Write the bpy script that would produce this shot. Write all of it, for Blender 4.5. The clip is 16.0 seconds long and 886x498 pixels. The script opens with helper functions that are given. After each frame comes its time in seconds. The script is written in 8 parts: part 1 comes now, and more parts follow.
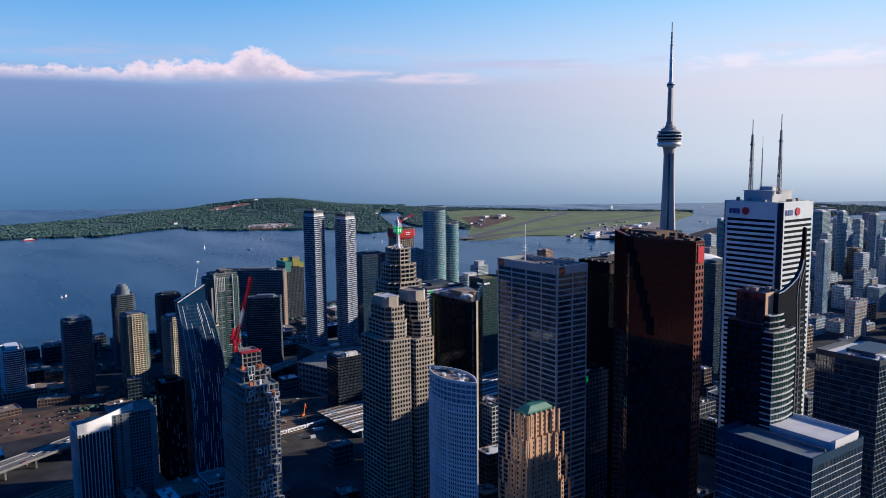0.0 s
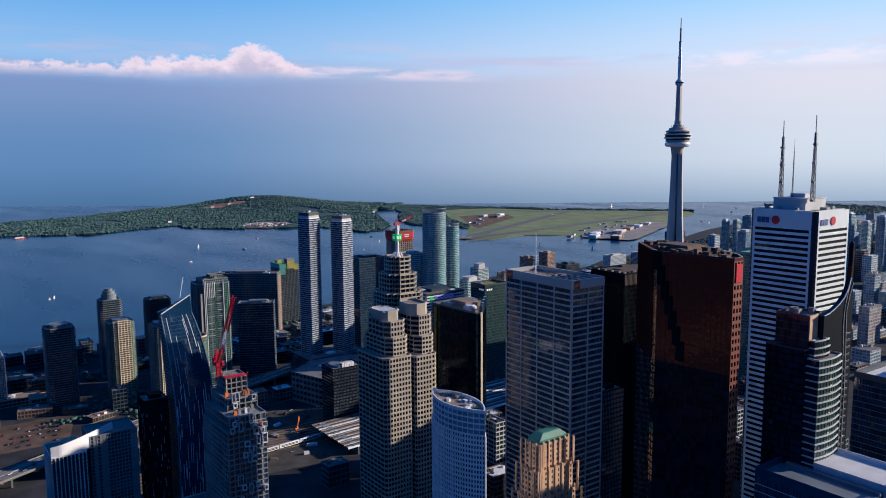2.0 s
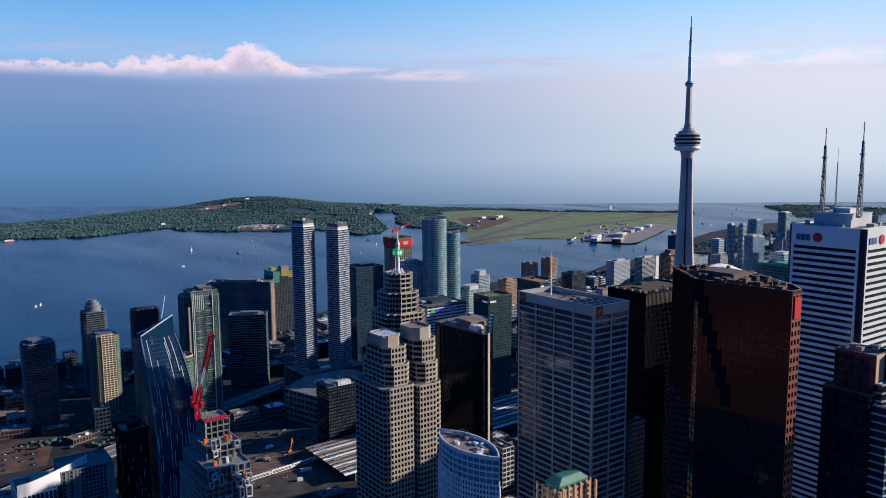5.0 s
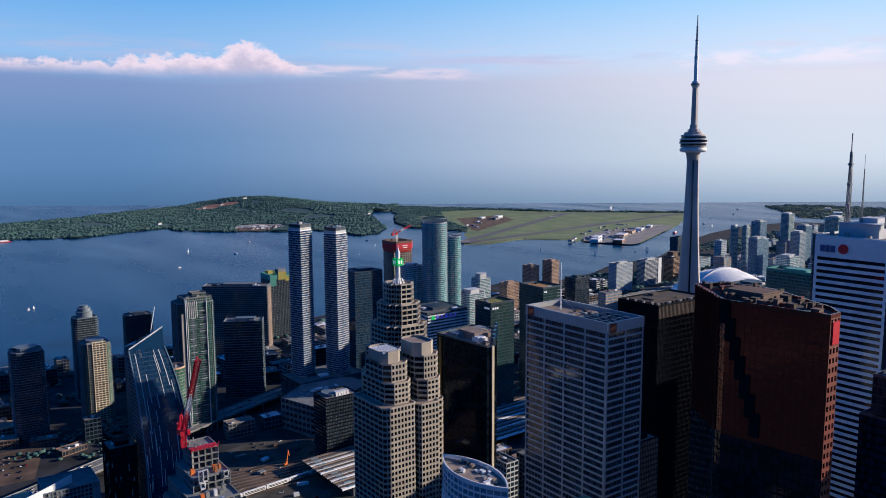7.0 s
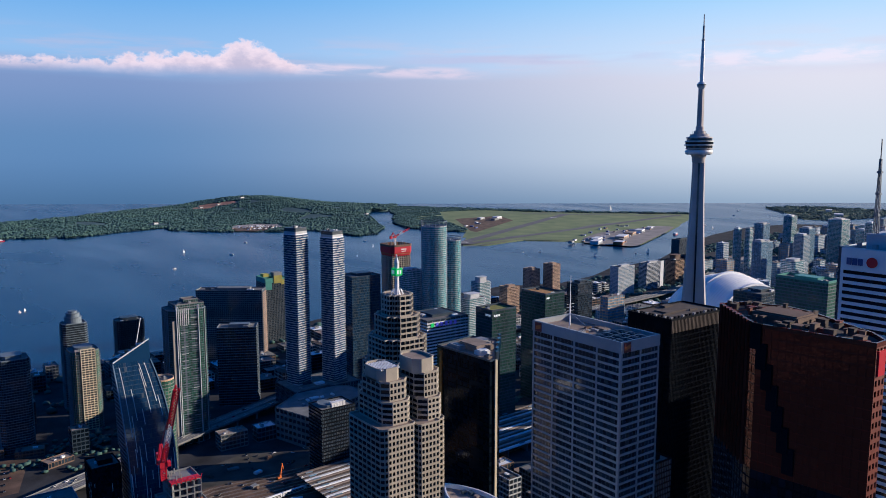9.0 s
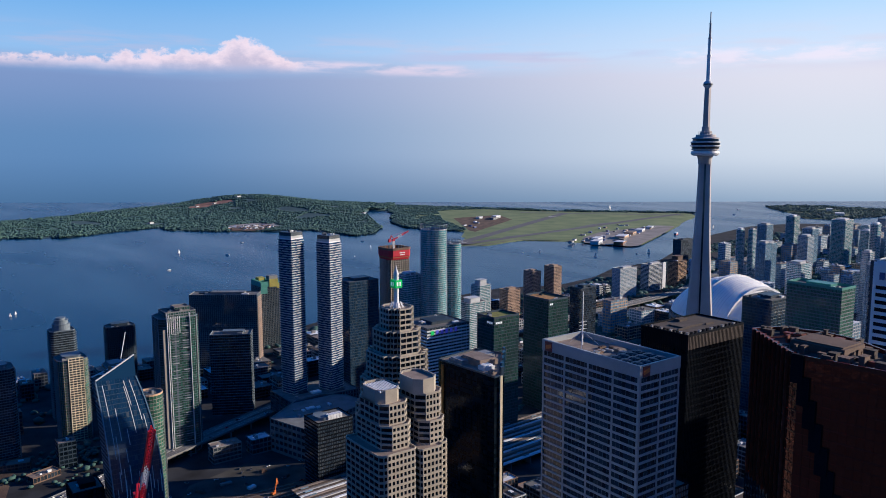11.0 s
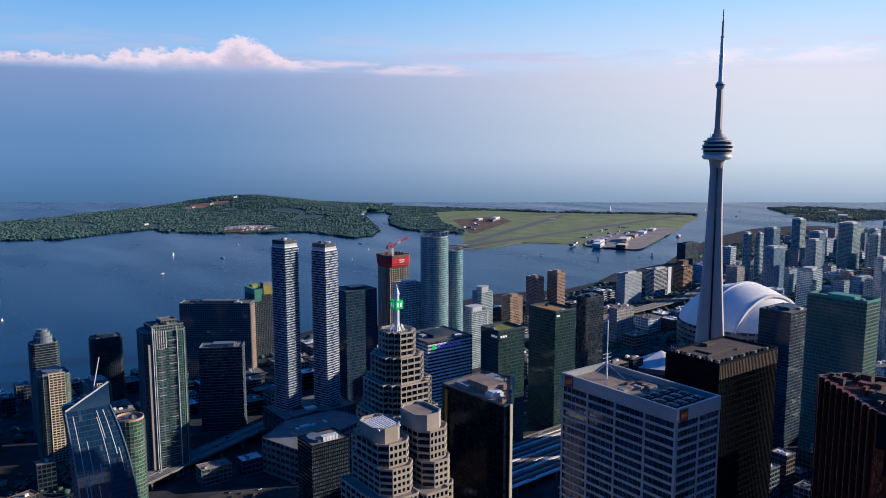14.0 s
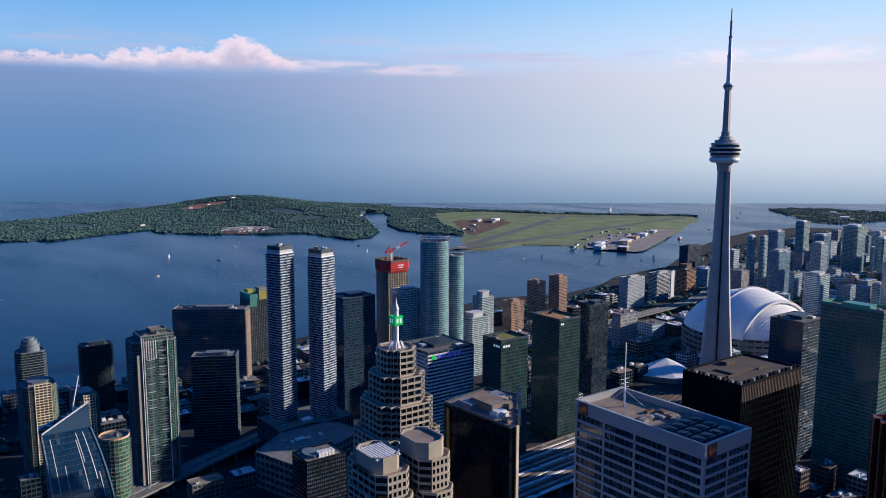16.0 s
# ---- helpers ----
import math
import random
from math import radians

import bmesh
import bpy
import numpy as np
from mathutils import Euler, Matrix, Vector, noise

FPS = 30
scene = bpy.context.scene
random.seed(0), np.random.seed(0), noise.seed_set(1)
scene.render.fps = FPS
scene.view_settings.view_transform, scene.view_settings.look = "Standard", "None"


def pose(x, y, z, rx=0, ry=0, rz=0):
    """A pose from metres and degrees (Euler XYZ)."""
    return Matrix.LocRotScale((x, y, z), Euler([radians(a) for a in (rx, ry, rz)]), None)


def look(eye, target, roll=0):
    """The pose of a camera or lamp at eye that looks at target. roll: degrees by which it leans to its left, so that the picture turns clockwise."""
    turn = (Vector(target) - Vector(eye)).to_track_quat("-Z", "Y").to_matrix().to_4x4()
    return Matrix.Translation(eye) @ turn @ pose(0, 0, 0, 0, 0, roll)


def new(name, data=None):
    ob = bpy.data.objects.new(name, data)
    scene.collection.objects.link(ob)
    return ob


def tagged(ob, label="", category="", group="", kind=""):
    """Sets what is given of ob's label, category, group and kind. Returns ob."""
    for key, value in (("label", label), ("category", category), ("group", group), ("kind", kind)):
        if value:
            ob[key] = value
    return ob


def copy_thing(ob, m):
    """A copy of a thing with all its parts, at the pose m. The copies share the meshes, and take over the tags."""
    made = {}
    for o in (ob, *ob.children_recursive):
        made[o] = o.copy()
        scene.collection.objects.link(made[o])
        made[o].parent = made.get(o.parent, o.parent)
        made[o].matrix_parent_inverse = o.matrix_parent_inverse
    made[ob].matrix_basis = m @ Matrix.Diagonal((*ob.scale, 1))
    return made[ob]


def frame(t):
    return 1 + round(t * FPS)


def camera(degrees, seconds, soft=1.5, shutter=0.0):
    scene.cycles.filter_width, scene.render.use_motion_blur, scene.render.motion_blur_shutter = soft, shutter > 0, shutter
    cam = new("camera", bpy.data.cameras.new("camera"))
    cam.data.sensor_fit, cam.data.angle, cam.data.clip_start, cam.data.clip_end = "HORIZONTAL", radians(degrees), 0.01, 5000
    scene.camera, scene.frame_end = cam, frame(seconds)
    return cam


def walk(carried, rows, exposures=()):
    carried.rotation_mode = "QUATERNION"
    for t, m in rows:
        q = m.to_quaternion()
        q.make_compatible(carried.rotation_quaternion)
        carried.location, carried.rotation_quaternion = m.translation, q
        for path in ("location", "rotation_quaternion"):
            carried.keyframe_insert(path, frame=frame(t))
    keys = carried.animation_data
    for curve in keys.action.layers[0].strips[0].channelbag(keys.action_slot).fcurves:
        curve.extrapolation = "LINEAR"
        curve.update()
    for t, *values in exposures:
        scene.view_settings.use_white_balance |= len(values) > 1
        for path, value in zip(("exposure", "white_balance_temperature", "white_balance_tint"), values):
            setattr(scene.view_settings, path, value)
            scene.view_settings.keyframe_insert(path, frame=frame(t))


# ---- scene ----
cam = camera(59.9, 16.0, 0.95)

PATH = [
    (0, (-8.243, -11.097, 326.385), (-7.089, -9.482, 326.142), -0.6),
    (0.5, (-1.804, -0.531, 327.214), (-0.648, 1.082, 326.969), -0.5),
    (1, (4.307, 10.113, 328.113), (5.464, 11.725, 327.866), -0.5),
    (1.5, (10.122, 20.834, 329.109), (11.279, 22.446, 328.859), -0.5),
    (2, (15.943, 31.191, 330.388), (17.103, 32.801, 330.138), -0.4),
    (2.5, (21.544, 41.074, 331.582), (22.704, 42.684, 331.332), -0.4),
    (3, (26.716, 50.304, 332.629), (27.879, 51.912, 332.38), -0.4),
    (3.5, (31.225, 58.69, 333.512), (32.388, 60.298, 333.262), -0.4),
    (4, (35.281, 65.84, 334.371), (36.446, 67.447, 334.122), -0.4),
    (6.5, (53.37, 98.017, 341.03), (54.539, 99.62, 340.776), -0.3),
    (7, (57.096, 104.057, 341.692), (58.266, 105.659, 341.438), -0.3),
    (7.5, (60.946, 109.967, 342.309), (62.117, 111.568, 342.054), -0.3),
    (8, (64.876, 115.993, 343.081), (66.048, 117.594, 342.826), -0.3),
    (8.5, (68.887, 122.777, 344.154), (70.06, 124.377, 343.897), -0.2),
    (9, (73.108, 129.84, 345.279), (74.282, 131.439, 345.023), -0.1),
    (11.5, (93.642, 164.246, 351.211), (94.821, 165.84, 350.948), -0.1),
    (12, (98.013, 171.108, 351.831), (99.192, 172.701, 351.568), -0.1),
    (12.5, (102.44, 178.041, 352.459), (103.62, 179.634, 352.195), -0.1),
    (13, (106.56, 185.367, 353.317), (107.741, 186.959, 353.053), -0.0),
    (13.5, (110.689, 192.584, 354.258), (111.872, 194.175, 353.994), 0.0),
    (14, (115.02, 199.551, 355.229), (116.202, 201.142, 354.966), -0.0),
    (14.5, (119.379, 206.359, 356.248), (120.562, 207.95, 355.984), 0.1),
    (15, (123.294, 213.38, 357.003), (124.477, 214.97, 356.74), -0.0),
    (15.5, (127.305, 219.9, 357.704), (128.489, 221.49, 357.44), 0.1),
    (16, (131.677, 225.842, 358.42), (132.862, 227.431, 358.157), 0.1),
]
walk(cam, [(t, look(eye, target, roll)) for t, eye, target, roll in PATH],
     [(0.0, 0.45, 5250, 10), (16.0, 0.45, 5250, 10)])

# ---- light ----
SUN_AZ, SUN_EL = radians(27), radians(17.2)          # turned from the x axis towards -y; above the horizon
sun_way = Vector((math.cos(SUN_AZ) * math.cos(SUN_EL), -math.sin(SUN_AZ) * math.cos(SUN_EL), math.sin(SUN_EL)))
sun_data = bpy.data.lights.new("sun", "SUN")
sun_data.energy, sun_data.angle, sun_data.color = 5.0, radians(0.6), (1.0, 0.75, 0.49)
sun = new("sun", sun_data)
sun.matrix_world = look((0, 0, 900), tuple(Vector((0, 0, 900)) - sun_way))


def world_sky():
    w = bpy.data.worlds.new("evening_sky")
    scene.world = w
    w.use_nodes = True
    nt = w.node_tree
    nt.nodes.clear()
    N = nt.nodes.new
    L = nt.links.new

    def m(op, a, b=None, c=None):
        n = N("ShaderNodeMath")
        n.operation = op
        for i, v in enumerate((a, b, c)):
            if v is None:
                continue
            if isinstance(v, (int, float)):
                n.inputs[i].default_value = v
            else:
                L(v, n.inputs[i])
        return n.outputs[0]

    def sm(v, lo, hi):
        n = N("ShaderNodeMapRange")
        n.interpolation_type = "SMOOTHSTEP"
        L(v, n.inputs[0])
        n.inputs[1].default_value, n.inputs[2].default_value = lo, hi
        return n.outputs[0]

    def mix(f, a, b):
        n = N("ShaderNodeMix")
        n.data_type = "RGBA"
        for i, v in ((0, f), (6, a), (7, b)):
            if isinstance(v, (int, float)):
                n.inputs[i].default_value = v
            elif isinstance(v, tuple):
                n.inputs[i].default_value = (*v, 1)
            else:
                L(v, n.inputs[i])
        return n.outputs[2]

    sky = N("ShaderNodeTexSky")
    sky.sky_type = "NISHITA"
    sky.sun_disc = False
    sky.sun_elevation = SUN_EL
    sky.sun_rotation = math.atan2(sun_way.x, sun_way.y)
    sky.air_density, sky.dust_density, sky.ozone_density = 1.0, 1.2, 2.5
    gain = N("ShaderNodeVectorMath")
    gain.operation = "SCALE"
    L(sky.outputs[0], gain.inputs[0])
    gain.inputs[3].default_value = 0.03
    tc = N("ShaderNodeTexCoord")
    sep = N("ShaderNodeSeparateXYZ")
    L(tc.outputs["Generated"], sep.inputs[0])
    x, y, z = sep.outputs
    el = m("MULTIPLY", m("ARCSINE", z), 180 / math.pi)
    h = radians(35.6)
    side = m("SUBTRACT", m("MULTIPLY", x, math.cos(h)), m("MULTIPLY", y, math.sin(h)))
    fore = m("ADD", m("MULTIPLY", x, math.sin(h)), m("MULTIPLY", y, math.cos(h)))
    az = m("MULTIPLY", m("ARCTAN2", side, fore), 180 / math.pi)
    comb = N("ShaderNodeCombineXYZ")
    L(m("MULTIPLY", az, 0.55), comb.inputs[0])
    L(el, comb.inputs[1])

    def noise(scale, detail=5.0, stretch=1.0, rough=0.55):
        mp = N("ShaderNodeMapping")
        mp.inputs["Scale"].default_value = (stretch, 1, 1)
        L(comb.outputs[0], mp.inputs[0])
        n = N("ShaderNodeTexNoise")
        L(mp.outputs[0], n.inputs["Vector"])
        n.inputs["Scale"].default_value, n.inputs["Detail"].default_value, n.inputs["Roughness"].default_value = scale, detail, rough
        return n.outputs[0]

    # blue above, a lavender haze bank below the cloud line, paler towards the sun
    sunward = sm(az, -24, 30)
    blue = mix(sm(el, 5.5, 13.5), mix(sunward, (0.32, 0.51, 0.74), (0.66, 0.75, 0.84)), mix(sunward, (0.10, 0.36, 0.72), (0.28, 0.60, 0.88)))
    bank = mix(sm(el, 0.3, 5.5), mix(sunward, (0.135, 0.25, 0.43), (0.66, 0.70, 0.72)), mix(sunward, (0.22, 0.305, 0.50), (0.75, 0.725, 0.745)))
    view = mix(sm(m("ADD", el, m("MULTIPLY", m("SUBTRACT", noise(0.5, 4, 0.25), 0.5), 2.2)), 4.6, 6.9), bank, blue)
    zenith = mix(0.85, gain.outputs[0], (0.006, 0.082, 0.31))
    high = mix(sm(el, 11, 18), view, zenith)
    # away from the lake the sky is dim and deep blue, brighter on the sun's side
    ahead = sm(fore, 0.22, 0.72)
    west = sm(side, 0.35, 0.9)
    rest = mix(sm(el, 2, 34), mix(west, (0.008, 0.076, 0.215), (0.045, 0.12, 0.24)), zenith)
    high = mix(ahead, rest, high)
    # clouds: a long bank with one tall head, and thin streaks
    bump = m("EXPONENT", m("MULTIPLY", m("POWER", m("DIVIDE", m("ADD", az, 13.0), 1.9), 2.0), -1.0))
    shoulder = m("EXPONENT", m("MULTIPLY", m("POWER", m("DIVIDE", m("ADD", az, 17.5), 4.2), 2.0), -1.0))
    fluff = m("SUBTRACT", noise(1.15, 7, 1.3, 0.6), 0.5)
    top = m("ADD", m("ADD", m("ADD", m("MULTIPLY", bump, 1.5), m("MULTIPLY", shoulder, 0.65)), 6.05), m("MULTIPLY", fluff, 2.3))
    low = m("ADD", 5.35, m("MULTIPLY", m("SUBTRACT", noise(0.8, 4, 0.4), 0.5), 0.7))
    body = m("MULTIPLY", sm(m("SUBTRACT", top, el), -0.05, 0.42), sm(m("SUBTRACT", el, low), -0.35, 0.7))
    body = m("MULTIPLY", body, m("SUBTRACT", 1.0, sm(az, -10.4, -7.6)))
    streak = m("MULTIPLY", sm(noise(0.9, 6, 0.22), 0.47, 0.66), m("MULTIPLY", sm(el, 4.6, 5.6), m("SUBTRACT", 1.0, sm(el, 6.6, 8.6))))
    tail = m("MULTIPLY", m("MULTIPLY", sm(noise(1.3, 6, 0.35), 0.38, 0.6), m("SUBTRACT", 1.0, sm(m("ABSOLUTE", m("ADD", m("SUBTRACT", el, 5.55), m("MULTIPLY", az, 0.03))), 0.15, 0.55))), m("MULTIPLY", sm(az, -13, -9), m("SUBTRACT", 1.0, sm(az, 1.0, 5.0))))
    shade = sm(m("ADD", m("SUBTRACT", top, el), m("MULTIPLY", fluff, 1.4)), -0.1, 1.9)
    white = mix(shade, (1.0, 0.78, 0.76), (0.58, 0.50, 0.58))
    clouded = mix(m("MULTIPLY", m("MULTIPLY", streak, ahead), 0.55), high, mix(sunward, (0.50, 0.49, 0.62), (0.70, 0.66, 0.72)))
    clouded = mix(m("MULTIPLY", m("MULTIPLY", tail, ahead), 0.75), clouded, (0.78, 0.66, 0.72))
    band = lambda mid, half: m("SUBTRACT", 1.0, sm(m("ABSOLUTE", m("SUBTRACT", m("ADD", el, m("MULTIPLY", m("SUBTRACT", noise(0.6, 5, 0.5), 0.5), 0.5)), mid)), half * 0.3, half))
    wisp = m("MULTIPLY", m("MULTIPLY", band(6.45, 0.45), sm(noise(1.0, 6, 0.2), 0.34, 0.58)), m("MULTIPLY", sm(az, -6, 2), m("SUBTRACT", 1.0, sm(az, 13, 18))))
    clouded = mix(m("MULTIPLY", wisp, 0.6), clouded, (0.52, 0.51, 0.66))
    edge = m("MULTIPLY", m("MULTIPLY", band(6.15, 0.8), sm(noise(1.1, 7, 0.45, 0.62), 0.42, 0.62)), sm(az, 14, 19))
    clouded = mix(m("MULTIPLY", m("MULTIPLY", edge, ahead), 0.6), clouded, (0.92, 0.80, 0.82))
    clouded = mix(m("MULTIPLY", m("MULTIPLY", body, ahead), 0.85), clouded, white)
    # far open lake in haze, under the horizon
    lake = mix(sm(el, -5.2, -0.2), mix(sunward, (0.066, 0.14, 0.255), (0.22, 0.32, 0.43)), mix(sunward, (0.125, 0.235, 0.41), (0.62, 0.67, 0.70)))
    ripple = m("MULTIPLY", m("SUBTRACT", noise(1.1, 4, 0.1), 0.5), 0.6)
    final = mix(sm(m("ADD", el, ripple), -1.6, 0.8), lake, clouded)
    # the evening haze over the lake is a little warmer than the sky behind
    warm = N("ShaderNodeVectorMath")
    warm.operation = "MULTIPLY"
    L(final, warm.inputs[0])
    warm.inputs[1].default_value = (1.12, 1.0, 0.89)
    bg = N("ShaderNodeBackground")
    L(mix(ahead, final, warm.outputs[0]), bg.inputs[0])
    bg.inputs[1].default_value = 0.76
    out = N("ShaderNodeOutputWorld")
    L(bg.outputs[0], out.inputs[0])


world_sky()


# ---- materials ----
def mat(name, col, rough=0.6, metal=0.0, var=0.25, scale=0.08, fine=1.5, bump=0.0, spec=0.5, piece=0.12, coat=None):
    """A weathered solid surface: wide stains, fine grain, and a shift of tone from piece to piece."""
    mt = bpy.data.materials.new(name)
    mt.use_nodes = True
    nt = mt.node_tree
    b = nt.nodes["Principled BSDF"]
    N, L = nt.nodes.new, nt.links.new
    geo = N("ShaderNodeNewGeometry")
    n1 = N("ShaderNodeTexNoise")
    n1.inputs["Scale"].default_value, n1.inputs["Detail"].default_value = scale, 4
    n2 = N("ShaderNodeTexNoise")
    n2.inputs["Scale"].default_value, n2.inputs["Detail"].default_value = fine, 3
    L(geo.outputs["Position"], n1.inputs["Vector"])
    L(geo.outputs["Position"], n2.inputs["Vector"])
    info = N("ShaderNodeObjectInfo")
    add = N("ShaderNodeMath")
    add.operation = "MULTIPLY_ADD"
    L(n2.outputs[0], add.inputs[0])
    add.inputs[1].default_value = 0.5
    L(n1.outputs[0], add.inputs[2])
    sc = N("ShaderNodeMapRange")
    L(add.outputs[0], sc.inputs[0])
    sc.inputs[1].default_value, sc.inputs[2].default_value = 0.5, 1.0
    sc.inputs[3].default_value, sc.inputs[4].default_value = 1 - var, 1 + var
    pc = N("ShaderNodeMapRange")
    L(info.outputs["Random"], pc.inputs[0])
    pc.inputs[3].default_value, pc.inputs[4].default_value = 1 - piece, 1 + piece
    mul = N("ShaderNodeMath")
    mul.operation = "MULTIPLY"
    L(sc.outputs[0], mul.inputs[0])
    L(pc.outputs[0], mul.inputs[1])
    tone = N("ShaderNodeVectorMath")
    tone.operation = "SCALE"
    tone.inputs[0].default_value = col
    L(mul.outputs[0], tone.inputs[3])
    L(tone.outputs[0], b.inputs["Base Color"])
    b.inputs["Roughness"].default_value, b.inputs["Metallic"].default_value = rough, metal
    b.inputs["Specular IOR Level"].default_value = spec
    if bump:
        bp = N("ShaderNodeBump")
        bp.inputs["Strength"].default_value = bump
        L(n2.outputs[0], bp.inputs["Height"])
        L(bp.outputs[0], b.inputs["Normal"])
    return mt


def glass(name, col, rough=0.06, ior=1.7, blind=0.18, wavy=0.02, pale=(0.30, 0.29, 0.26), vary=1.7, metal=0.0):
    """Window glass: dark rooms behind a mirror-like pane, some panes with blinds drawn, each set a little out of true."""
    mt = bpy.data.materials.new(name)
    mt.use_nodes = True
    nt = mt.node_tree
    b = nt.nodes["Principled BSDF"]
    N, L = nt.nodes.new, nt.links.new
    geo, info = N("ShaderNodeNewGeometry"), N("ShaderNodeObjectInfo")
    add = N("ShaderNodeMath")
    add.operation = "ADD"
    L(geo.outputs["Random Per Island"], add.inputs[0])
    L(info.outputs["Random"], add.inputs[1])
    fr = N("ShaderNodeMath")
    fr.operation = "FRACT"
    L(add.outputs[0], fr.inputs[0])
    ramp = N("ShaderNodeValToRGB")
    ramp.color_ramp.interpolation = "CONSTANT"
    e = ramp.color_ramp.elements
    e[0].position, e[0].color = 0, (*col, 1)
    e[1].position, e[1].color = 0.45, (*[c * vary + 0.004 * (vary - 1) for c in col], 1)
    e2 = e.new(1 - blind)
    e2.color = (*[0.9 * c + 0.10 * p for c, p in zip(col, pale)], 1)
    e3 = e.new(1 - blind * 0.3)
    e3.color = (*[0.75 * c + 0.25 * p for c, p in zip(col, pale)], 1)
    L(fr.outputs[0], ramp.inputs[0])
    L(ramp.outputs[0], b.inputs["Base Color"])
    b.inputs["Roughness"].default_value, b.inputs["IOR"].default_value = rough, ior
    b.inputs["Metallic"].default_value = metal
    n = N("ShaderNodeTexNoise")
    n.inputs["Scale"].default_value = 0.35
    L(geo.outputs["Position"], n.inputs["Vector"])
    bp = N("ShaderNodeBump")
    bp.inputs["Strength"].default_value, bp.inputs["Distance"].default_value = wavy * 10, 0.1
    L(n.outputs[0], bp.inputs["Height"])
    L(bp.outputs[0], b.inputs["Normal"])
    return mt


def glow(name, col, strength):
    mt = mat(name, col, 0.5)
    b = mt.node_tree.nodes["Principled BSDF"]
    b.inputs["Emission Color"].default_value = (*col, 1)
    b.inputs["Emission Strength"].default_value = strength
    return mt


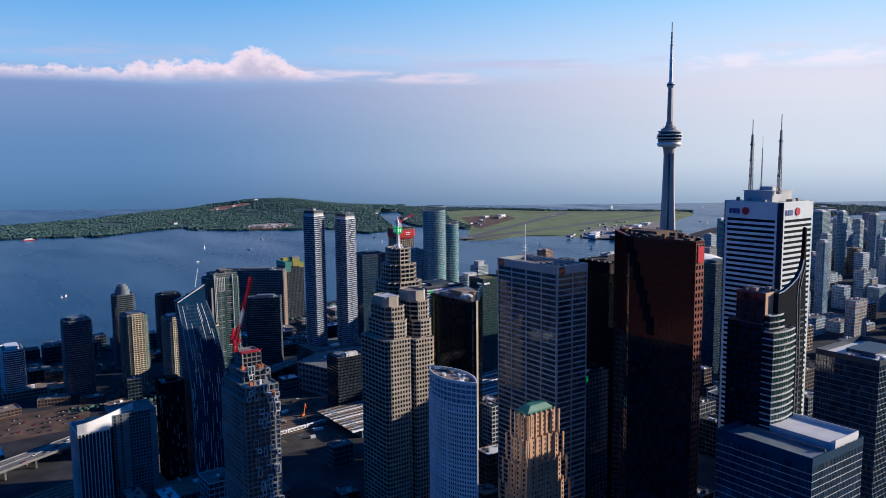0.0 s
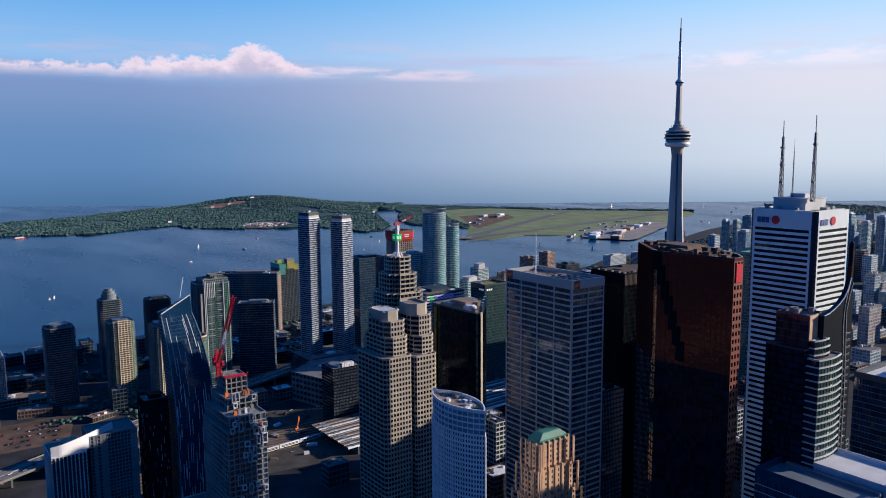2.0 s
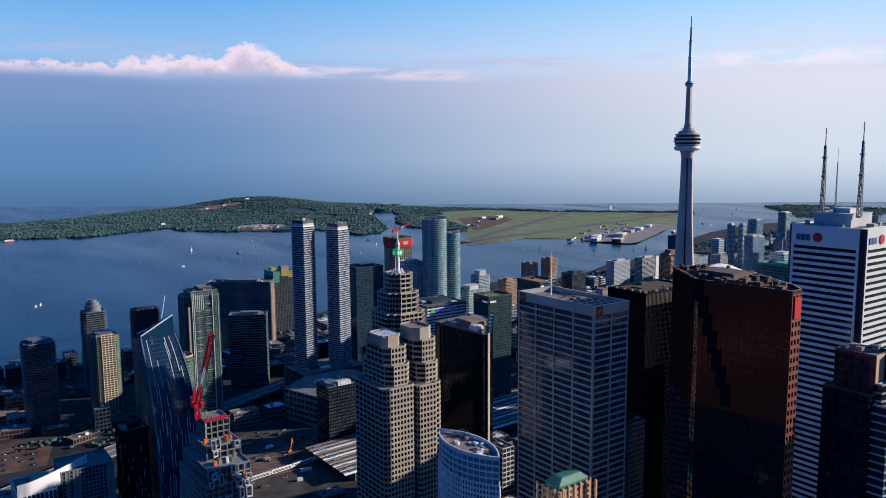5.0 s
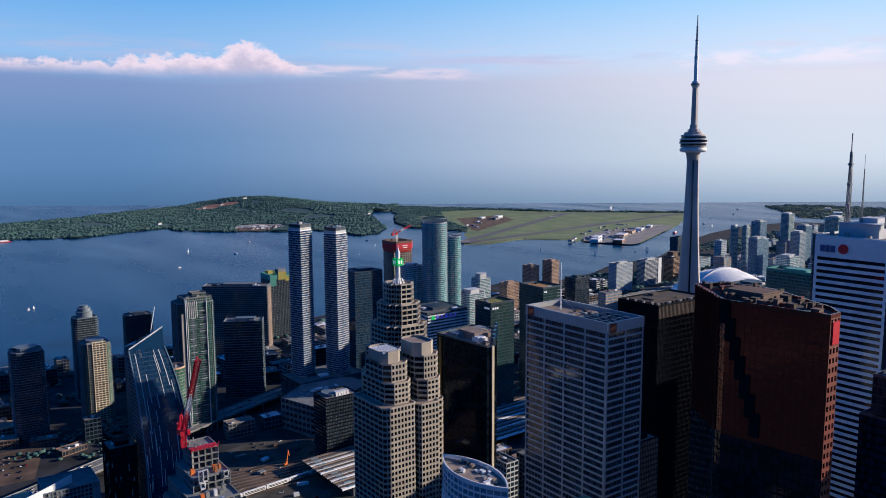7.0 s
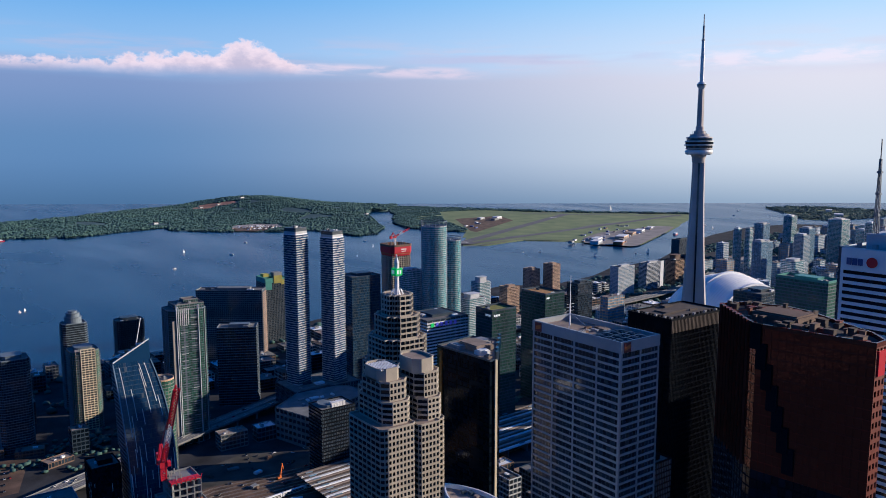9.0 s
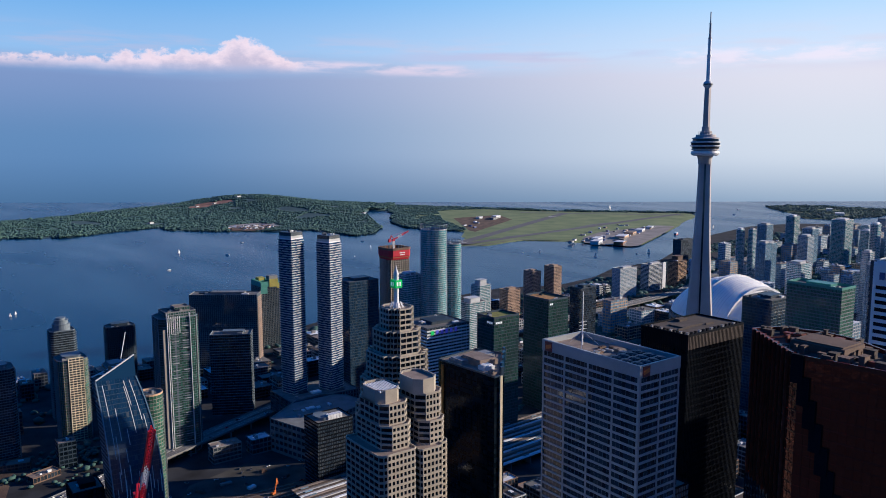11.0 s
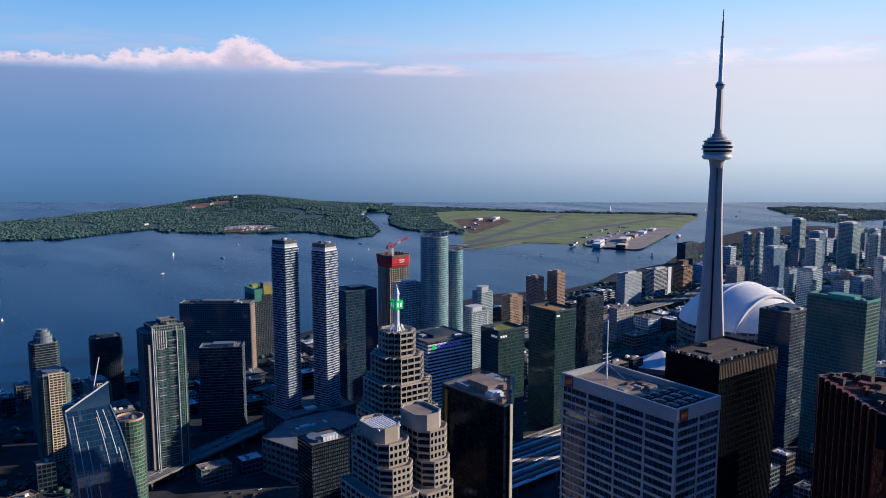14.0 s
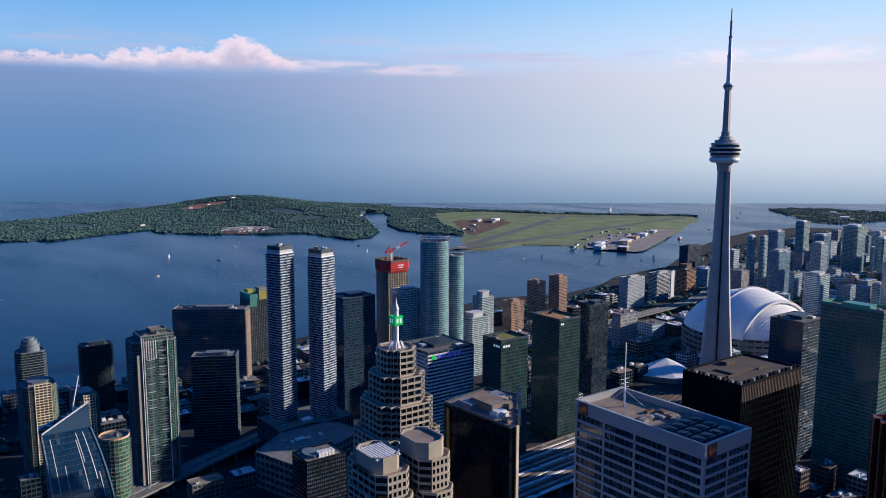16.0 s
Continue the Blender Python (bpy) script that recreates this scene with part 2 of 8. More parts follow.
M = dict(  # colours of the bare surfaces, some with haze, shade or reflections put in
    marble=mat("white_marble_panel", (0.80, 0.87, 0.89), 0.16, var=0.08, piece=0.04),
    steel=mat("stainless_cladding", (0.38, 0.40, 0.42), 0.42, 0.1, var=0.15, piece=0.06),
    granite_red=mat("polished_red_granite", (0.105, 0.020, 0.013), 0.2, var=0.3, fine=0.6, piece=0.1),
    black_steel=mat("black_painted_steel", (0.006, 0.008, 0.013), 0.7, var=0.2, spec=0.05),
    # rougher, lighter copy of the red granite, with its sunlit tone in the colour
    granite_lit=mat("sunlit_tone_red_granite", (0.18, 0.045, 0.028), 0.5, var=0.25, fine=0.6, piece=0.06),
    granite_tan=mat("tan_granite", (0.40, 0.36, 0.30), 0.5, var=0.18, piece=0.06),
    precast=mat("pale_precast", (0.50, 0.52, 0.54), 0.6, var=0.15),
    limestone=mat("buff_limestone", (0.56, 0.37, 0.235), 0.75, var=0.2),
    cream=mat("cream_render", (0.66, 0.58, 0.42), 0.75, var=0.12),
    copper=mat("green_copper_roof", (0.06, 0.21, 0.17), 0.6, var=0.3),
    concrete=mat("grey_concrete", (0.200, 0.210, 0.215), 0.8, var=0.25),
    tower_concrete=mat("pale_cast_concrete", (0.45, 0.41, 0.40), 0.75, var=0.16, scale=0.03),
    white=mat("white_painted_metal", (0.76, 0.77, 0.79), 0.45, var=0.1),
    fabric=mat("white_roof_membrane", (0.88, 0.88, 0.87), 0.5, var=0.06, scale=0.05),
    brown=mat("brown_brick", (0.15, 0.095, 0.07), 0.8, var=0.25),
    tan_brick=mat("tan_brick", (0.40, 0.28, 0.205), 0.8, var=0.25),
    dark=mat("dark_cladding", (0.040, 0.060, 0.085), 0.4, var=0.25),
    grey=mat("mid_grey_cladding", (0.150, 0.188, 0.225), 0.5, var=0.2),
    roof_grey=mat("gravel_roof", (0.16, 0.155, 0.15), 0.9, var=0.35, scale=0.15),
    roof_tan=mat("tan_gravel_roof", (0.24, 0.19, 0.16), 0.9, var=0.3, scale=0.12),
    roof_dark=mat("dark_gravel_roof", (0.075, 0.058, 0.05), 0.9, var=0.35, scale=0.12),
    roof_white=mat("white_roof_sheet", (0.70, 0.72, 0.75), 0.7, var=0.12, scale=0.1),
    roof_green=mat("planted_roof", (0.20, 0.20, 0.05), 0.95, var=0.4, scale=0.2),
    roof_orange=mat("rusty_sedum_roof", (0.42, 0.22, 0.08), 0.95, var=0.35, scale=0.2),
    plant=mat("grey_roof_plant", (0.30, 0.30, 0.31), 0.5, 0.2, var=0.25),
    red=mat("red_paint", (0.52, 0.012, 0.035), 0.5, var=0.15),
    signred=mat("red_sign_panel", (0.55, 0.012, 0.03), 0.4, var=0.05),
    green_sign=glow("lit_green_sign", (0.02, 0.42, 0.08), 0.25),
    ivory_sign=glow("lit_white_sign", (0.85, 0.88, 0.85), 0.15),
    blue_sign=glow("lit_blue_sign", (0.10, 0.10, 0.55), 0.12),
    navy=mat("dark_blue_sign", (0.06, 0.10, 0.28), 0.5, var=0.05),
    orange_sign=mat("orange_sign_panel", (0.62, 0.16, 0.03), 0.5, var=0.1),
    maroon=mat("maroon_sign_panel", (0.18, 0.03, 0.03), 0.5, var=0.1),
    teal=mat("teal_metal_trim", (0.10, 0.30, 0.26), 0.4, 0.3, var=0.15),
    gold=mat("gold_mullion", (0.55, 0.30, 0.12), 0.3, 0.8, var=0.15),
    asphalt=mat("asphalt", (0.040, 0.042, 0.047), 0.9, var=0.55, scale=0.03, spec=0.15),
    runway=mat("runway_asphalt", (0.14, 0.14, 0.15), 0.9, var=0.2, scale=0.02),
    apron=mat("pale_concrete_apron", (0.25, 0.23, 0.22), 0.9, var=0.3, scale=0.02),
    pave=mat("concrete_pavement", (0.17, 0.165, 0.16), 0.85, var=0.25),
    ballast=mat("rail_ballast", (0.105, 0.066, 0.046), 0.95, var=0.75, scale=0.035),
    clay=mat("reddish_bare_earth", (0.30, 0.15, 0.10), 0.95, var=0.4, scale=0.03),
    # dark ground colour, deepened to include the shade over the yard
    yard=mat("shade_dark_packed_earth", (0.052, 0.050, 0.044), 0.95, var=0.7, scale=0.05),
    rust=mat("rusty_steel", (0.30, 0.12, 0.05), 0.8, var=0.3),
    rail=mat("worn_rail", (0.45, 0.40, 0.36), 0.35, 0.7, var=0.2),
    line=mat("road_paint", (0.65, 0.64, 0.6), 0.7, var=0.2),
    g_dark=glass("dark_grey_glass", (0.016, 0.025, 0.038), pale=(0.20, 0.20, 0.20)),
    g_sage=glass("sage_green_glass", (0.035, 0.105, 0.075), 0.07, 1.65, 0.2),
    g_black=glass("black_glass", (0.003, 0.007, 0.013), 0.05, 1.36, 0.06, pale=(0.05, 0.06, 0.08)),
    g_blue=glass("blue_tinted_glass", (0.012, 0.035, 0.07), 0.05, 1.8, 0.10),
    g_navy=glass("navy_tinted_glass", (0.006, 0.018, 0.040), 0.05, 1.65, 0.03),
    g_cobalt=glass("cobalt_blue_glass", (0.012, 0.046, 0.115), 0.08, 1.5, 0.05, vary=1.4),
    yellow=mat("yellow_site_netting", (0.34, 0.31, 0.07), 0.8, var=0.3),
    g_sky=glass("sky_blue_glass", (0.008, 0.030, 0.072), 0.05, 1.75, 0.06, vary=1.25),
    g_aqua=glass("deep_aqua_glass", (0.055, 0.20, 0.235), 0.07, 1.7, 0.15, pale=(0.35, 0.45, 0.45)),
    g_green=glass("green_tinted_glass", (0.02, 0.06, 0.05), 0.06, 1.75, 0.2),
    g_teal=glass("teal_tinted_glass", (0.06, 0.17, 0.20), 0.07, 1.7, 0.25, pale=(0.35, 0.45, 0.45)),
    # bronze glass reddened so its colour carries the orange reflections
    g_bronze=glass("bronze_reflection_glass", (0.155, 0.040, 0.025), 0.08, 1.6, 0.02, wavy=0.08, pale=(0.40, 0.14, 0.07), vary=1.08, metal=0.6),
    # lightened so the glass colour carries the haze of the far district
    g_pale=glass("pale_blue_glass", (0.13, 0.215, 0.295), 0.1, 1.6, 0.3, pale=(0.45, 0.5, 0.55)),
)


# ---- mesh helpers ----
class Mesh:
    """Collects quads and polygons, each with a material slot."""

    def __init__(self):
        self.v, self.f, self.m = [], [], []

    def face(self, pts, mi=0):
        n = len(self.v)
        self.v.extend(tuple(p) for p in pts)
        self.f.append(tuple(range(n, n + len(pts))))
        self.m.append(mi)

    def box(self, x0, x1, y0, y1, z0, z1, mi=0, bottom=False):
        p = [(x, y, z) for z in (z0, z1) for x, y in ((x0, y0), (x1, y0), (x1, y1), (x0, y1))]
        n = len(self.v)
        self.v.extend(p)
        fs = [(0, 1, 5, 4), (1, 2, 6, 5), (2, 3, 7, 6), (3, 0, 4, 7), (4, 5, 6, 7)]
        if bottom:
            fs.append((3, 2, 1, 0))
        for f in fs:
            self.f.append(tuple(n + i for i in f))
            self.m.append(mi)

    def prism(self, poly, z0, z1, mi=0, cap=True, mtop=None, bottom=False):
        k, n = len(poly), len(self.v)
        self.v.extend((x, y, z) for z in (z0, z1) for x, y in poly)
        for i in range(k):
            j = (i + 1) % k
            self.f.append((n + i, n + j, n + k + j, n + k + i))
            self.m.append(mi)
        if cap:
            self.f.append(tuple(n + k + i for i in range(k)))
            self.m.append(mi if mtop is None else mtop)
        if bottom:
            self.f.append(tuple(n + i for i in reversed(range(k))))
            self.m.append(mi)

    def loft(self, rings, mi=0, cap=True, closed=True):
        """rings: lists of 3D points of equal count, bottom first, each counter-clockwise."""
        k, n = len(rings[0]), len(self.v)
        for r in rings:
            self.v.extend(tuple(p) for p in r)
        for a in range(len(rings) - 1):
            for i in range(k if closed else k - 1):
                j = (i + 1) % k
                self.f.append((n + a * k + i, n + a * k + j, n + (a + 1) * k + j, n + (a + 1) * k + i))
                self.m.append(mi)
        if cap:
            self.f.append(tuple(n + (len(rings) - 1) * k + i for i in range(k)))
            self.m.append(mi)

    def beam(self, a, b, w, mi=0):
        a, b = Vector(a), Vector(b)
        d = (b - a).normalized()
        s = d.cross(Vector((0, 0, 1)) if abs(d.z) < 0.9 else Vector((1, 0, 0))).normalized() * w / 2
        u = d.cross(s).normalized() * w / 2
        self.loft([[p + s + u, p - s + u, p - s - u, p + s - u] for p in (a, b)], mi)

    def data(self, name, mats, smooth=False):
        me = bpy.data.meshes.new(name)
        me.from_pydata(self.v, [], self.f)
        for mt in mats:
            me.materials.append(mt)
        me.polygons.foreach_set("material_index", self.m)
        if smooth:
            me.polygons.foreach_set("use_smooth", [True] * len(self.f))
        me.update()
        return me


def part(name, me, mats, parent, label="", at=(0, 0, 0), smooth=False):
    """Links a Mesh (or mesh data) as one object under a thing."""
    data = me.data(name, [M[k] for k in mats], smooth) if isinstance(me, Mesh) else me
    ob = new(name, data)
    ob.parent = parent
    ob.location = at
    if label:
        tagged(ob, label)
    return ob


def thing(name, x, y, label, category, group="", z=0.0, turn=0.0):
    ob = new(name)
    ob.location = (x, y, z)
    ob.rotation_euler = (0, 0, radians(turn))
    return tagged(ob, label, category, group)


def setting(name, me, mats, label="", smooth=False):
    ob = new(name, me.data(name, [M[k] if isinstance(k, str) else k for k in mats], smooth))
    return tagged(ob, label, name.split("_")[0], kind="structure")


def rect(w, d):
    return [(-w / 2, -d / 2), (w / 2, -d / 2), (w / 2, d / 2), (-w / 2, d / 2)]


def chamfer(w, d, c):
    w, d = w / 2, d / 2
    return [(-w + c, -d), (w - c, -d), (w, -d + c), (w, d - c), (w - c, d), (-w + c, d), (-w, d - c), (-w, -d + c)]


def ellipse(rx, ry, n=28):
    return [(rx * math.cos(2 * math.pi * i / n), ry * math.sin(2 * math.pi * i / n)) for i in range(n)]


def shifted(poly, dx, dy):
    return [(x + dx, y + dy) for x, y in poly]


def offset(poly, d):
    """The polygon (counter-clockwise) with every edge moved outwards by d."""
    out, n = [], len(poly)
    for i in range(n):
        (ax, ay), (bx, by), (cx, cy) = poly[i - 1], poly[i], poly[(i + 1) % n]
        l1, l2 = math.hypot(bx - ax, by - ay), math.hypot(cx - bx, cy - by)
        n1, n2 = ((by - ay) / l1, -(bx - ax) / l1), ((cy - by) / l2, -(cx - bx) / l2)
        k = 1 + n1[0] * n2[0] + n1[1] * n2[1]
        k = max(k, 0.3)
        out.append((bx + d * (n1[0] + n2[0]) / k, by + d * (n1[1] + n2[1]) / k))
    return out


def storey(poly, h, s=1.2, head=0.0, bay=3.0, pier=0.15, inset=0.25, set_in=0.0, slab=0.0, slab_t=0.25, rail=0.0, skip=(), infill=0.0, seed=0, only=None):
    """One storey: spandrel, head, panes set back behind piers, and a balcony slab with its rail. Slots: wall, glass, pier, slab."""
    g = Mesh()
    rnd = random.Random(seed)
    inner = offset(poly, -inset)
    n = len(poly)
    for i in range(n):
        if only is not None and i not in only:
            continue
        j = (i + 1) % n
        P, Q, A, B = poly[i], poly[j], inner[i], inner[j]
        q = lambda a, b, z0, z1, mi: g.face([(a[0], a[1], z0), (b[0], b[1], z0), (b[0], b[1], z1), (a[0], a[1], z1)], mi)
        flat = lambda a, b, c, d, z, mi: g.face([(*a, z), (*b, z), (*c, z), (*d, z)], mi)
        if s > 0:
            q(P, Q, 0, s, 0)
            flat(P, Q, B, A, s, 0)
            if not head:
                flat(A, B, Q, P, 0, 0)
        if head:
            q(P, Q, h - head, h, 0)
            flat(A, B, Q, P, h - head, 0)
        ln = math.hypot(Q[0] - P[0], Q[1] - P[1])
        k = max(1, round(ln / bay))
        lerp = lambda a, b, f: (a[0] + (b[0] - a[0]) * f, a[1] + (b[1] - a[1]) * f)
        for c in range(k):
            q(lerp(A, B, c / k), lerp(A, B, (c + 1) / k), s, h - head, 3 if infill and rnd.random() < infill else 1)
        if pier and i not in skip:
            f2 = set_in / inset if inset else 0
            O, R = lerp(P, A, f2), lerp(Q, B, f2)
            for c in range(k + 1):
                lo, hi = max(0, c / k - pier / 2 / ln), min(1, c / k + pier / 2 / ln)
                q(lerp(O, R, lo), lerp(O, R, hi), s, h - head, 2)
                q(lerp(A, B, lo), lerp(O, R, lo), s, h - head, 2)
                q(lerp(O, R, hi), lerp(A, B, hi), s, h - head, 2)
    if slab:
        o = offset(poly, slab)
        for i in range(n):
            j = (i + 1) % n
            g.face([(*o[i], 0), (*o[j], 0), (*o[j], slab_t), (*o[i], slab_t)], 3)
            g.face([(*o[i], slab_t), (*o[j], slab_t), (*poly[j], slab_t), (*poly[i], slab_t)], 3)
            g.face([(*poly[i], 0), (*poly[j], 0), (*o[j], 0), (*o[i], 0)], 3)
            if rail:
                g.face([(*o[i], slab_t), (*o[j], slab_t), (*o[j], slab_t + rail), (*o[i], slab_t + rail)], 3)
    return g


def floors(parent, poly, z0, z1, fh, mats, name="storey", label="", per=1, **o):
    """A stack of alike storeys from z0 to z1, one part each, or one part for every few storeys of a far tower."""
    n = max(1, round((z1 - z0) / fh / per)) * per
    h = (z1 - z0) / n
    g = storey(poly, h, **o)
    v, f, m, c = list(g.v), list(g.f), list(g.m), len(g.v)
    for k in range(1, per):
        g.v.extend((x, y, z + k * h) for x, y, z in v)
        g.f.extend(tuple(i + k * c for i in q) for q in f)
        g.m.extend(m)
    data = g.data(name, [M[k] for k in mats])
    for i in range(n // per):
        part(name, data, None, parent, label if i == 0 else "", (0, 0, z0 + i * h * per))
    return h


def roof(parent, poly, z, mat_top="roof_grey", mat_wall="concrete", up=1.2, thick=0.5, label=""):
    """A flat roof and the parapet round it."""
    g = Mesh()
    g.face([(x, y, z) for x, y in offset(poly, -thick * 0.6)], 0)
    part("roof", g, [mat_top], parent, label)
    g = Mesh()
    i = offset(poly, -thick)
    n = len(poly)
    for a in range(n):
        b = (a + 1) % n
        g.face([(*poly[a], z - 0.02), (*poly[b], z - 0.02), (*poly[b], z + up), (*poly[a], z + up)])
        g.face([(*poly[a], z + up), (*poly[b], z + up), (*i[b], z + up), (*i[a], z + up)])
        g.face([(*i[b], z - 0.02), (*i[a], z - 0.02), (*i[a], z + up), (*i[b], z + up)])
    part("parapet", g, [mat_wall], parent)


def roof_plant(parent, w, d, z, seed, count=8, mats=("plant", "white", "dark"), hmax=2.6):
    """Vents, chillers and housings standing on a roof."""
    rnd = random.Random(seed)
    for _ in range(count):
        a, b, h = rnd.uniform(1.2, 0.16 * w + 1.5), rnd.uniform(1.2, 0.14 * d + 1.5), rnd.uniform(0.8, hmax)
        x, y = rnd.uniform(-w / 2 + a, w / 2 - a), rnd.uniform(-d / 2 + b, d / 2 - b)
        g = Mesh()
        g.box(-a / 2, a / 2, -b / 2, b / 2, 0, h)
        g.box(-a / 2 - 0.15, a / 2 + 0.15, -b / 2 - 0.15, b / 2 + 0.15, h, h + 0.18, bottom=True)
        for k in range(int(a // 1.2)):
            g.prism(shifted(ellipse(0.35, 0.35, 8), -a / 2 + 0.7 + 1.2 * k, 0), h + 0.18, h + 0.5)
        part("roof_unit", g, [rnd.choice(mats)], parent, at=(x, y, z))


def panel(parent, name, w, h, mat_key, at, face, label="", thick=0.4):
    """A flat sign panel on a wall; face is the way it looks: 'e' (-x) or 'n' (-y)."""
    g = Mesh()
    if face == "n":
        g.box(-w / 2, w / 2, -thick, 0, 0, h, bottom=True)
    else:
        g.box(-thick, 0, -w / 2, w / 2, 0, h, bottom=True)
    return part(name, g, [mat_key], parent, label, at)




# ---- ground, lake and islands ----
def water_material():
    mt = bpy.data.materials.new("lake_water")
    mt.use_nodes = True
    nt = mt.node_tree
    b = nt.nodes["Principled BSDF"]
    N, L = nt.nodes.new, nt.links.new
    geo = N("ShaderNodeNewGeometry")
    mp = N("ShaderNodeMapping")
    mp.inputs["Rotation"].default_value = (0, 0, 0.9)
    mp.inputs["Scale"].default_value = (1, 0.3, 1)
    L(geo.outputs["Position"], mp.inputs[0])
    n1 = N("ShaderNodeTexNoise")
    n1.inputs["Scale"].default_value, n1.inputs["Detail"].default_value = 0.004, 5
    L(mp.outputs[0], n1.inputs["Vector"])
    ramp = N("ShaderNodeValToRGB")
    ramp.color_ramp.elements[0].position, ramp.color_ramp.elements[0].color = 0.35, (0.0014, 0.026, 0.086, 1)
    ramp.color_ramp.elements[1].position, ramp.color_ramp.elements[1].color = 0.7, (0.0022, 0.037, 0.112, 1)
    L(n1.outputs[0], ramp.inputs[0])
    L(ramp.outputs[0], b.inputs["Base Color"])
    rr = N("ShaderNodeMapRange")
    L(n1.outputs[0], rr.inputs[0])
    rr.inputs[1].default_value, rr.inputs[2].default_value = 0.3, 0.7
    rr.inputs[3].default_value, rr.inputs[4].default_value = 0.2, 0.3
    L(rr.outputs[0], b.inputs["Roughness"])
    b.inputs["IOR"].default_value = 1.33
    b.inputs["Specular IOR Level"].default_value = 0.3
    b.inputs["Specular Tint"].default_value = (0.29, 0.70, 1.0, 1)
    n2 = N("ShaderNodeTexNoise")
    n2.inputs["Scale"].default_value, n2.inputs["Detail"].default_value = 0.12, 4
    L(geo.outputs["Position"], n2.inputs["Vector"])
    bp = N("ShaderNodeBump")
    bp.inputs["Strength"].default_value, bp.inputs["Distance"].default_value = 0.12, 0.8
    L(n2.outputs[0], bp.inputs["Height"])
    L(bp.outputs[0], b.inputs["Normal"])
    return mt


def lake():
    g = Mesh()
    g.face([(-9000, 900, -2), (9000, -3000, -2), (14000, 9000, -2), (-9000, 14000, -2)])
    setting("water", g, [water_material()], "deep blue open lake water with fine ripples")


def sheet(name, outline, z, mats, label, skirt=3.0, mi=0):
    g = Mesh()
    g.prism(outline, z - skirt, z)
    return setting(name, g, mats, label)


lake()
SHORE = [(-3000, 1500), (-400, 1430), (60, 1400), (250, 1388), (400, 1385), (470, 1420), (640, 1480), (860, 1560), (1120, 1580), (1330, 1600),
         (1489, 1543), (1646, 1573), (1785, 1636), (2053, 1668), (2448, 1860), (2800, 1990), (3200, 2080), (3480, 2040), (3600, 1900), (3700, 1740), (5200, 1500)]
g = Mesh()
g.face([(x, y, 0) for x, y in reversed(SHORE)] + [(-3000, -2500, 0), (5200, -2500, 0)])
for a, b in zip(SHORE, SHORE[1:]):
    g.face([(*b, -3), (*a, -3), (*a, 0), (*b, 0)])
setting("ground", g, ["asphalt"], "dark asphalt and paved city ground")

CLUMP = []
for a in ((0, 0, 1),):
    ph = (1 + 5 ** 0.5) / 2
    CLUMP = [Vector(p).normalized() for p in ((-1, ph, 0), (1, ph, 0), (-1, -ph, 0), (1, -ph, 0), (0, -1, ph), (0, 1, ph), (0, -1, -ph), (0, 1, -ph), (ph, 0, -1), (ph, 0, 1), (-ph, 0, -1), (-ph, 0, 1))]
CLUMP_F = [(0, 11, 5), (0, 5, 1), (0, 1, 7), (0, 7, 10), (0, 10, 11), (1, 5, 9), (5, 11, 4), (11, 10, 2), (10, 7, 6), (7, 1, 8),
           (3, 9, 4), (3, 4, 2), (3, 2, 6), (3, 6, 8), (3, 8, 9), (4, 9, 5), (2, 4, 11), (6, 2, 10), (8, 6, 7), (9, 8, 1)]


def leaf_material(name, c1, c2):
    mt = bpy.data.materials.new(name)
    mt.use_nodes = True
    nt = mt.node_tree
    b = nt.nodes["Principled BSDF"]
    N, L = nt.nodes.new, nt.links.new
    geo = N("ShaderNodeNewGeometry")
    n = N("ShaderNodeTexNoise")
    n.inputs["Scale"].default_value, n.inputs["Detail"].default_value = 0.011, 6
    L(geo.outputs["Position"], n.inputs["Vector"])
    ad = N("ShaderNodeMath")
    ad.operation = "MULTIPLY_ADD"
    L(geo.outputs["Random Per Island"], ad.inputs[0])
    ad.inputs[1].default_value = 0.16
    L(n.outputs[0], ad.inputs[2])
    ramp = N("ShaderNodeValToRGB")
    ramp.color_ramp.elements[0].position, ramp.color_ramp.elements[0].color = 0.36, (*c1, 1)
    ramp.color_ramp.elements[1].position, ramp.color_ramp.elements[1].color = 0.74, (*c2, 1)
    L(ad.outputs[0], ramp.inputs[0])
    L(ramp.outputs[0], b.inputs["Base Color"])
    b.inputs["Roughness"].default_value = 0.85
    bp = N("ShaderNodeBump")
    bp.inputs["Strength"].default_value, bp.inputs["Distance"].default_value = 0.35, 1.5
    L(n.outputs[0], bp.inputs["Height"])
    L(bp.outputs[0], b.inputs["Normal"])
    return mt


# foliage and scrub lean blue: distance haze is put into their colour
M["leaf"] = leaf_material("haze_tinted_foliage", (0.022, 0.070, 0.074), (0.064, 0.130, 0.104))
M["scrub"] = leaf_material("haze_tinted_scrub", (0.026, 0.068, 0.078), (0.060, 0.110, 0.104))
M["grass"] = leaf_material("mown_grass", (0.13, 0.185, 0.075), (0.24, 0.28, 0.125))
M["meadow"] = leaf_material("rough_meadow", (0.07, 0.11, 0.05), (0.14, 0.17, 0.08))


def inside(p, poly):
    x, y = p
    c = False
    for (ax, ay), (bx, by) in zip(poly, poly[1:] + poly[:1]):
        if (ay > y) != (by > y) and x < (bx - ax) * (y - ay) / (by - ay) + ax:
            c = not c
    return c


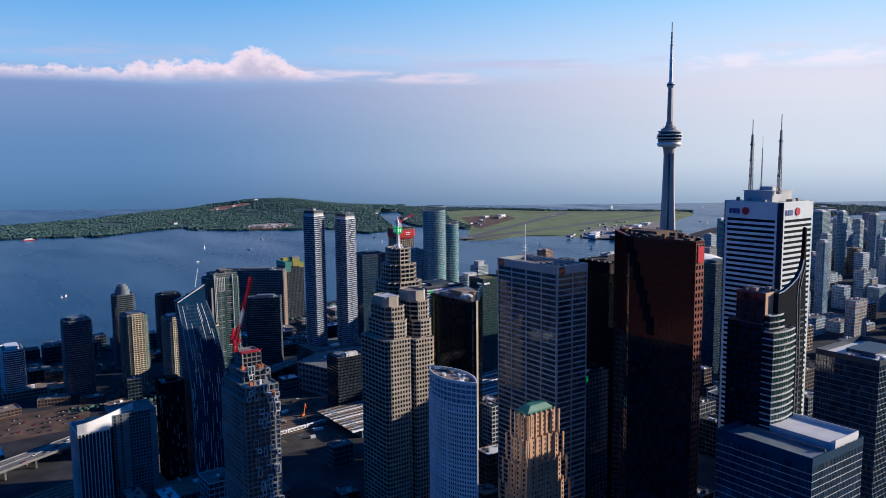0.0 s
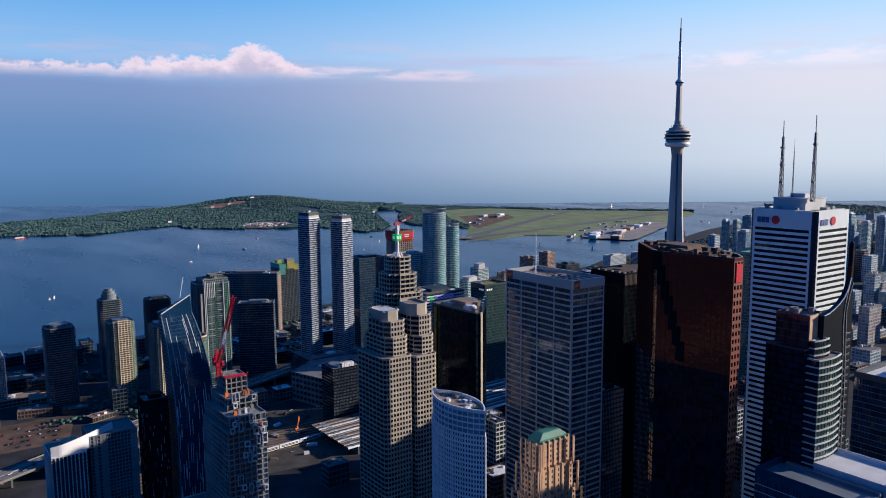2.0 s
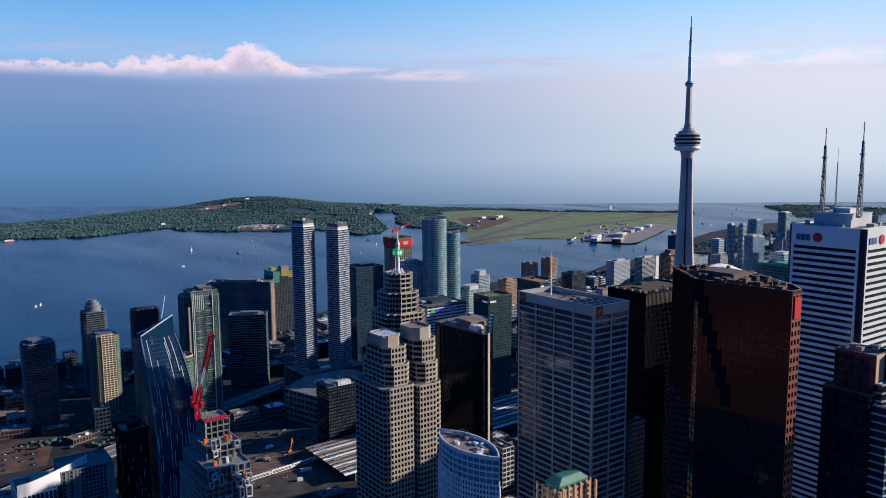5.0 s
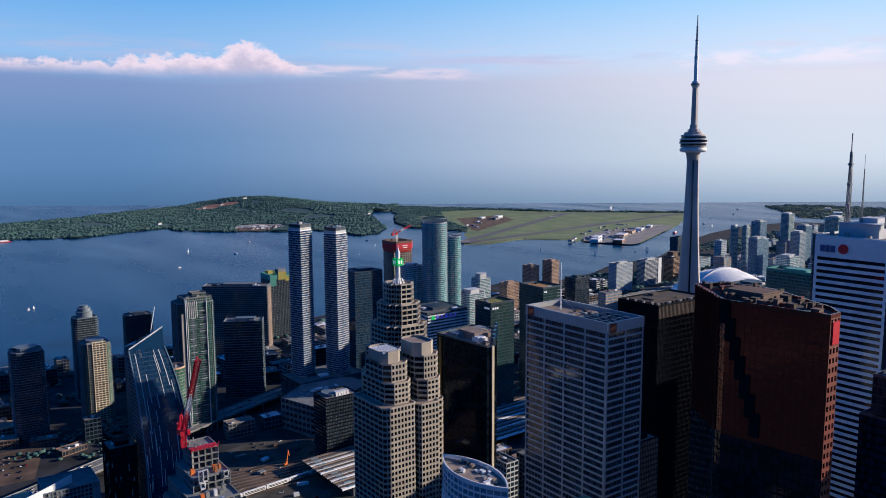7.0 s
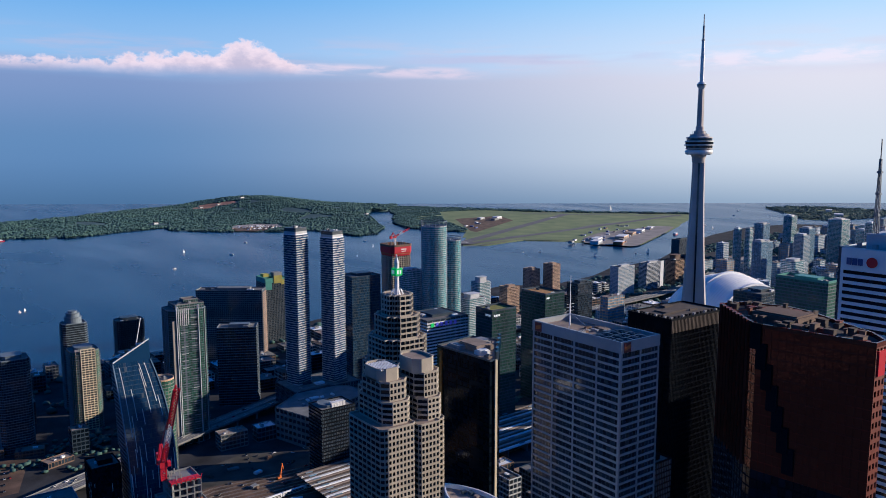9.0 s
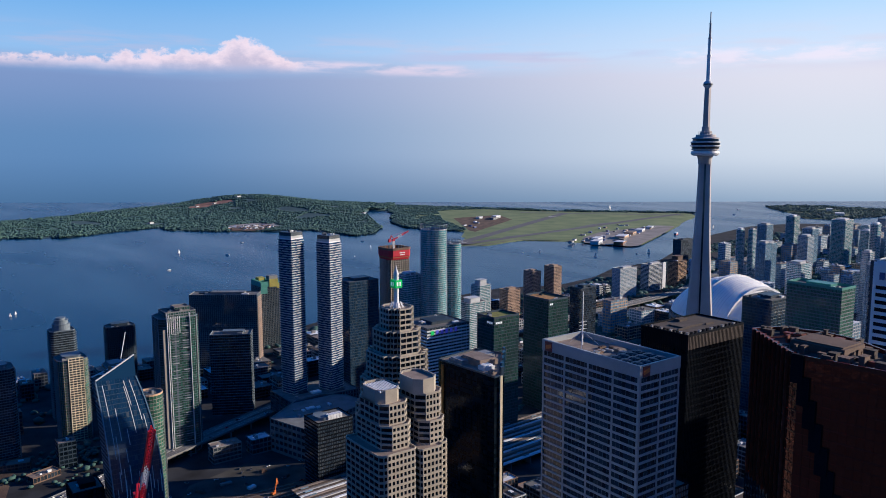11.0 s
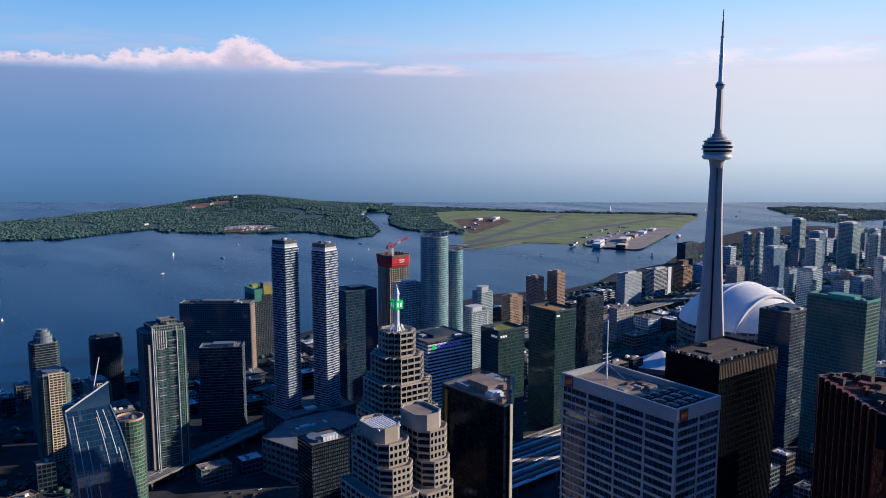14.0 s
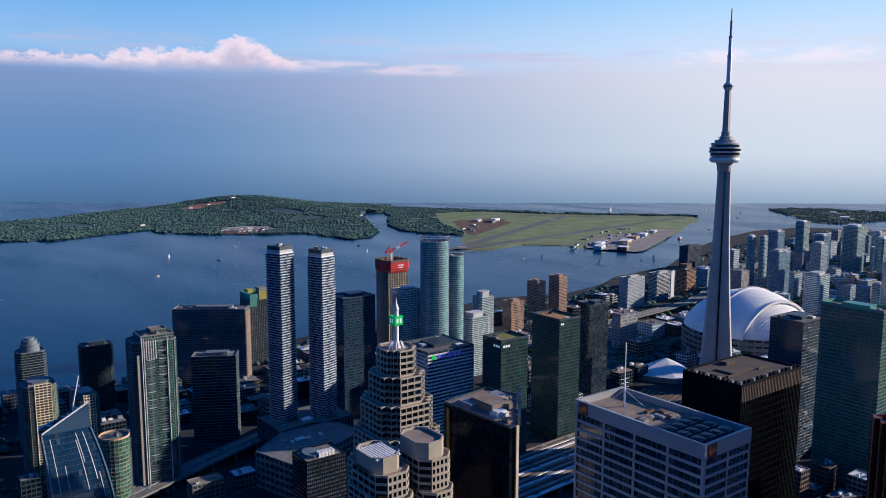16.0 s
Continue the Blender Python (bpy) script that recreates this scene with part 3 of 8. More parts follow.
def wood(name, outline, ground_z, count, seed, label, size=(7, 13), gaps=()):
    """A wood seen from far off: many uneven crowns, standing close, in one mesh."""
    rnd = random.Random(seed)
    xs, ys = [p[0] for p in outline], [p[1] for p in outline]
    V, F, placed = [], [], 0
    tries = 0
    while placed < count and tries < count * 30:
        tries += 1
        p = (rnd.uniform(min(xs), max(xs)), rnd.uniform(min(ys), max(ys)))
        if not inside(p, outline) or any(math.hypot(p[0] - gx, p[1] - gy) < gr for gx, gy, gr in gaps):
            continue
        grove = noise.noise(Vector((p[0] * 0.012, p[1] * 0.012, seed)))
        if grove < -0.42 or noise.noise(Vector((p[0] * 0.004, p[1] * 0.004, seed + 9))) < -0.5:
            continue
        placed += 1
        r = rnd.uniform(*size) * (1 + 0.5 * noise.noise(Vector((p[0] * 0.006, p[1] * 0.006, seed + 5)))) * (1.5 if rnd.random() < 0.12 else 1)
        z = ground_z(*p) + r * 0.12 + 0.8 + 3.2 * grove + 2.2 * noise.noise(Vector((p[0] * 0.035, p[1] * 0.035, seed + 2)))
        n = len(V)
        sx, sy, sz = r * rnd.uniform(0.75, 1.25), r * rnd.uniform(0.75, 1.25), r * rnd.uniform(0.4, 0.7)
        for v in CLUMP:
            k = rnd.uniform(0.82, 1.18)
            V.append((p[0] + v.x * sx * k, p[1] + v.y * sy * k, z + v.z * sz * k))
        F.extend(tuple(n + i for i in f) for f in CLUMP_F)
    me = bpy.data.meshes.new(name)
    me.from_pydata(V, [], F)
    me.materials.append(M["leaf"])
    me.polygons.foreach_set("use_smooth", [True] * len(F))
    return tagged(new(name, me), label, "trees", kind="stuff")


# wooded islands: the land rises gently towards the far shore
EAST = [(-900, 4000), (408, 3585), (515, 3550), (673, 3457), (928, 3582), (1096, 3650), (1085, 3493), (1290, 3268), (1365, 3213), (1580, 3134), (1624, 2833), (1726, 2853), (1875, 3028), (2012, 3323),
        (2129, 3598), (2191, 3713), (2324, 3878), (2366, 3800), (2700, 4180), (2500, 4440), (2312, 4591), (1972, 4830), (1687, 4960), (1201, 4720), (773, 4420), (200, 4300), (-900, 4400)]
FAR = [(2733, 4271, 20), (2312, 4591, 54), (1972, 4843, 44), (1687, 5000, 14)]


def east_z(x, y):
    f = (0.6 * x + 0.8 * y - 3700) / 1150
    f = min(max(f, 0), 1) ** 1.3
    peak = 50 * math.exp(-((x - 1990) / 300) ** 2) + 6
    return 1.5 + peak * f


def relief(name, outline, zf, mats, label, step=90):
    """Ground with a gentle relief inside an outline."""
    xs, ys = [p[0] for p in outline], [p[1] for p in outline]
    bm = bmesh.new()
    vs = [bm.verts.new((x, y, 0)) for x, y in outline]
    bm.faces.new(vs)
    for ax, (lo, hi) in enumerate(((min(xs), max(xs)), (min(ys), max(ys)))):
        c = lo + step
        while c < hi:
            no = Vector((1, 0, 0)) if ax == 0 else Vector((0, 1, 0))
            bmesh.ops.bisect_plane(bm, geom=bm.verts[:] + bm.edges[:] + bm.faces[:], plane_co=no * c, plane_no=no)
            c += step
    for v in bm.verts:
        v.co.z = -2.5 if any(e.is_boundary for e in v.link_edges) else zf(v.co.x, v.co.y)
    bmesh.ops.recalc_face_normals(bm, faces=bm.faces[:])
    me = bpy.data.meshes.new(name)
    bm.to_mesh(me)
    bm.free()
    for k in mats:
        me.materials.append(M[k])
    ob = new(name, me)
    return tagged(ob, label, "island", kind="structure")


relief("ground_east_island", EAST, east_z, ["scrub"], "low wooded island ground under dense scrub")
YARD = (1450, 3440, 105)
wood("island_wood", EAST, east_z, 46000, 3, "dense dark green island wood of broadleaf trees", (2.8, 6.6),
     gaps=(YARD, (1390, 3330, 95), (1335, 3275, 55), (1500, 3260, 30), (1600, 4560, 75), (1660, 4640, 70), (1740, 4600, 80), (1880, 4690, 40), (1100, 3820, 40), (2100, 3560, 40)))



def clearing(name, x, y, r, key, label, lift=0.4):
    """Bare ground in the wood, laid over the relief."""
    g = Mesh()
    rings = [[(x + r * f * math.cos(a * 0.349) * (1 + 0.18 * math.sin(a * 2.1)), y + r * f * math.sin(a * 0.349) * (1 + 0.18 * math.sin(a * 2.1))) for a in range(18)] for f in (0.02, 0.35, 0.7, 1.0)]
    g.loft([[(px, py, east_z(px, py) + lift) for px, py in q] for q in rings], cap=False)
    for q in g.f[:]:
        a, b, c = (Vector(g.v[i]) for i in q[:3])
        if (b - a).cross(c - a).z < 0:
            g.f[g.f.index(q)] = tuple(reversed(q))
    setting(name, g, [key], label)


clearing("ground_marina", 1450, 3440, 110, "apron", "pale brown hard standing of a marina")
clearing("ground_marina_quay", 1380, 3320, 80, "ballast", "brown quay of a marina", 0.8)
for k, (x, y) in enumerate(((1600, 4560), (1660, 4640), (1740, 4600))):
    clearing("ground_clearing_%d" % (k + 1), x, y, 66, "clay", "bare reddish earth clearing in a wood", 1.0 + 0.3 * k)

WEST = [(2366, 3758), (2297, 3595), (2170, 3418), (2027, 3184), (1966, 2990), (1972, 2850), (2077, 2696), (1920, 2520), (1702, 2262), (1845, 2264), (2046, 2310), (2152, 2192), (2180, 2019), (2217, 1921), (2266, 1920), (2706, 2140), (3550, 2572), (3688, 2675), (3381, 2961), (3128, 3253), (2987, 3541), (2860, 3760), (2640, 4130), (2500, 3960)]
relief("ground_airfield", WEST, lambda x, y: 1.5, ["grass"], "flat mown airfield grass", 200)
WESTWOOD = [(2366, 3758), (2297, 3595), (2170, 3418), (2027, 3184), (1966, 2990), (1972, 2850), (2077, 2696), (2133, 2759), (2298, 3150), (2590, 3596), (2860, 3560), (2900, 3700), (2640, 4130), (2500, 3960)]
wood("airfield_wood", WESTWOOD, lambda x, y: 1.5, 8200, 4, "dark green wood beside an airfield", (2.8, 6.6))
BELT = [(2860, 3760), (2987, 3541), (3128, 3253), (3381, 2961), (3640, 2690), (3601, 2650), (3330, 2915), (3085, 3210), (2890, 3500), (2760, 3640)]
wood("tree_belt", BELT, lambda x, y: 1.5, 1500, 5, "thin dark belt of shore trees", (4, 8))


def strip(name, pts, w, z, key, label):
    """A flat strip along a line of points."""
    g = Mesh()
    for (ax, ay), (bx, by) in zip(pts, pts[1:]):
        d = Vector((bx - ax, by - ay)).normalized()
        n = Vector((-d.y, d.x)) * w / 2
        g.face([(ax - n.x, ay - n.y, z), (bx - n.x, by - n.y, z), (bx + n.x, by + n.y, z), (ax + n.x, ay + n.y, z)])
    for p in g.f[:]:
        a, b, c = (Vector(g.v[i]) for i in p[:3])
        if (b - a).cross(c - a).z < 0:
            g.f[g.f.index(p)] = tuple(reversed(p))
    return setting(name, g, [key], label)


strip("road_runway_main", [(1776, 2360), (2885, 2975), (3060, 3070)], 46, 1.62, "runway", "grey asphalt runway")
strip("road_runway_cross", [(1800, 2345), (3194, 2606), (3480, 2660)], 42, 1.66, "runway", "grey asphalt cross runway")
strip("road_runway_back", [(2880, 3230), (3440, 2600)], 30, 1.70, "runway", "pale grey asphalt taxiway")
strip("road_taxiway", [(2060, 2420), (2380, 2440), (2720, 2555), (2900, 2560)], 22, 1.74, "runway", "grey asphalt taxiway")
strip("road_perimeter", [(1760, 2290), (1850, 2290), (2050, 2335), (2165, 2215)], 9, 1.78, "pave", "pale perimeter road")
strip("road_perimeter_far", [(2700, 3420), (3040, 3190), (3290, 2900), (3560, 2640)], 9, 1.82, "pave", "pale far perimeter road")
for x, y, r in ((1830, 2390, 29), (2840, 2950, 29)):
    for k in range(4):
        d = Vector((math.cos(radians(r)), math.sin(radians(r))))
        n = Vector((-d.y, d.x))
        q = Vector((x, y)) + n * (k - 1.5) * 9
        strip("trim_runway_mark", [tuple(q - d * 15), tuple(q + d * 15)], 4, 1.86, "line", "white runway threshold bar")
g = Mesh()
g.face([(2180, 2110, 1.9), (2190, 2030, 1.9), (2230, 1935, 1.9), (2266, 1930, 1.9), (2706, 2150, 1.9), (2940, 2280, 1.9), (2900, 2350, 1.9), (2700, 2330, 1.9), (2480, 2310, 1.9), (2290, 2220, 1.9)])
setting("pavement_apron", g, ["apron"], "pale concrete airport apron")
g = Mesh()
g.face([(2392, 3186, 1.9), (2100, 2690, 1.9), (2089, 2637, 1.9), (2572, 2952, 1.9), (2688, 3194, 1.9)])
setting("pavement_field", g, ["ballast"], "brown worn hard standing beside a wood")

# outer park islands
OUTER = [(3760, 2140), (3820, 2010), (4178, 1967), (4700, 2050), (4620, 2560), (4350, 2690), (4200, 2560), (3990, 2330)]
relief("ground_park_island", OUTER, lambda x, y: 2.0, ["meadow"], "low green park island", 150)
wood("park_wood", OUTER, lambda x, y: 2.0, 2600, 6, "green park trees by the water", (3, 6.5), gaps=((4080, 2120, 70), (4330, 2300, 60)))


# ---- towers ----
def plain_tower(name, label, x0, x1, y0, y1, z, fh, mats, top="roof_grey", wall=None, seed=1, plantn=6, house=True, group="", turn=0.0, up=1.2, **o):
    """A straight tower on a rectangular plan, with a roof house and plant."""
    w, d = x1 - x0, y1 - y0
    t = thing(name, (x0 + x1) / 2, (y0 + y1) / 2, label, "building", group, turn=turn)
    p = rect(w, d)
    floors(t, p, 0, z, fh, mats, **o)
    roof(t, p, z, top, wall or mats[0], up)
    if house:
        g = Mesh()
        hp = shifted(rect(w * 0.5, d * 0.45), w * 0.05, 0)
        g.prism(hp, z, z + 3.4)
        g.prism(offset(hp, 0.3), z + 3.4, z + 3.7, bottom=True)
        part("roof_house", g, [wall or mats[0]], t)
    roof_plant(t, w * 0.9, d * 0.9, z, seed, plantn)
    return t


def white_bank_tower():
    x0, x1, y0, y1, z = 524, 571, 304, 354, 288.5
    t = thing("office_tower", (x0 + x1) / 2, (y0 + y1) / 2, "very tall white marble office tower with dark window bands", "building")
    w, d, c = x1 - x0, y1 - y0, 3.2
    w2, d2 = w / 2, d / 2
    p = [(-w2 + c, -d2), (w2 - c, -d2), (w2 - c, -d2 + c), (w2, -d2 + c), (w2, d2 - c), (w2 - c, d2 - c), (w2 - c, d2), (-w2 + c, d2),
         (-w2 + c, d2 - c), (-w2, d2 - c), (-w2, -d2 + c), (-w2 + c, -d2 + c)]
    # each long face carries bands; the notched corners are dark glass
    n, h = 68, (z - 13) / 68
    g = Mesh()
    s = 1.95
    for k, (a, b) in enumerate(((p[0], p[1]), (p[3], p[4]), (p[6], p[7]), (p[9], p[10]))):
        dx, dy = b[0] - a[0], b[1] - a[1]
        ln = math.hypot(dx, dy)
        ux, uy = dx / ln, dy / ln
        nx, ny = uy, -ux
        f = lambda u, o, zz: (a[0] + ux * u - nx * o, a[1] + uy * u - ny * o, zz)
        g.face([f(0, 0, 0), f(ln, 0, 0), f(ln, 0, s), f(0, 0, s)], 0)
        g.face([f(0, 0, s), f(ln, 0, s), f(ln, 0.5, s), f(0, 0.5, s)], 0)
        g.face([f(0, 0.5, 0), f(ln, 0.5, 0), f(ln, 0, 0), f(0, 0, 0)], 0)
        bays = 14
        for i in range(bays):
            g.face([f(1.6 + (ln - 3.2) * i / bays, 0.5, s), f(1.6 + (ln - 3.2) * (i + 1) / bays, 0.5, s), f(1.6 + (ln - 3.2) * (i + 1) / bays, 0.5, h), f(1.6 + (ln - 3.2) * i / bays, 0.5, h)], 1)
        for u0, u1 in ((0, 1.6), (ln - 1.6, ln)):
            g.face([f(u0, 0, s), f(u1, 0, s), f(u1, 0, h), f(u0, 0, h)], 0)
            for u in (u0, u1):
                g.face([f(u, 0, s), f(u, 0.5, s), f(u, 0.5, h), f(u, 0, h)], 0)
    for k in (1, 4, 7, 10):
        for a, b in ((p[k], p[k + 1]), (p[k + 1], p[(k + 2) % 12])):
            g.face([(*a, 0), (*b, 0), (*b, h), (*a, h)], 2)
    data = g.data("storey", [M["marble"], M["g_black"], M["dark"]])
    for i in range(n):
        part("storey", data, None, t, at=(0, 0, i * h))
    g = Mesh()
    for k, (a, b) in enumerate(((p[0], p[1]), (p[3], p[4]), (p[6], p[7]), (p[9], p[10]))):
        g.face([(*a, z - 13), (*b, z - 13), (*b, z), (*a, z)])
    part("crown_wall", g, ["marble"], t, "blank white marble crown")
    for k in (1, 4, 7, 10):
        g = Mesh()
        for a, b in ((p[k], p[k + 1]), (p[k + 1], p[(k + 2) % 12])):
            g.face([(*a, z - 13), (*b, z - 13), (*b, z), (*a, z)])
        part("corner_notch", g, ["dark"], t)
    roof(t, rect(w - 2 * c, d - 2 * c), z - 0.6, "roof_grey", "marble", 0.8)
    g = Mesh()
    g.face([(x, y, z - 0.7) for x, y in p])
    part("roof_edge", g, ["roof_grey"], t)
    g = Mesh()
    g.box(-13, 14, -11, 13, z - 0.6, z + 7.5)
    g.box(-13.4, 14.4, -11.4, 13.4, z + 7.5, z + 8.1, bottom=True)
    g.box(-5, 8, -6, 5, z + 8.1, z + 11)
    part("roof_house", g, ["precast"], t, "stained pale roof house")
    for k, (x, y, w0, hh) in enumerate(((-8, 8, 3, 2), (-17, 6, 2.4, 2.4), (-18, -8, 2, 1.6), (15, -15, 3, 1.8), (4, -16, 5, 1.4), (-19, 14, 2, 3))):
        g = Mesh()
        g.box(x - w0 / 2, x + w0 / 2, y - w0 / 2, y + w0 / 2, z - 0.6, z + hh)
        part("roof_unit", g, ["plant"], t)
    for x, y, top in ((-9, 10, 351), (-9.5, -14, 354), (-6, 3, 338)):
        part("mast", lattice((x, y, z + 6), top - z - 6, 2.3 if top > 340 else 0.8), ["grey"], t, "slim lattice broadcast mast")
    for face, u in (("e", 12), ("n", -12)):
        at = (-w / 2, u * 1.15, z - 9.6) if face == "e" else (u * 1.1, -d / 2, z - 9.6)
        at2 = (-w / 2, u * 0.35, z - 10.2) if face == "e" else (u * 0.15, -d / 2, z - 10.2)
        logo_bar(t, face, at, 9.5, 4.0, "navy", "plain dark blue sign bar")
        logo_disc(t, face, at2, 3.0, "signred", "round red sign disc")
    return t


def logo_bar(t, face, at, w, h, key, label):
    g = Mesh()
    for k in range(3):
        a, b = -w / 2 + k * w / 3 + 0.25, -w / 2 + (k + 1) * w / 3 - 0.25
        if face == "n":
            g.box(a, b, -0.5, -0.05, 0, h, bottom=True)
        else:
            g.box(-0.5, -0.05, a, b, 0, h, bottom=True)
    part("sign", g, [key], t, label, at)


def logo_disc(t, face, at, r, key, label):
    g = Mesh()
    c = ellipse(r, r, 20)
    for sgn in (1,):
        if face == "n":
            g.loft([[(x, -o, y + r) for x, y in c] for o in (0.05, 0.6)])
        else:
            g.loft([[(-o, -x, y + r) for x, y in c] for o in (0.05, 0.6)])
    part("sign", g, [key], t, label, at)


def lattice(base, h, w, seg=4.0, taper=0.35):
    """A square lattice mast with diagonal braces, and a whip on top."""
    g = Mesh()
    bx, by, bz = base
    n = max(4, int(h * 0.8 / seg))
    hh = h * 0.8
    pt = lambda k, f: (bx + (1 if k in (1, 2) else -1) * w / 2 * (1 - (1 - taper) * f), by + (1 if k > 1 else -1) * w / 2 * (1 - (1 - taper) * f), bz + hh * f)
    for k in range(4):
        g.beam(pt(k, 0), pt(k, 1), w * 0.2)
        for i in range(n):
            g.beam(pt(k, i / n), pt((k + 1) % 4, (i + 1) / n), w * 0.12)
            g.beam(pt(k, i / n), pt((k + 1) % 4, i / n), w * 0.12)
    g.beam((bx, by, bz + hh), (bx, by, bz + h), w * 0.22)
    for i in range(n):
        if i % 3 == 0:
            g.box(bx - w * 0.55, bx + w * 0.55, by - w * 0.55, by + w * 0.55, bz + hh * i / n, bz + hh * i / n + w * 0.5, bottom=True)
    return g


def red_granite_tower():
    """The tall red granite tower: two long east facets that meet at a stepped dark cleft, and a narrow north end."""
    z, ox, oy = 276.5, 368, 294
    t = thing("office_tower", ox, oy, "tall polished red granite tower with a stepped dark cleft", "building")
    p = shifted([(354.0, 253.0), (361.6, 253.0), (370, 261), (389, 296), (391, 309), (384, 325), (373.5, 329.5), (351.5, 301), (349, 296)], -ox, -oy)
    long, ends = (1, 2, 3, 4, 5, 6, 7, 8), (0,)
    ln = math.hypot(p[1][0] - p[0][0], p[1][1] - p[0][1])
    # lower storeys black, upper ones bronze: shade and orange reflections put into the colour
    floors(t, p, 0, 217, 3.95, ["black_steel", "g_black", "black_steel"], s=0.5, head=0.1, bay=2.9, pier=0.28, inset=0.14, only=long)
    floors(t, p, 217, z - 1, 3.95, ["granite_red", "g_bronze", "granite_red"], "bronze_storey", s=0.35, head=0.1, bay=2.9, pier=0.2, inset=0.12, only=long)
    # the end face wears the sunlit granite tone
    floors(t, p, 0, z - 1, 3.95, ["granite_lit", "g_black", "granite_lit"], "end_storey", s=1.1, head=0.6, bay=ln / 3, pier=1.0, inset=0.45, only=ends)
    roof(t, p, z - 1, "roof_dark", "granite_red", 1.6, 0.8)
    # saw-tooth granite returns along the roof edge
    for k in range(9):
        f = (k + 0.5) / 9
        g = Mesh()
        x, y = p[6][0] + (p[7][0] - p[6][0]) * f, p[6][1] + (p[7][1] - p[6][1]) * f
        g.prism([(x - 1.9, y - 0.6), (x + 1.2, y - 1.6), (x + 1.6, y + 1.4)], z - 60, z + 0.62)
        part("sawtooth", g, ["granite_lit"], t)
    # the cleft steps down along the northern facet: black boxes stand for its shaded recess
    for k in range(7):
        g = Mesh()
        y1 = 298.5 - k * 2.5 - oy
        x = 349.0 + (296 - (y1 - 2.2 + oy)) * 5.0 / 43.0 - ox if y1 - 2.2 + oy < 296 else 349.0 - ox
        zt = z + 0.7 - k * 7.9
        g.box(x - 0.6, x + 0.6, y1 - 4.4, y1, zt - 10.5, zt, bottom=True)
        part("cleft_panel", g, ["black_steel"], t, "black panels standing for the shaded cleft" if k == 0 else "")
    rnd = random.Random(5)
    k = 0
    while k < 64:
        x, y = rnd.uniform(-17, 20), rnd.uniform(-36, 34)
        w0, d0, h0 = rnd.uniform(0.8, 4), rnd.uniform(0.8, 4), rnd.uniform(0.8, 3.4)
        if not all(inside((x + sx * w0 * 0.8, y + sy * d0 * 0.8), p) for sx in (-1, 1) for sy in (-1, 1)):
            continue
        k += 1
        g = Mesh()
        g.box(x - w0 / 2, x + w0 / 2, y - d0 / 2, y + d0 / 2, z - 1, z - 1 + h0)
        g.box(x - w0 / 2 - 0.2, x + w0 / 2 + 0.2, y - d0 / 2 - 0.2, y + d0 / 2 + 0.2, z - 1 + h0, z - 0.8 + h0, bottom=True)
        part("roof_unit", g, [rnd.choice(["brown", "brown", "roof_dark", "roof_dark", "granite_lit"])], t)
    g = Mesh()
    g.box(-7, 8, -8, 12, z - 1, z + 2.4)
    g.box(-6, 7, -7, 11, z + 2.4, z + 2.9)
    part("roof_house", g, ["brown"], t)
    for k in range(6):
        g = Mesh()
        g.beam((1 + k * 1.6, 26 - k * 0.4, z - 1), (-2 + k * 1.6, 18 - k * 0.4, z + 1.2), 0.35)
        part("roof_truss", g, ["rust"], t)
    g = Mesh()
    g.box(355.4 - ox, 360.4 - ox, 252.5 - oy, 253.4 - oy, z - 11.8, z - 2.6, bottom=True)
    part("sign", g, ["signred"], t, "bright red corner sign panel")
    return t


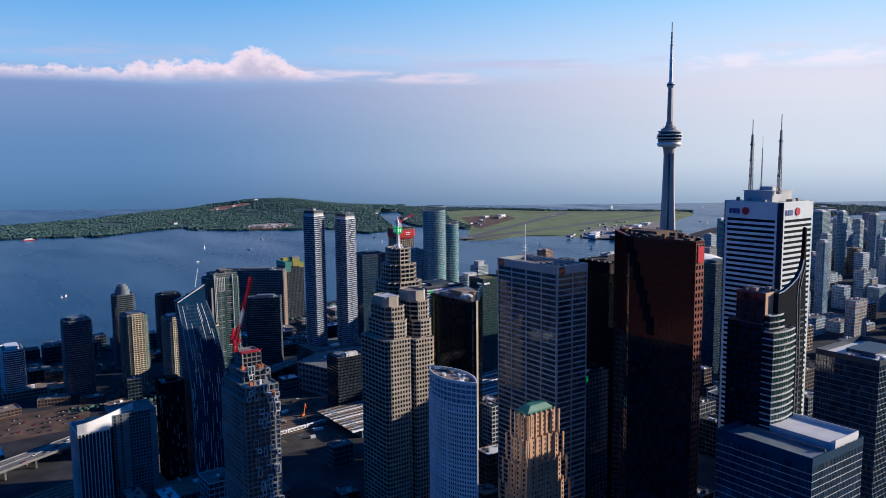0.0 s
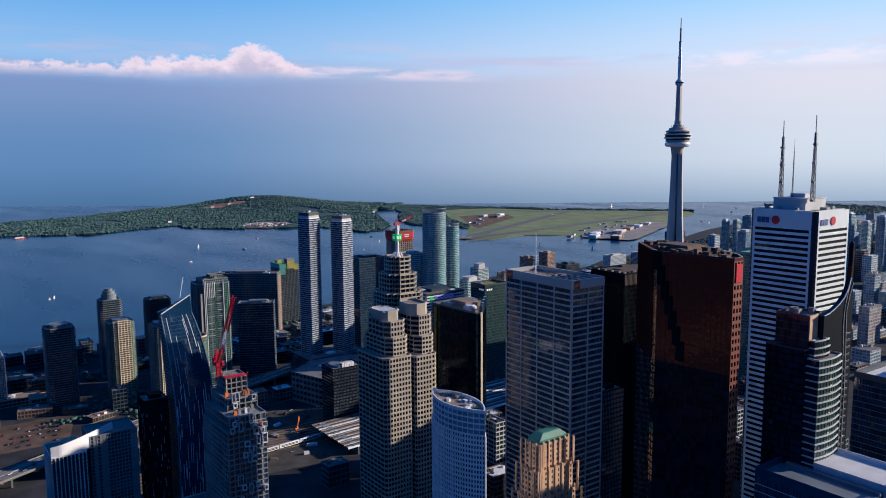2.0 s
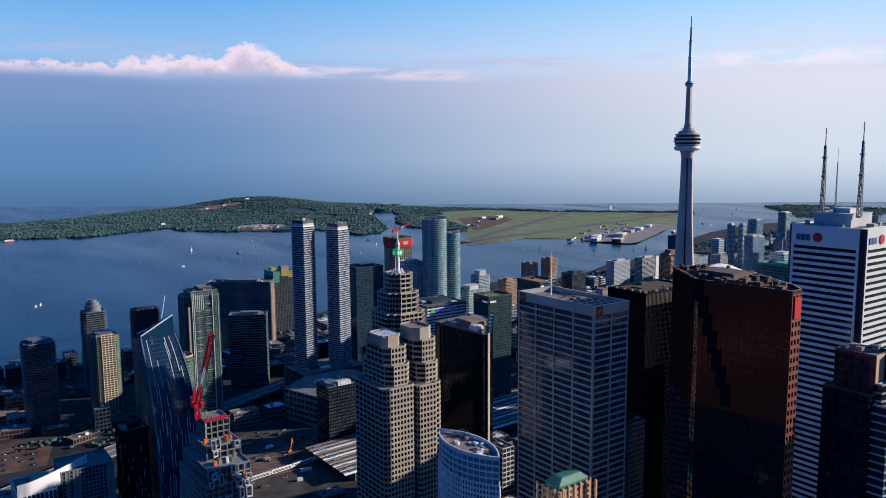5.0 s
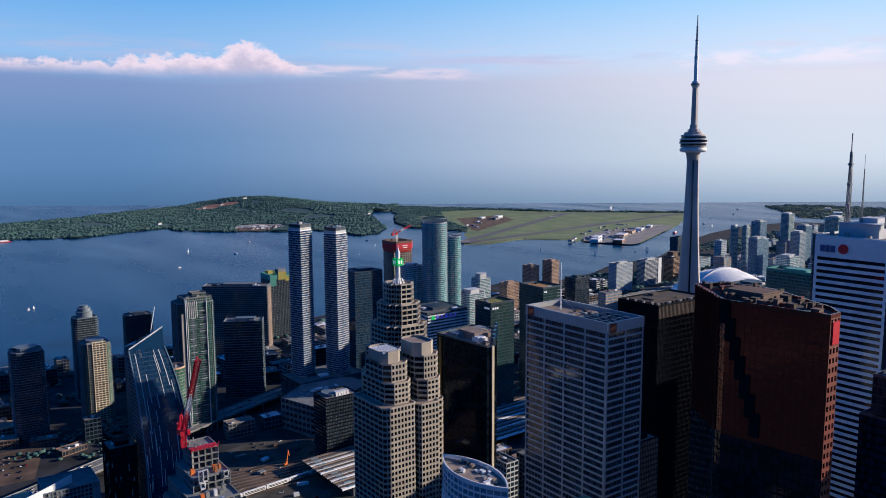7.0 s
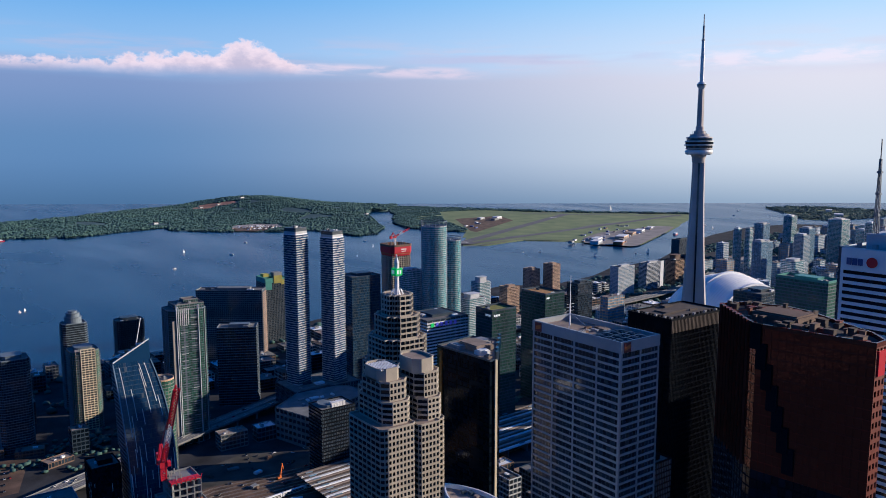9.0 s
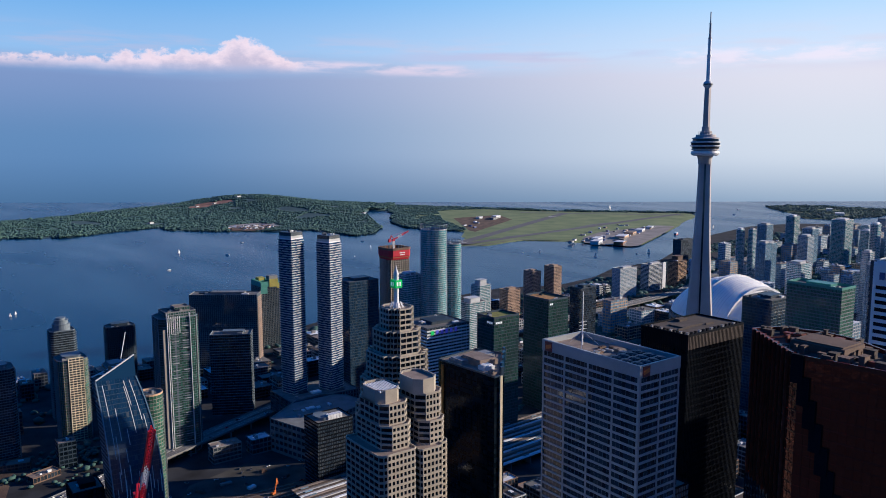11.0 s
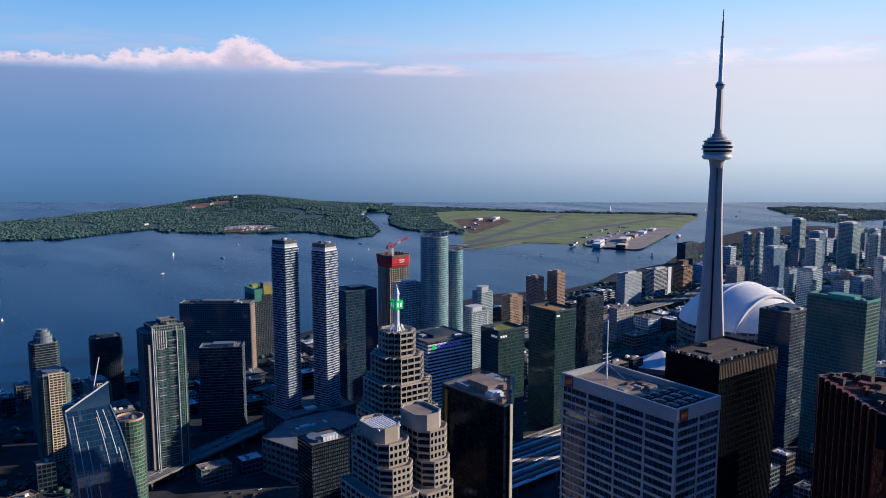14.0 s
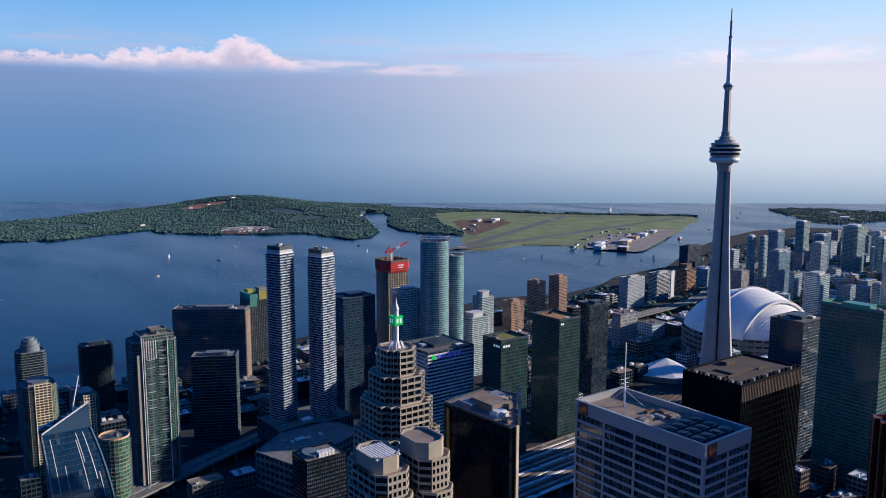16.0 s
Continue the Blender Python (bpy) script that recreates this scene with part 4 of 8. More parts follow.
def steel_bank_tower():
    x0, x1, y0, y1, z = 384, 415.5, 394, 462, 244
    t = thing("office_tower", (x0 + x1) / 2, (y0 + y1) / 2, "tall stainless-clad office tower with broad window bands", "building")
    w, d = x1 - x0, y1 - y0
    p = rect(w, d)
    floors(t, p, 0, z - 6.2, 4.11, ["steel", "g_dark", "steel"], s=1.15, bay=d / 24, pier=0.05, inset=0.5, set_in=0.45)
    for k in range(5):
        for x in (-w / 2, w / 2):
            g = Mesh()
            yy = -d / 2 + k * d / 4
            yy = min(max(yy, -d / 2 + 0.6), d / 2 - 0.6)
            g.box(x - 0.2, x + 0.2, yy - 0.55, yy + 0.55, 0, z - 6.2)
            part("column", g, ["steel"], t)
    for k in range(3):
        for y in (-d / 2, d / 2):
            g = Mesh()
            xx = min(max(-w / 2 + k * w / 2, -w / 2 + 0.6), w / 2 - 0.6)
            g.box(xx - 0.55, xx + 0.55, y - 0.2, y + 0.2, 0, z - 6.2)
            part("column", g, ["steel"], t)
    g = Mesh()
    q = offset(p, 0.3)
    i = offset(p, -1.0)
    for a in range(4):
        b = (a + 1) % 4
        g.face([(*q[a], z - 6.2), (*q[b], z - 6.2), (*q[b], z), (*q[a], z)])
        g.face([(*q[a], z), (*q[b], z), (*i[b], z), (*i[a], z)])
        g.face([(*i[b], z - 5), (*i[a], z - 5), (*i[a], z), (*i[b], z)])
    part("crown_wall", g, ["steel"], t, "plain steel crown band")
    g = Mesh()
    g.face([(x, y, z - 3) for x, y in i])
    part("roof", g, ["roof_tan"], t, "tan gravel roof deck")
    g = Mesh()
    g.box(-13, 13, -31, -9, z - 3, z - 2.4)
    part("cooling_deck", g, ["dark"], t, "blue-grey deck sunk in the roof")
    for k in range(4):
        for m2 in range(3):
            g = Mesh()
            g.box(-11.5 + k * 6, -7 + k * 6, -29.5 + m2 * 7, -24 + m2 * 7, z - 2.4, z - 0.9)
            g.prism(shifted(ellipse(1.7, 1.7, 12), -9.2 + k * 6, -26.7 + m2 * 7), z - 0.9, z - 0.5)
            part("cooling_unit", g, ["dark"], t)
    roof_plant(t, w * 0.8, 26, z - 3, 9, 12, ("plant", "roof_tan", "brown"), 1.6)
    g = Mesh()
    g.beam((1, 20, z - 3), (1, 20, z + 27), 0.35)
    g.beam((1, 20, z - 3), (1, 20, z + 10), 0.6)
    for ax, ay in ((-7, 13), (8, 14), (1, 29)):
        g.beam((ax, ay, z - 3), (1, 20, z + 5), 0.22)
    for k in range(3):
        g.beam((-2 - 0, 20, z + 6 + 2 * k), (4, 20, z + 6 + 2 * k), 0.18)
    part("flag_mast", g, ["white"], t, "thin white roof mast with stays")
    for face, at in (("e", (-w / 2 - 0.35, d / 2 - 5, z - 6.0)), ("n", (-w / 2 + 4.5, -d / 2 - 0.35, z - 6.0)), ):
        plate = panel(t, "sign", 5.4, 5.4, "maroon", at, face, "square maroon and orange sign", 0.3)
        g = Mesh()
        if face == "n":
            g.face([(-2.0, -0.34, 1.0), (2.2, -0.34, 2.2), (2.2, -0.34, 4.4), (-2.0, -0.34, 3.2)])
        else:
            g.face([(-0.34, 2.0, 1.0), (-0.34, -2.2, 2.2), (-0.34, -2.2, 4.4), (-0.34, 2.0, 3.2)])
        part("sign_mark", g, ["orange_sign"], plate, "slanted orange bar")
    return t


white_bank_tower()
red_granite_tower()
steel_bank_tower()


def needle_tower():
    """The great concrete communications tower: three-legged shaft, pod, upper cabin and mast."""
    t = thing("communications_tower", 1129, 881, "very tall concrete communications tower with round pod and mast", "tower")

    def section(z, leg, core, w):
        pts = []
        for k in range(3):
            a = radians(43 + 120 * k)
            for s, r in ((-1, leg), (1, leg)):
                pts.append((r * math.cos(a) - s * w / 2 * math.sin(a), r * math.sin(a) + s * w / 2 * math.cos(a), z))
            b = a + radians(60)
            pts.append((core * math.cos(b - 0.35), core * math.sin(b - 0.35), z))
            pts.append((core * math.cos(b + 0.35), core * math.sin(b + 0.35), z))
        ordered = []
        for k in range(3):
            q = pts[k * 4:k * 4 + 4]
            ordered += [q[0], q[1], q[2], q[3]]
        return ordered

    rings = []
    for k in range(23):
        f = k / 22
        z = 334 * f
        leg = 18 * (1 - f) ** 1.8 + 10 + 1.5 * (1 - f)
        rings.append(section(z, leg, 6.2 + 4.3 * (1 - f), 3.6 + 2.6 * (1 - f)))
    g = Mesh()
    g.loft(rings)
    part("shaft", g, ["tower_concrete"], t, "tapering three-legged concrete shaft")
    for k in range(3):
        a = radians(43 + 60 + 120 * k)
        g = Mesh()
        rr = []
        for q in range(12):
            f = q / 11
            r = 7.3 + 4.6 * (1 - f)
            c, s = math.cos(a), math.sin(a)
            rr.append([(r * c - u * s, r * s + u * c, 330 * f) for u in (-1.3, 1.3)] + [((r + 0.5) * c - u * s, (r + 0.5) * s + u * c, 330 * f) for u in (1.3, -1.3)])
        g.loft([list(reversed(x)) for x in rr])
        part("lift_glazing", g, ["g_dark"], t)

    def turned(name, profile, key, label="", n=40):
        g = Mesh()
        g.loft([[(r * math.cos(2 * math.pi * i / n), r * math.sin(2 * math.pi * i / n), z) for i in range(n)] for r, z in profile])
        part(name, g, [key], t, label, smooth=False)

    turned("pod_neck", [(9.6, 324), (10.4, 332), (12, 337)], "tower_concrete")
    turned("radome", [(12, 336.5), (17.5, 336.8), (20.6, 338.6), (21.4, 341.2), (20.6, 343.8), (17, 345)], "white", "white ring-shaped radome")
    turned("pod_deck", [(17, 345), (20.4, 345.6), (20.6, 347.4), (18, 347.6)], "tower_concrete")
    turned("pod_glazing", [(18, 347.4), (20.0, 347.6), (20.4, 350.2), (18.4, 350.6)], "g_dark", "dark band of lookout windows")
    turned("pod_deck", [(18, 350.4), (22.4, 351.2), (22.6, 353), (18, 353.2)], "white")
    turned("pod_glazing", [(19, 353), (21.2, 353.2), (21.6, 356.2), (19, 356.4)], "g_black")
    turned("pod_deck", [(19, 356.2), (22.0, 357), (22.0, 358.6), (18, 359)], "white")
    turned("pod_glazing", [(17, 358.8), (19.6, 359), (19.4, 361.8), (17, 362)], "g_dark")
    turned("pod_roof", [(17, 361.8), (20.4, 362.6), (20.0, 364.2), (15, 365.4), (14.5, 369), (9.5, 369.4)], "tower_concrete")
    g = Mesh()
    for k in range(16):
        a = 2 * math.pi * k / 16
        c, s = math.cos(a), math.sin(a)
        g.beam((10.4 * c, 10.4 * s, 368.6), (10.4 * c, 10.4 * s, 371 + 3 * (k % 3 == 0)), 0.5)
    part("aerial_ring", g, ["plant"], t)
    turned("drum", [(8.5, 369), (8.5, 374), (6.5, 374.5), (6.2, 381), (5, 381.4)], "tower_concrete")
    turned("upper_shaft", [(5.3, 381), (4.8, 420), (4.4, 441)], "tower_concrete", "six-sided upper shaft", 6)
    turned("sky_cabin", [(3.8, 439), (5.6, 441.5), (6.9, 444), (6.9, 446.5), (6.0, 448), (4.4, 450), (3, 451)], "white", "small round upper cabin", 28)
    turned("sky_cabin_glazing", [(6.95, 444.4), (7.0, 446)], "g_black", "", 28)
    for a, b, r in ((450, 487, 3.3), (487, 489, 3.7), (489, 513, 2.6), (513, 515, 2.9), (515, 535, 1.7), (535, 536, 2.0), (536, 553, 0.9)):
        turned("mast", [(r, a), (r * 0.93, b)], "white" if r > 1.9 and a < 513 else "tower_concrete", "", 10)
    turned("base_hall", [(30, 0), (30, 9), (24, 12)], "concrete")
    return t


needle_tower()


def twin_lobed_tower():
    """The tan granite tower with two stepped lobes."""
    t = thing("office_tower", 338, 537, "tan granite office tower with two stepped lobes and square windows", "building")
    o = dict(s=1.05, head=0.45, bay=2.75, pier=0.95, inset=0.45)
    mats = ["granite_tan", "g_black", "granite_tan"]
    L = lambda x0, x1, y0, y1, c: [(x0 + c, y0), (x1 - c, y0), (x1, y0 + c), (x1, y1 - c), (x1 - c, y1), (x0 + c, y1), (x0, y1 - c), (x0, y0 + c)]
    loc = lambda q: shifted(q, -338, -537)
    for lobe, (tiers, zc) in enumerate((
            ([(308.5, 334.5, 514, 556, 2.2, 0, 175), (315, 336, 519, 557, 5, 175, 189), (316, 336, 523, 554, 4.5, 189, 201)], (316, 333, 527, 550, 4.5, 201, 209.5)),
            ([(336, 353, 513, 560, 1.5, 0, 173), (352, 364, 522, 558, 3, 0, 170), (341, 360, 518, 556, 5, 173, 187), (341, 361, 522, 552, 5, 187, 203)], (340.5, 357.5, 523.5, 547, 4.5, 203, 212.5)))):
        for x0, x1, y0, y1, c, za, zb in tiers:
            q = loc(L(x0, x1, y0, y1, c))
            floors(t, q, za, zb, 3.9, mats, only=(0, 1, 2, 3, 4), **o)
            floors(t, q, za, zb, 3.9, mats, "side_storey", s=1.0, head=0.35, bay=5.5, pier=0.5, inset=0.45, only=(5, 6, 7))
            roof(t, q, zb, "roof_tan", "granite_tan", 0.9)
        x0, x1, y0, y1, c, za, zb = zc
        q = loc(L(x0, x1, y0, y1, c))
        g = Mesh()
        g.prism(q, za, zb - 1.2, cap=False)
        part("cap_wall", g, ["granite_tan"], t, "blank granite cap")
        roof(t, q, zb - 1.2, "roof_tan", "granite_tan", 1.2, 0.8)
        if lobe == 0:
            g = Mesh()
            for k in range(9):
                g.box(-20.5 + k * 1.6, -19.7 + k * 1.6, -9, 9, zb - 1.2, zb - 0.3)
            part("roof_louvre", g, ["white"], t, "grid of pale roof louvres")
    g = Mesh()
    g.box(-5, -1, -18, 18, 0, 172)
    part("link_wall", g, ["g_green"], t, "recessed glazed link")
    return t


twin_lobed_tower()


def spired_tower():
    """The stepped granite and glass tower with a white spire."""
    t = thing("office_tower", 378, 603, "stepped granite and dark glass tower with a white spire", "building")
    o = dict(s=1.25, head=0.0, bay=4.6, pier=0.5, inset=0.8)
    mats = ["granite_tan", "g_black", "granite_tan"]

    def cross(w, d, c):
        """A plan with two steps cut out of each corner."""
        q = [(w / 2 - 2 * c, d / 2), (w / 2 - 2 * c, d / 2 - c), (w / 2 - c, d / 2 - c), (w / 2 - c, d / 2 - 2 * c), (w / 2, d / 2 - 2 * c)]
        out = [(x, -y) for x, y in q] + [(x, y) for x, y in reversed(q)] + [(-x, y) for x, y in q] + [(-x, -y) for x, y in reversed(q)]
        return out

    tiers = [(50, 54, 5, 0, 170), (44, 47, 4.5, 170, 189), (37, 40, 4, 189, 208), (29, 32, 3.5, 208, 224), (21, 23, 2.8, 224, 239)]
    for w, d, c, a, b in tiers:
        q = cross(w, d, c)
        floors(t, q, a, b, 3.8, mats, **o)
        roof(t, q, b, "roof_tan", "granite_tan", 1.0)
    for k in range(12):
        a = 2 * math.pi * k / 12
        g = Mesh()
        g.beam((5 * math.cos(a), 5 * math.sin(a), 239), (3.2 * math.cos(a), 3.2 * math.sin(a), 243), 0.4)
        part("spire_strut", g, ["white"], t)
    g = Mesh()
    n = 10
    g.loft([[(r * math.cos(2 * math.pi * i / n), r * math.sin(2 * math.pi * i / n), z) for i in range(n)] for r, z in ((2.6, 239), (1.7, 243), (1.6, 252), (1.6, 262), (2.0, 262.6), (1.5, 264), (0.6, 266.5), (0.25, 269))])
    part("spire", g, ["white"], t, "white octagonal spire")
    for k in range(4):
        a = k * math.pi / 2
        c, s2 = round(math.cos(a)), round(math.sin(a))
        sq = lambda lo, hi, off, th, z0, z1: (lo if not c else c * off - th, hi if not c else c * off + th, lo if not s2 else s2 * off - th, hi if not s2 else s2 * off + th, z0, z1)
        g = Mesh()
        g.box(*sq(-2.7, 2.7, 3.0, 0.25, 253.3, 258.7), bottom=True)
        plate = part("sign", g, ["green_sign"], t, "square lit green sign")
        for lo in (-1.7, 0.5):
            g = Mesh()
            g.box(*sq(lo, lo + 1.2, 3.3, 0.06, 254.6, 257.4), bottom=True)
            part("sign_mark", g, ["ivory_sign"], plate, "plain white bar")
    return t


spired_tower()


def black_slab():
    """A black steel and glass slab with close-set mullions and a flat brown roof."""
    w, d, z = 63.0, 38.0, 228.0
    t = thing("office_tower", 538.5, 474, "black steel and glass office slab with a flat dark roof", "building")
    p = rect(w, d)
    floors(t, p, 0, z - 9, 3.95, ["black_steel", "g_black", "black_steel"], s=1.0, bay=1.6, pier=0.3, inset=0.3)
    g = Mesh()
    g.prism(p, z - 9, z, cap=False)
    part("plant_band", g, ["black_steel"], t, "blank black band below the roof")
    for k in range(40):
        x = -w / 2 + (k + 0.5) * w / 40
        g = Mesh()
        g.box(x - 0.1, x + 0.1, -d / 2 - 0.3, -d / 2, 0, z - 9)
        part("mullion", g, ["black_steel"], t)
        g = Mesh()
        g.box(x - 0.35, x + 0.35, -d / 2 - 0.3, -d / 2, z - 9, z - 0.4)
        part("louvre", g, ["roof_dark"], t)
    for k in range(24):
        g = Mesh()
        y = -d / 2 + (k + 0.5) * d / 24
        g.box(-w / 2 - 0.3, -w / 2, y - 0.1, y + 0.1, 0, z)
        part("mullion", g, ["black_steel"], t)
    roof(t, p, z, "roof_dark", "black_steel", 1.0, 0.8)
    for k in range(26):
        g = Mesh()
        if k < 14:
            x, y = -w / 2 + 3 + k * 4.3, -d / 2 + 2.6
        else:
            x, y = -w / 2 + 2.6, -d / 2 + 5 + (k - 14) * 2.6
        g.box(x - 0.7, x + 0.7, y - 0.6, y + 0.6, z, z + 1.5)
        g.box(x - 0.9, x + 0.9, y - 0.8, y + 0.8, z + 1.5, z + 1.8, bottom=True)
        part("roof_vent", g, ["black_steel" if k % 3 else "plant"], t)
    for x, y, a, b, h in ((-4, 3, 22, 12, 0.7), (12, -5, 9, 1.2, 0.9), (-16, -4, 12, 1.4, 0.8), (4, 13, 9, 5, 1.6)):
        g = Mesh()
        g.box(x - a / 2, x + a / 2, y - b / 2, y + b / 2, z, z + h)
        g.box(x - a / 2 + 0.3, x + a / 2 - 0.3, y - b / 2 + 0.3, y + b / 2 - 0.3, z + h, z + h + 0.2)
        part("roof_curb", g, ["roof_dark"], t)


black_slab()


def gold_edged_tower():
    ox, oy, z = 460, 605, 184
    t = thing("office_tower", ox, oy, "dark gold-tinted glass office tower with one lit edge", "building")
    p = shifted([(441, 570.5), (448, 570), (490, 616), (480, 641), (437, 634)], -ox, -oy)
    floors(t, p, 0, z, 3.8, ["g_black", "g_black", "black_steel"], s=0.7, bay=2.4, pier=0.08, inset=0.1)
    roof(t, p, z, "roof_tan", "dark", 1.4)
    g = Mesh()
    g.box(445.6 - ox, 447.8 - ox, 569.2 - oy, 570.6 - oy, 0, z + 1)
    part("edge_pier", g, ["cream"], t, "pale stone edge pier")
    for k in range(8):
        g = Mesh()
        x, y = 449 + k * 5 - ox, 572 + k * 5.4 - oy
        g.box(x - 1, x + 1.4, y - 1, y + 1.4, z, z + 7 + (k % 2))
        part("screen_post", g, ["g_blue"], t, "blue glass roof screen" if k == 0 else "")
    for x0, x1, y0, y1, h, key in ((450, 468, 598, 622, 4, "roof_tan"), (446, 456, 588, 596, 3, "white"), (468, 478, 612, 626, 3, "plant"), (443, 452, 612, 628, 2, "plant"), (446, 450, 578, 584, 1.6, "roof_tan")):
        g = Mesh()
        g.box(x0 - ox, x1 - ox, y0 - oy, y1 - oy, z, z + h)
        g.box(x0 - ox + 1, x1 - ox - 1, y0 - oy + 1, y1 - oy - 1, z + h, z + h + 1)
        part("roof_house", g, [key], t)
    g = Mesh()
    g.box(436.4 - ox, 437.6 - ox, 627 - oy, 630 - oy, 60, z - 2)
    part("lit_strip", g, ["gold"], t, "narrow gold strip")


gold_edged_tower()
# unseen block added behind the white tower to shade the twin lobes' lower storeys
plain_tower("office_tower", "unseen grey office tower added to shade the twin-lobed one", 600, 640, 355, 400, 206, 3.9, ["grey", "g_dark", "grey"], seed=22, s=1.2, bay=3, pier=0.4, per=3)
t = plain_tower("office_tower", "low black office block with a small lit sign", 455, 487, 436, 452, 140, 3.9, ["black_steel", "g_dark", "grey"], seed=23, s=0.9, bay=1.8, pier=0.25, inset=0.3)
panel(t, "sign", 5, 5, "green_sign", (-12, -8, 133), "n", "small square lit green sign")
t = plain_tower("office_tower", "grey office block with white bands and a slanted glass crown", 604, 668, 886, 944, 136, 4.0, ["white", "g_dark", "white"], "roof_grey", "dark", 24, 8, s=1.9, bay=4, pier=0.1, inset=0.3)
for k, (w0, key) in enumerate(((7, "green_sign"), (6, "blue_sign"), (6, "blue_sign"), (6, "blue_sign"), (6, "blue_sign"), (6, "blue_sign"))):
    panel(t, "sign_bar", w0 - 2, 5, key, (-24 + k * 7, -29, 128), "n", "lit blue and green sign bars" if k == 0 else "")
t = plain_tower("office_tower", "dark green glass office tower with a planted roof", 674, 714, 846, 878, 146, 4.1, ["dark", "g_green", "dark"], "roof_green", "dark", 25, 2, house=False, s=0.9, bay=1.6, pier=0.15, inset=0.2, up=2.5)
for k in range(3):
    panel(t, "sign_bar", 2.6, 2.4, "ivory_sign", (-16 + k * 3.6, -16, 139.5), "n", "small white sign bars" if k == 0 else "")
    panel(t, "sign_bar", 2.6, 2.4, "ivory_sign", (-20, -12 + k * 3.6, 139.5), "e")
t = plain_tower("office_tower", "dark green glass office tower with a rusty planted roof", 785, 821, 867, 915, 151, 4.1, ["dark", "g_green", "dark"], "roof_orange", "dark", 26, 2, house=False, s=0.9, bay=1.6, pier=0.15, inset=0.2, up=2.5)
for k in range(2):
    panel(t, "sign_disc", 2.2, 2.4, "ivory_sign", (-15 + k * 3, -24, 145.5), "n", "small white sign" if k == 0 else "")
plain_tower("office_tower", "slim dark glass tower with pale balcony lines", 917, 948, 933, 957, 143, 3.4, ["dark", "g_dark", "dark", "precast"], seed=27, s=0.3, bay=3, pier=0.1, inset=0.1)
plain_tower("office_tower", "green-tinted glass office slab with a teal roof rim", 954, 985, 574, 639, 190, 4.0, ["grey", "g_sage", "teal"], "roof_grey", "teal", 28, 5, s=1.0, bay=1.7, pier=0.12, inset=0.15, up=3)
plain_tower("office_tower", "dark glass tower with a ragged roof edge", 960, 1012, 660, 700, 163, 3.8, ["dark", "g_blue", "dark"], seed=29, plantn=12, s=0.8, bay=2, pier=0.12, inset=0.15)


def oval_tower():
    """A tower on a lens-shaped plan, pointed at both ends."""
    t = thing("hotel_tower", 293, 401, "pale precast lens-shaped tower with rows of windows", "building")
    half, wide, n = 27.0, 10.5, 16
    R = (half * half + wide * wide) / (2 * wide)
    a = math.asin(half / R)
    right = [(R * math.cos(q) - (R - wide), R * math.sin(q)) for q in [-a + 2 * a * k / n for k in range(n + 1)]]
    left = [(-x, -y) for x, y in right]
    p = right[:-1] + left[:-1]
    floors(t, p, 0, 162, 3.05, ["white", "g_blue", "white"], s=0.95, head=0.25, bay=1.75, pier=0.8, inset=0.4)
    floors(t, p, 162, 176, 3.5, ["white", "g_pale", "white"], "crown_storey", s=1.0, bay=3.4, pier=0.35, inset=0.35)
    for i in range(0, 2 * n, 2):
        x, y = p[i]
        k = 1 + 0.35 / math.hypot(x, y)
        g = Mesh()
        g.box(x * k - 0.35, x * k + 0.35, y * k - 0.35, y * k + 0.35, 0, 162)
        part("pier", g, ["white"], t)
    roof(t, p, 176, "roof_tan", "white", 2.2, 0.7)
    rr = random.Random(31)
    for _ in range(18):
        y = rr.uniform(-17, 17)
        x = rr.uniform(-1, 1) * max(0.5, wide * (1 - (y / half) ** 2) - 3)
        w, d, h = rr.uniform(0.8, 3), rr.uniform(0.8, 3.5), rr.uniform(0.6, 1.8)
        g = Mesh()
        g.box(x - w / 2, x + w / 2, y - d / 2, y + d / 2, 176, 176 + h)
        g.box(x - w / 2 - 0.1, x + w / 2 + 0.1, y - d / 2 - 0.1, y + d / 2 + 0.1, 176 + h, 176.15 + h, bottom=True)
        part("roof_unit", g, [rr.choice(("white", "plant", "roof_tan", "dark"))], t)


oval_tower()


def stepped_limestone_tower():
    t = thing("office_tower", 357, 388, "buff limestone setback tower with a green copper roof", "building")
    o = dict(s=1.1, head=0.5, bay=2.9, pier=1.5, inset=0.55)
    mats = ["limestone", "g_dark", "limestone"]
    for w, d, c, a, b in ((42, 22, 2, 0, 88), (38, 19, 2, 88, 106), (34, 16, 1.5, 106, 124), (29, 13, 1.5, 124, 141)):
        q = chamfer(w, d, c)
        floors(t, q, a, b, 3.7, mats, **o)
        roof(t, q, b, "roof_tan", "limestone", 1.3)
        for k in range(5):
            for sx, sy in ((-1, 0), (0, -1), (1, 0), (0, 1)):
                g = Mesh()
                u = (-0.5 + (k + 0.5) / 5) * (w - 5)
                x, y = (sx * w / 2, u) if sx else (u, sy * d / 2)
                g.box(x - 0.6, x + 0.6, y - 0.6, y + 0.6, max(a, b - 24), b + 2.6)
                part("buttress", g, ["limestone"], t)
    g = Mesh()
    g.loft([[(x * k, y * k, z) for x, y in chamfer(27, 11.5, 1.5)] for k, z in ((1, 141), (0.98, 144.5), (0.62, 148), (0.5, 148.4))])
    part("copper_roof", g, ["copper"], t, "green copper hipped roof")


stepped_limestone_tower()


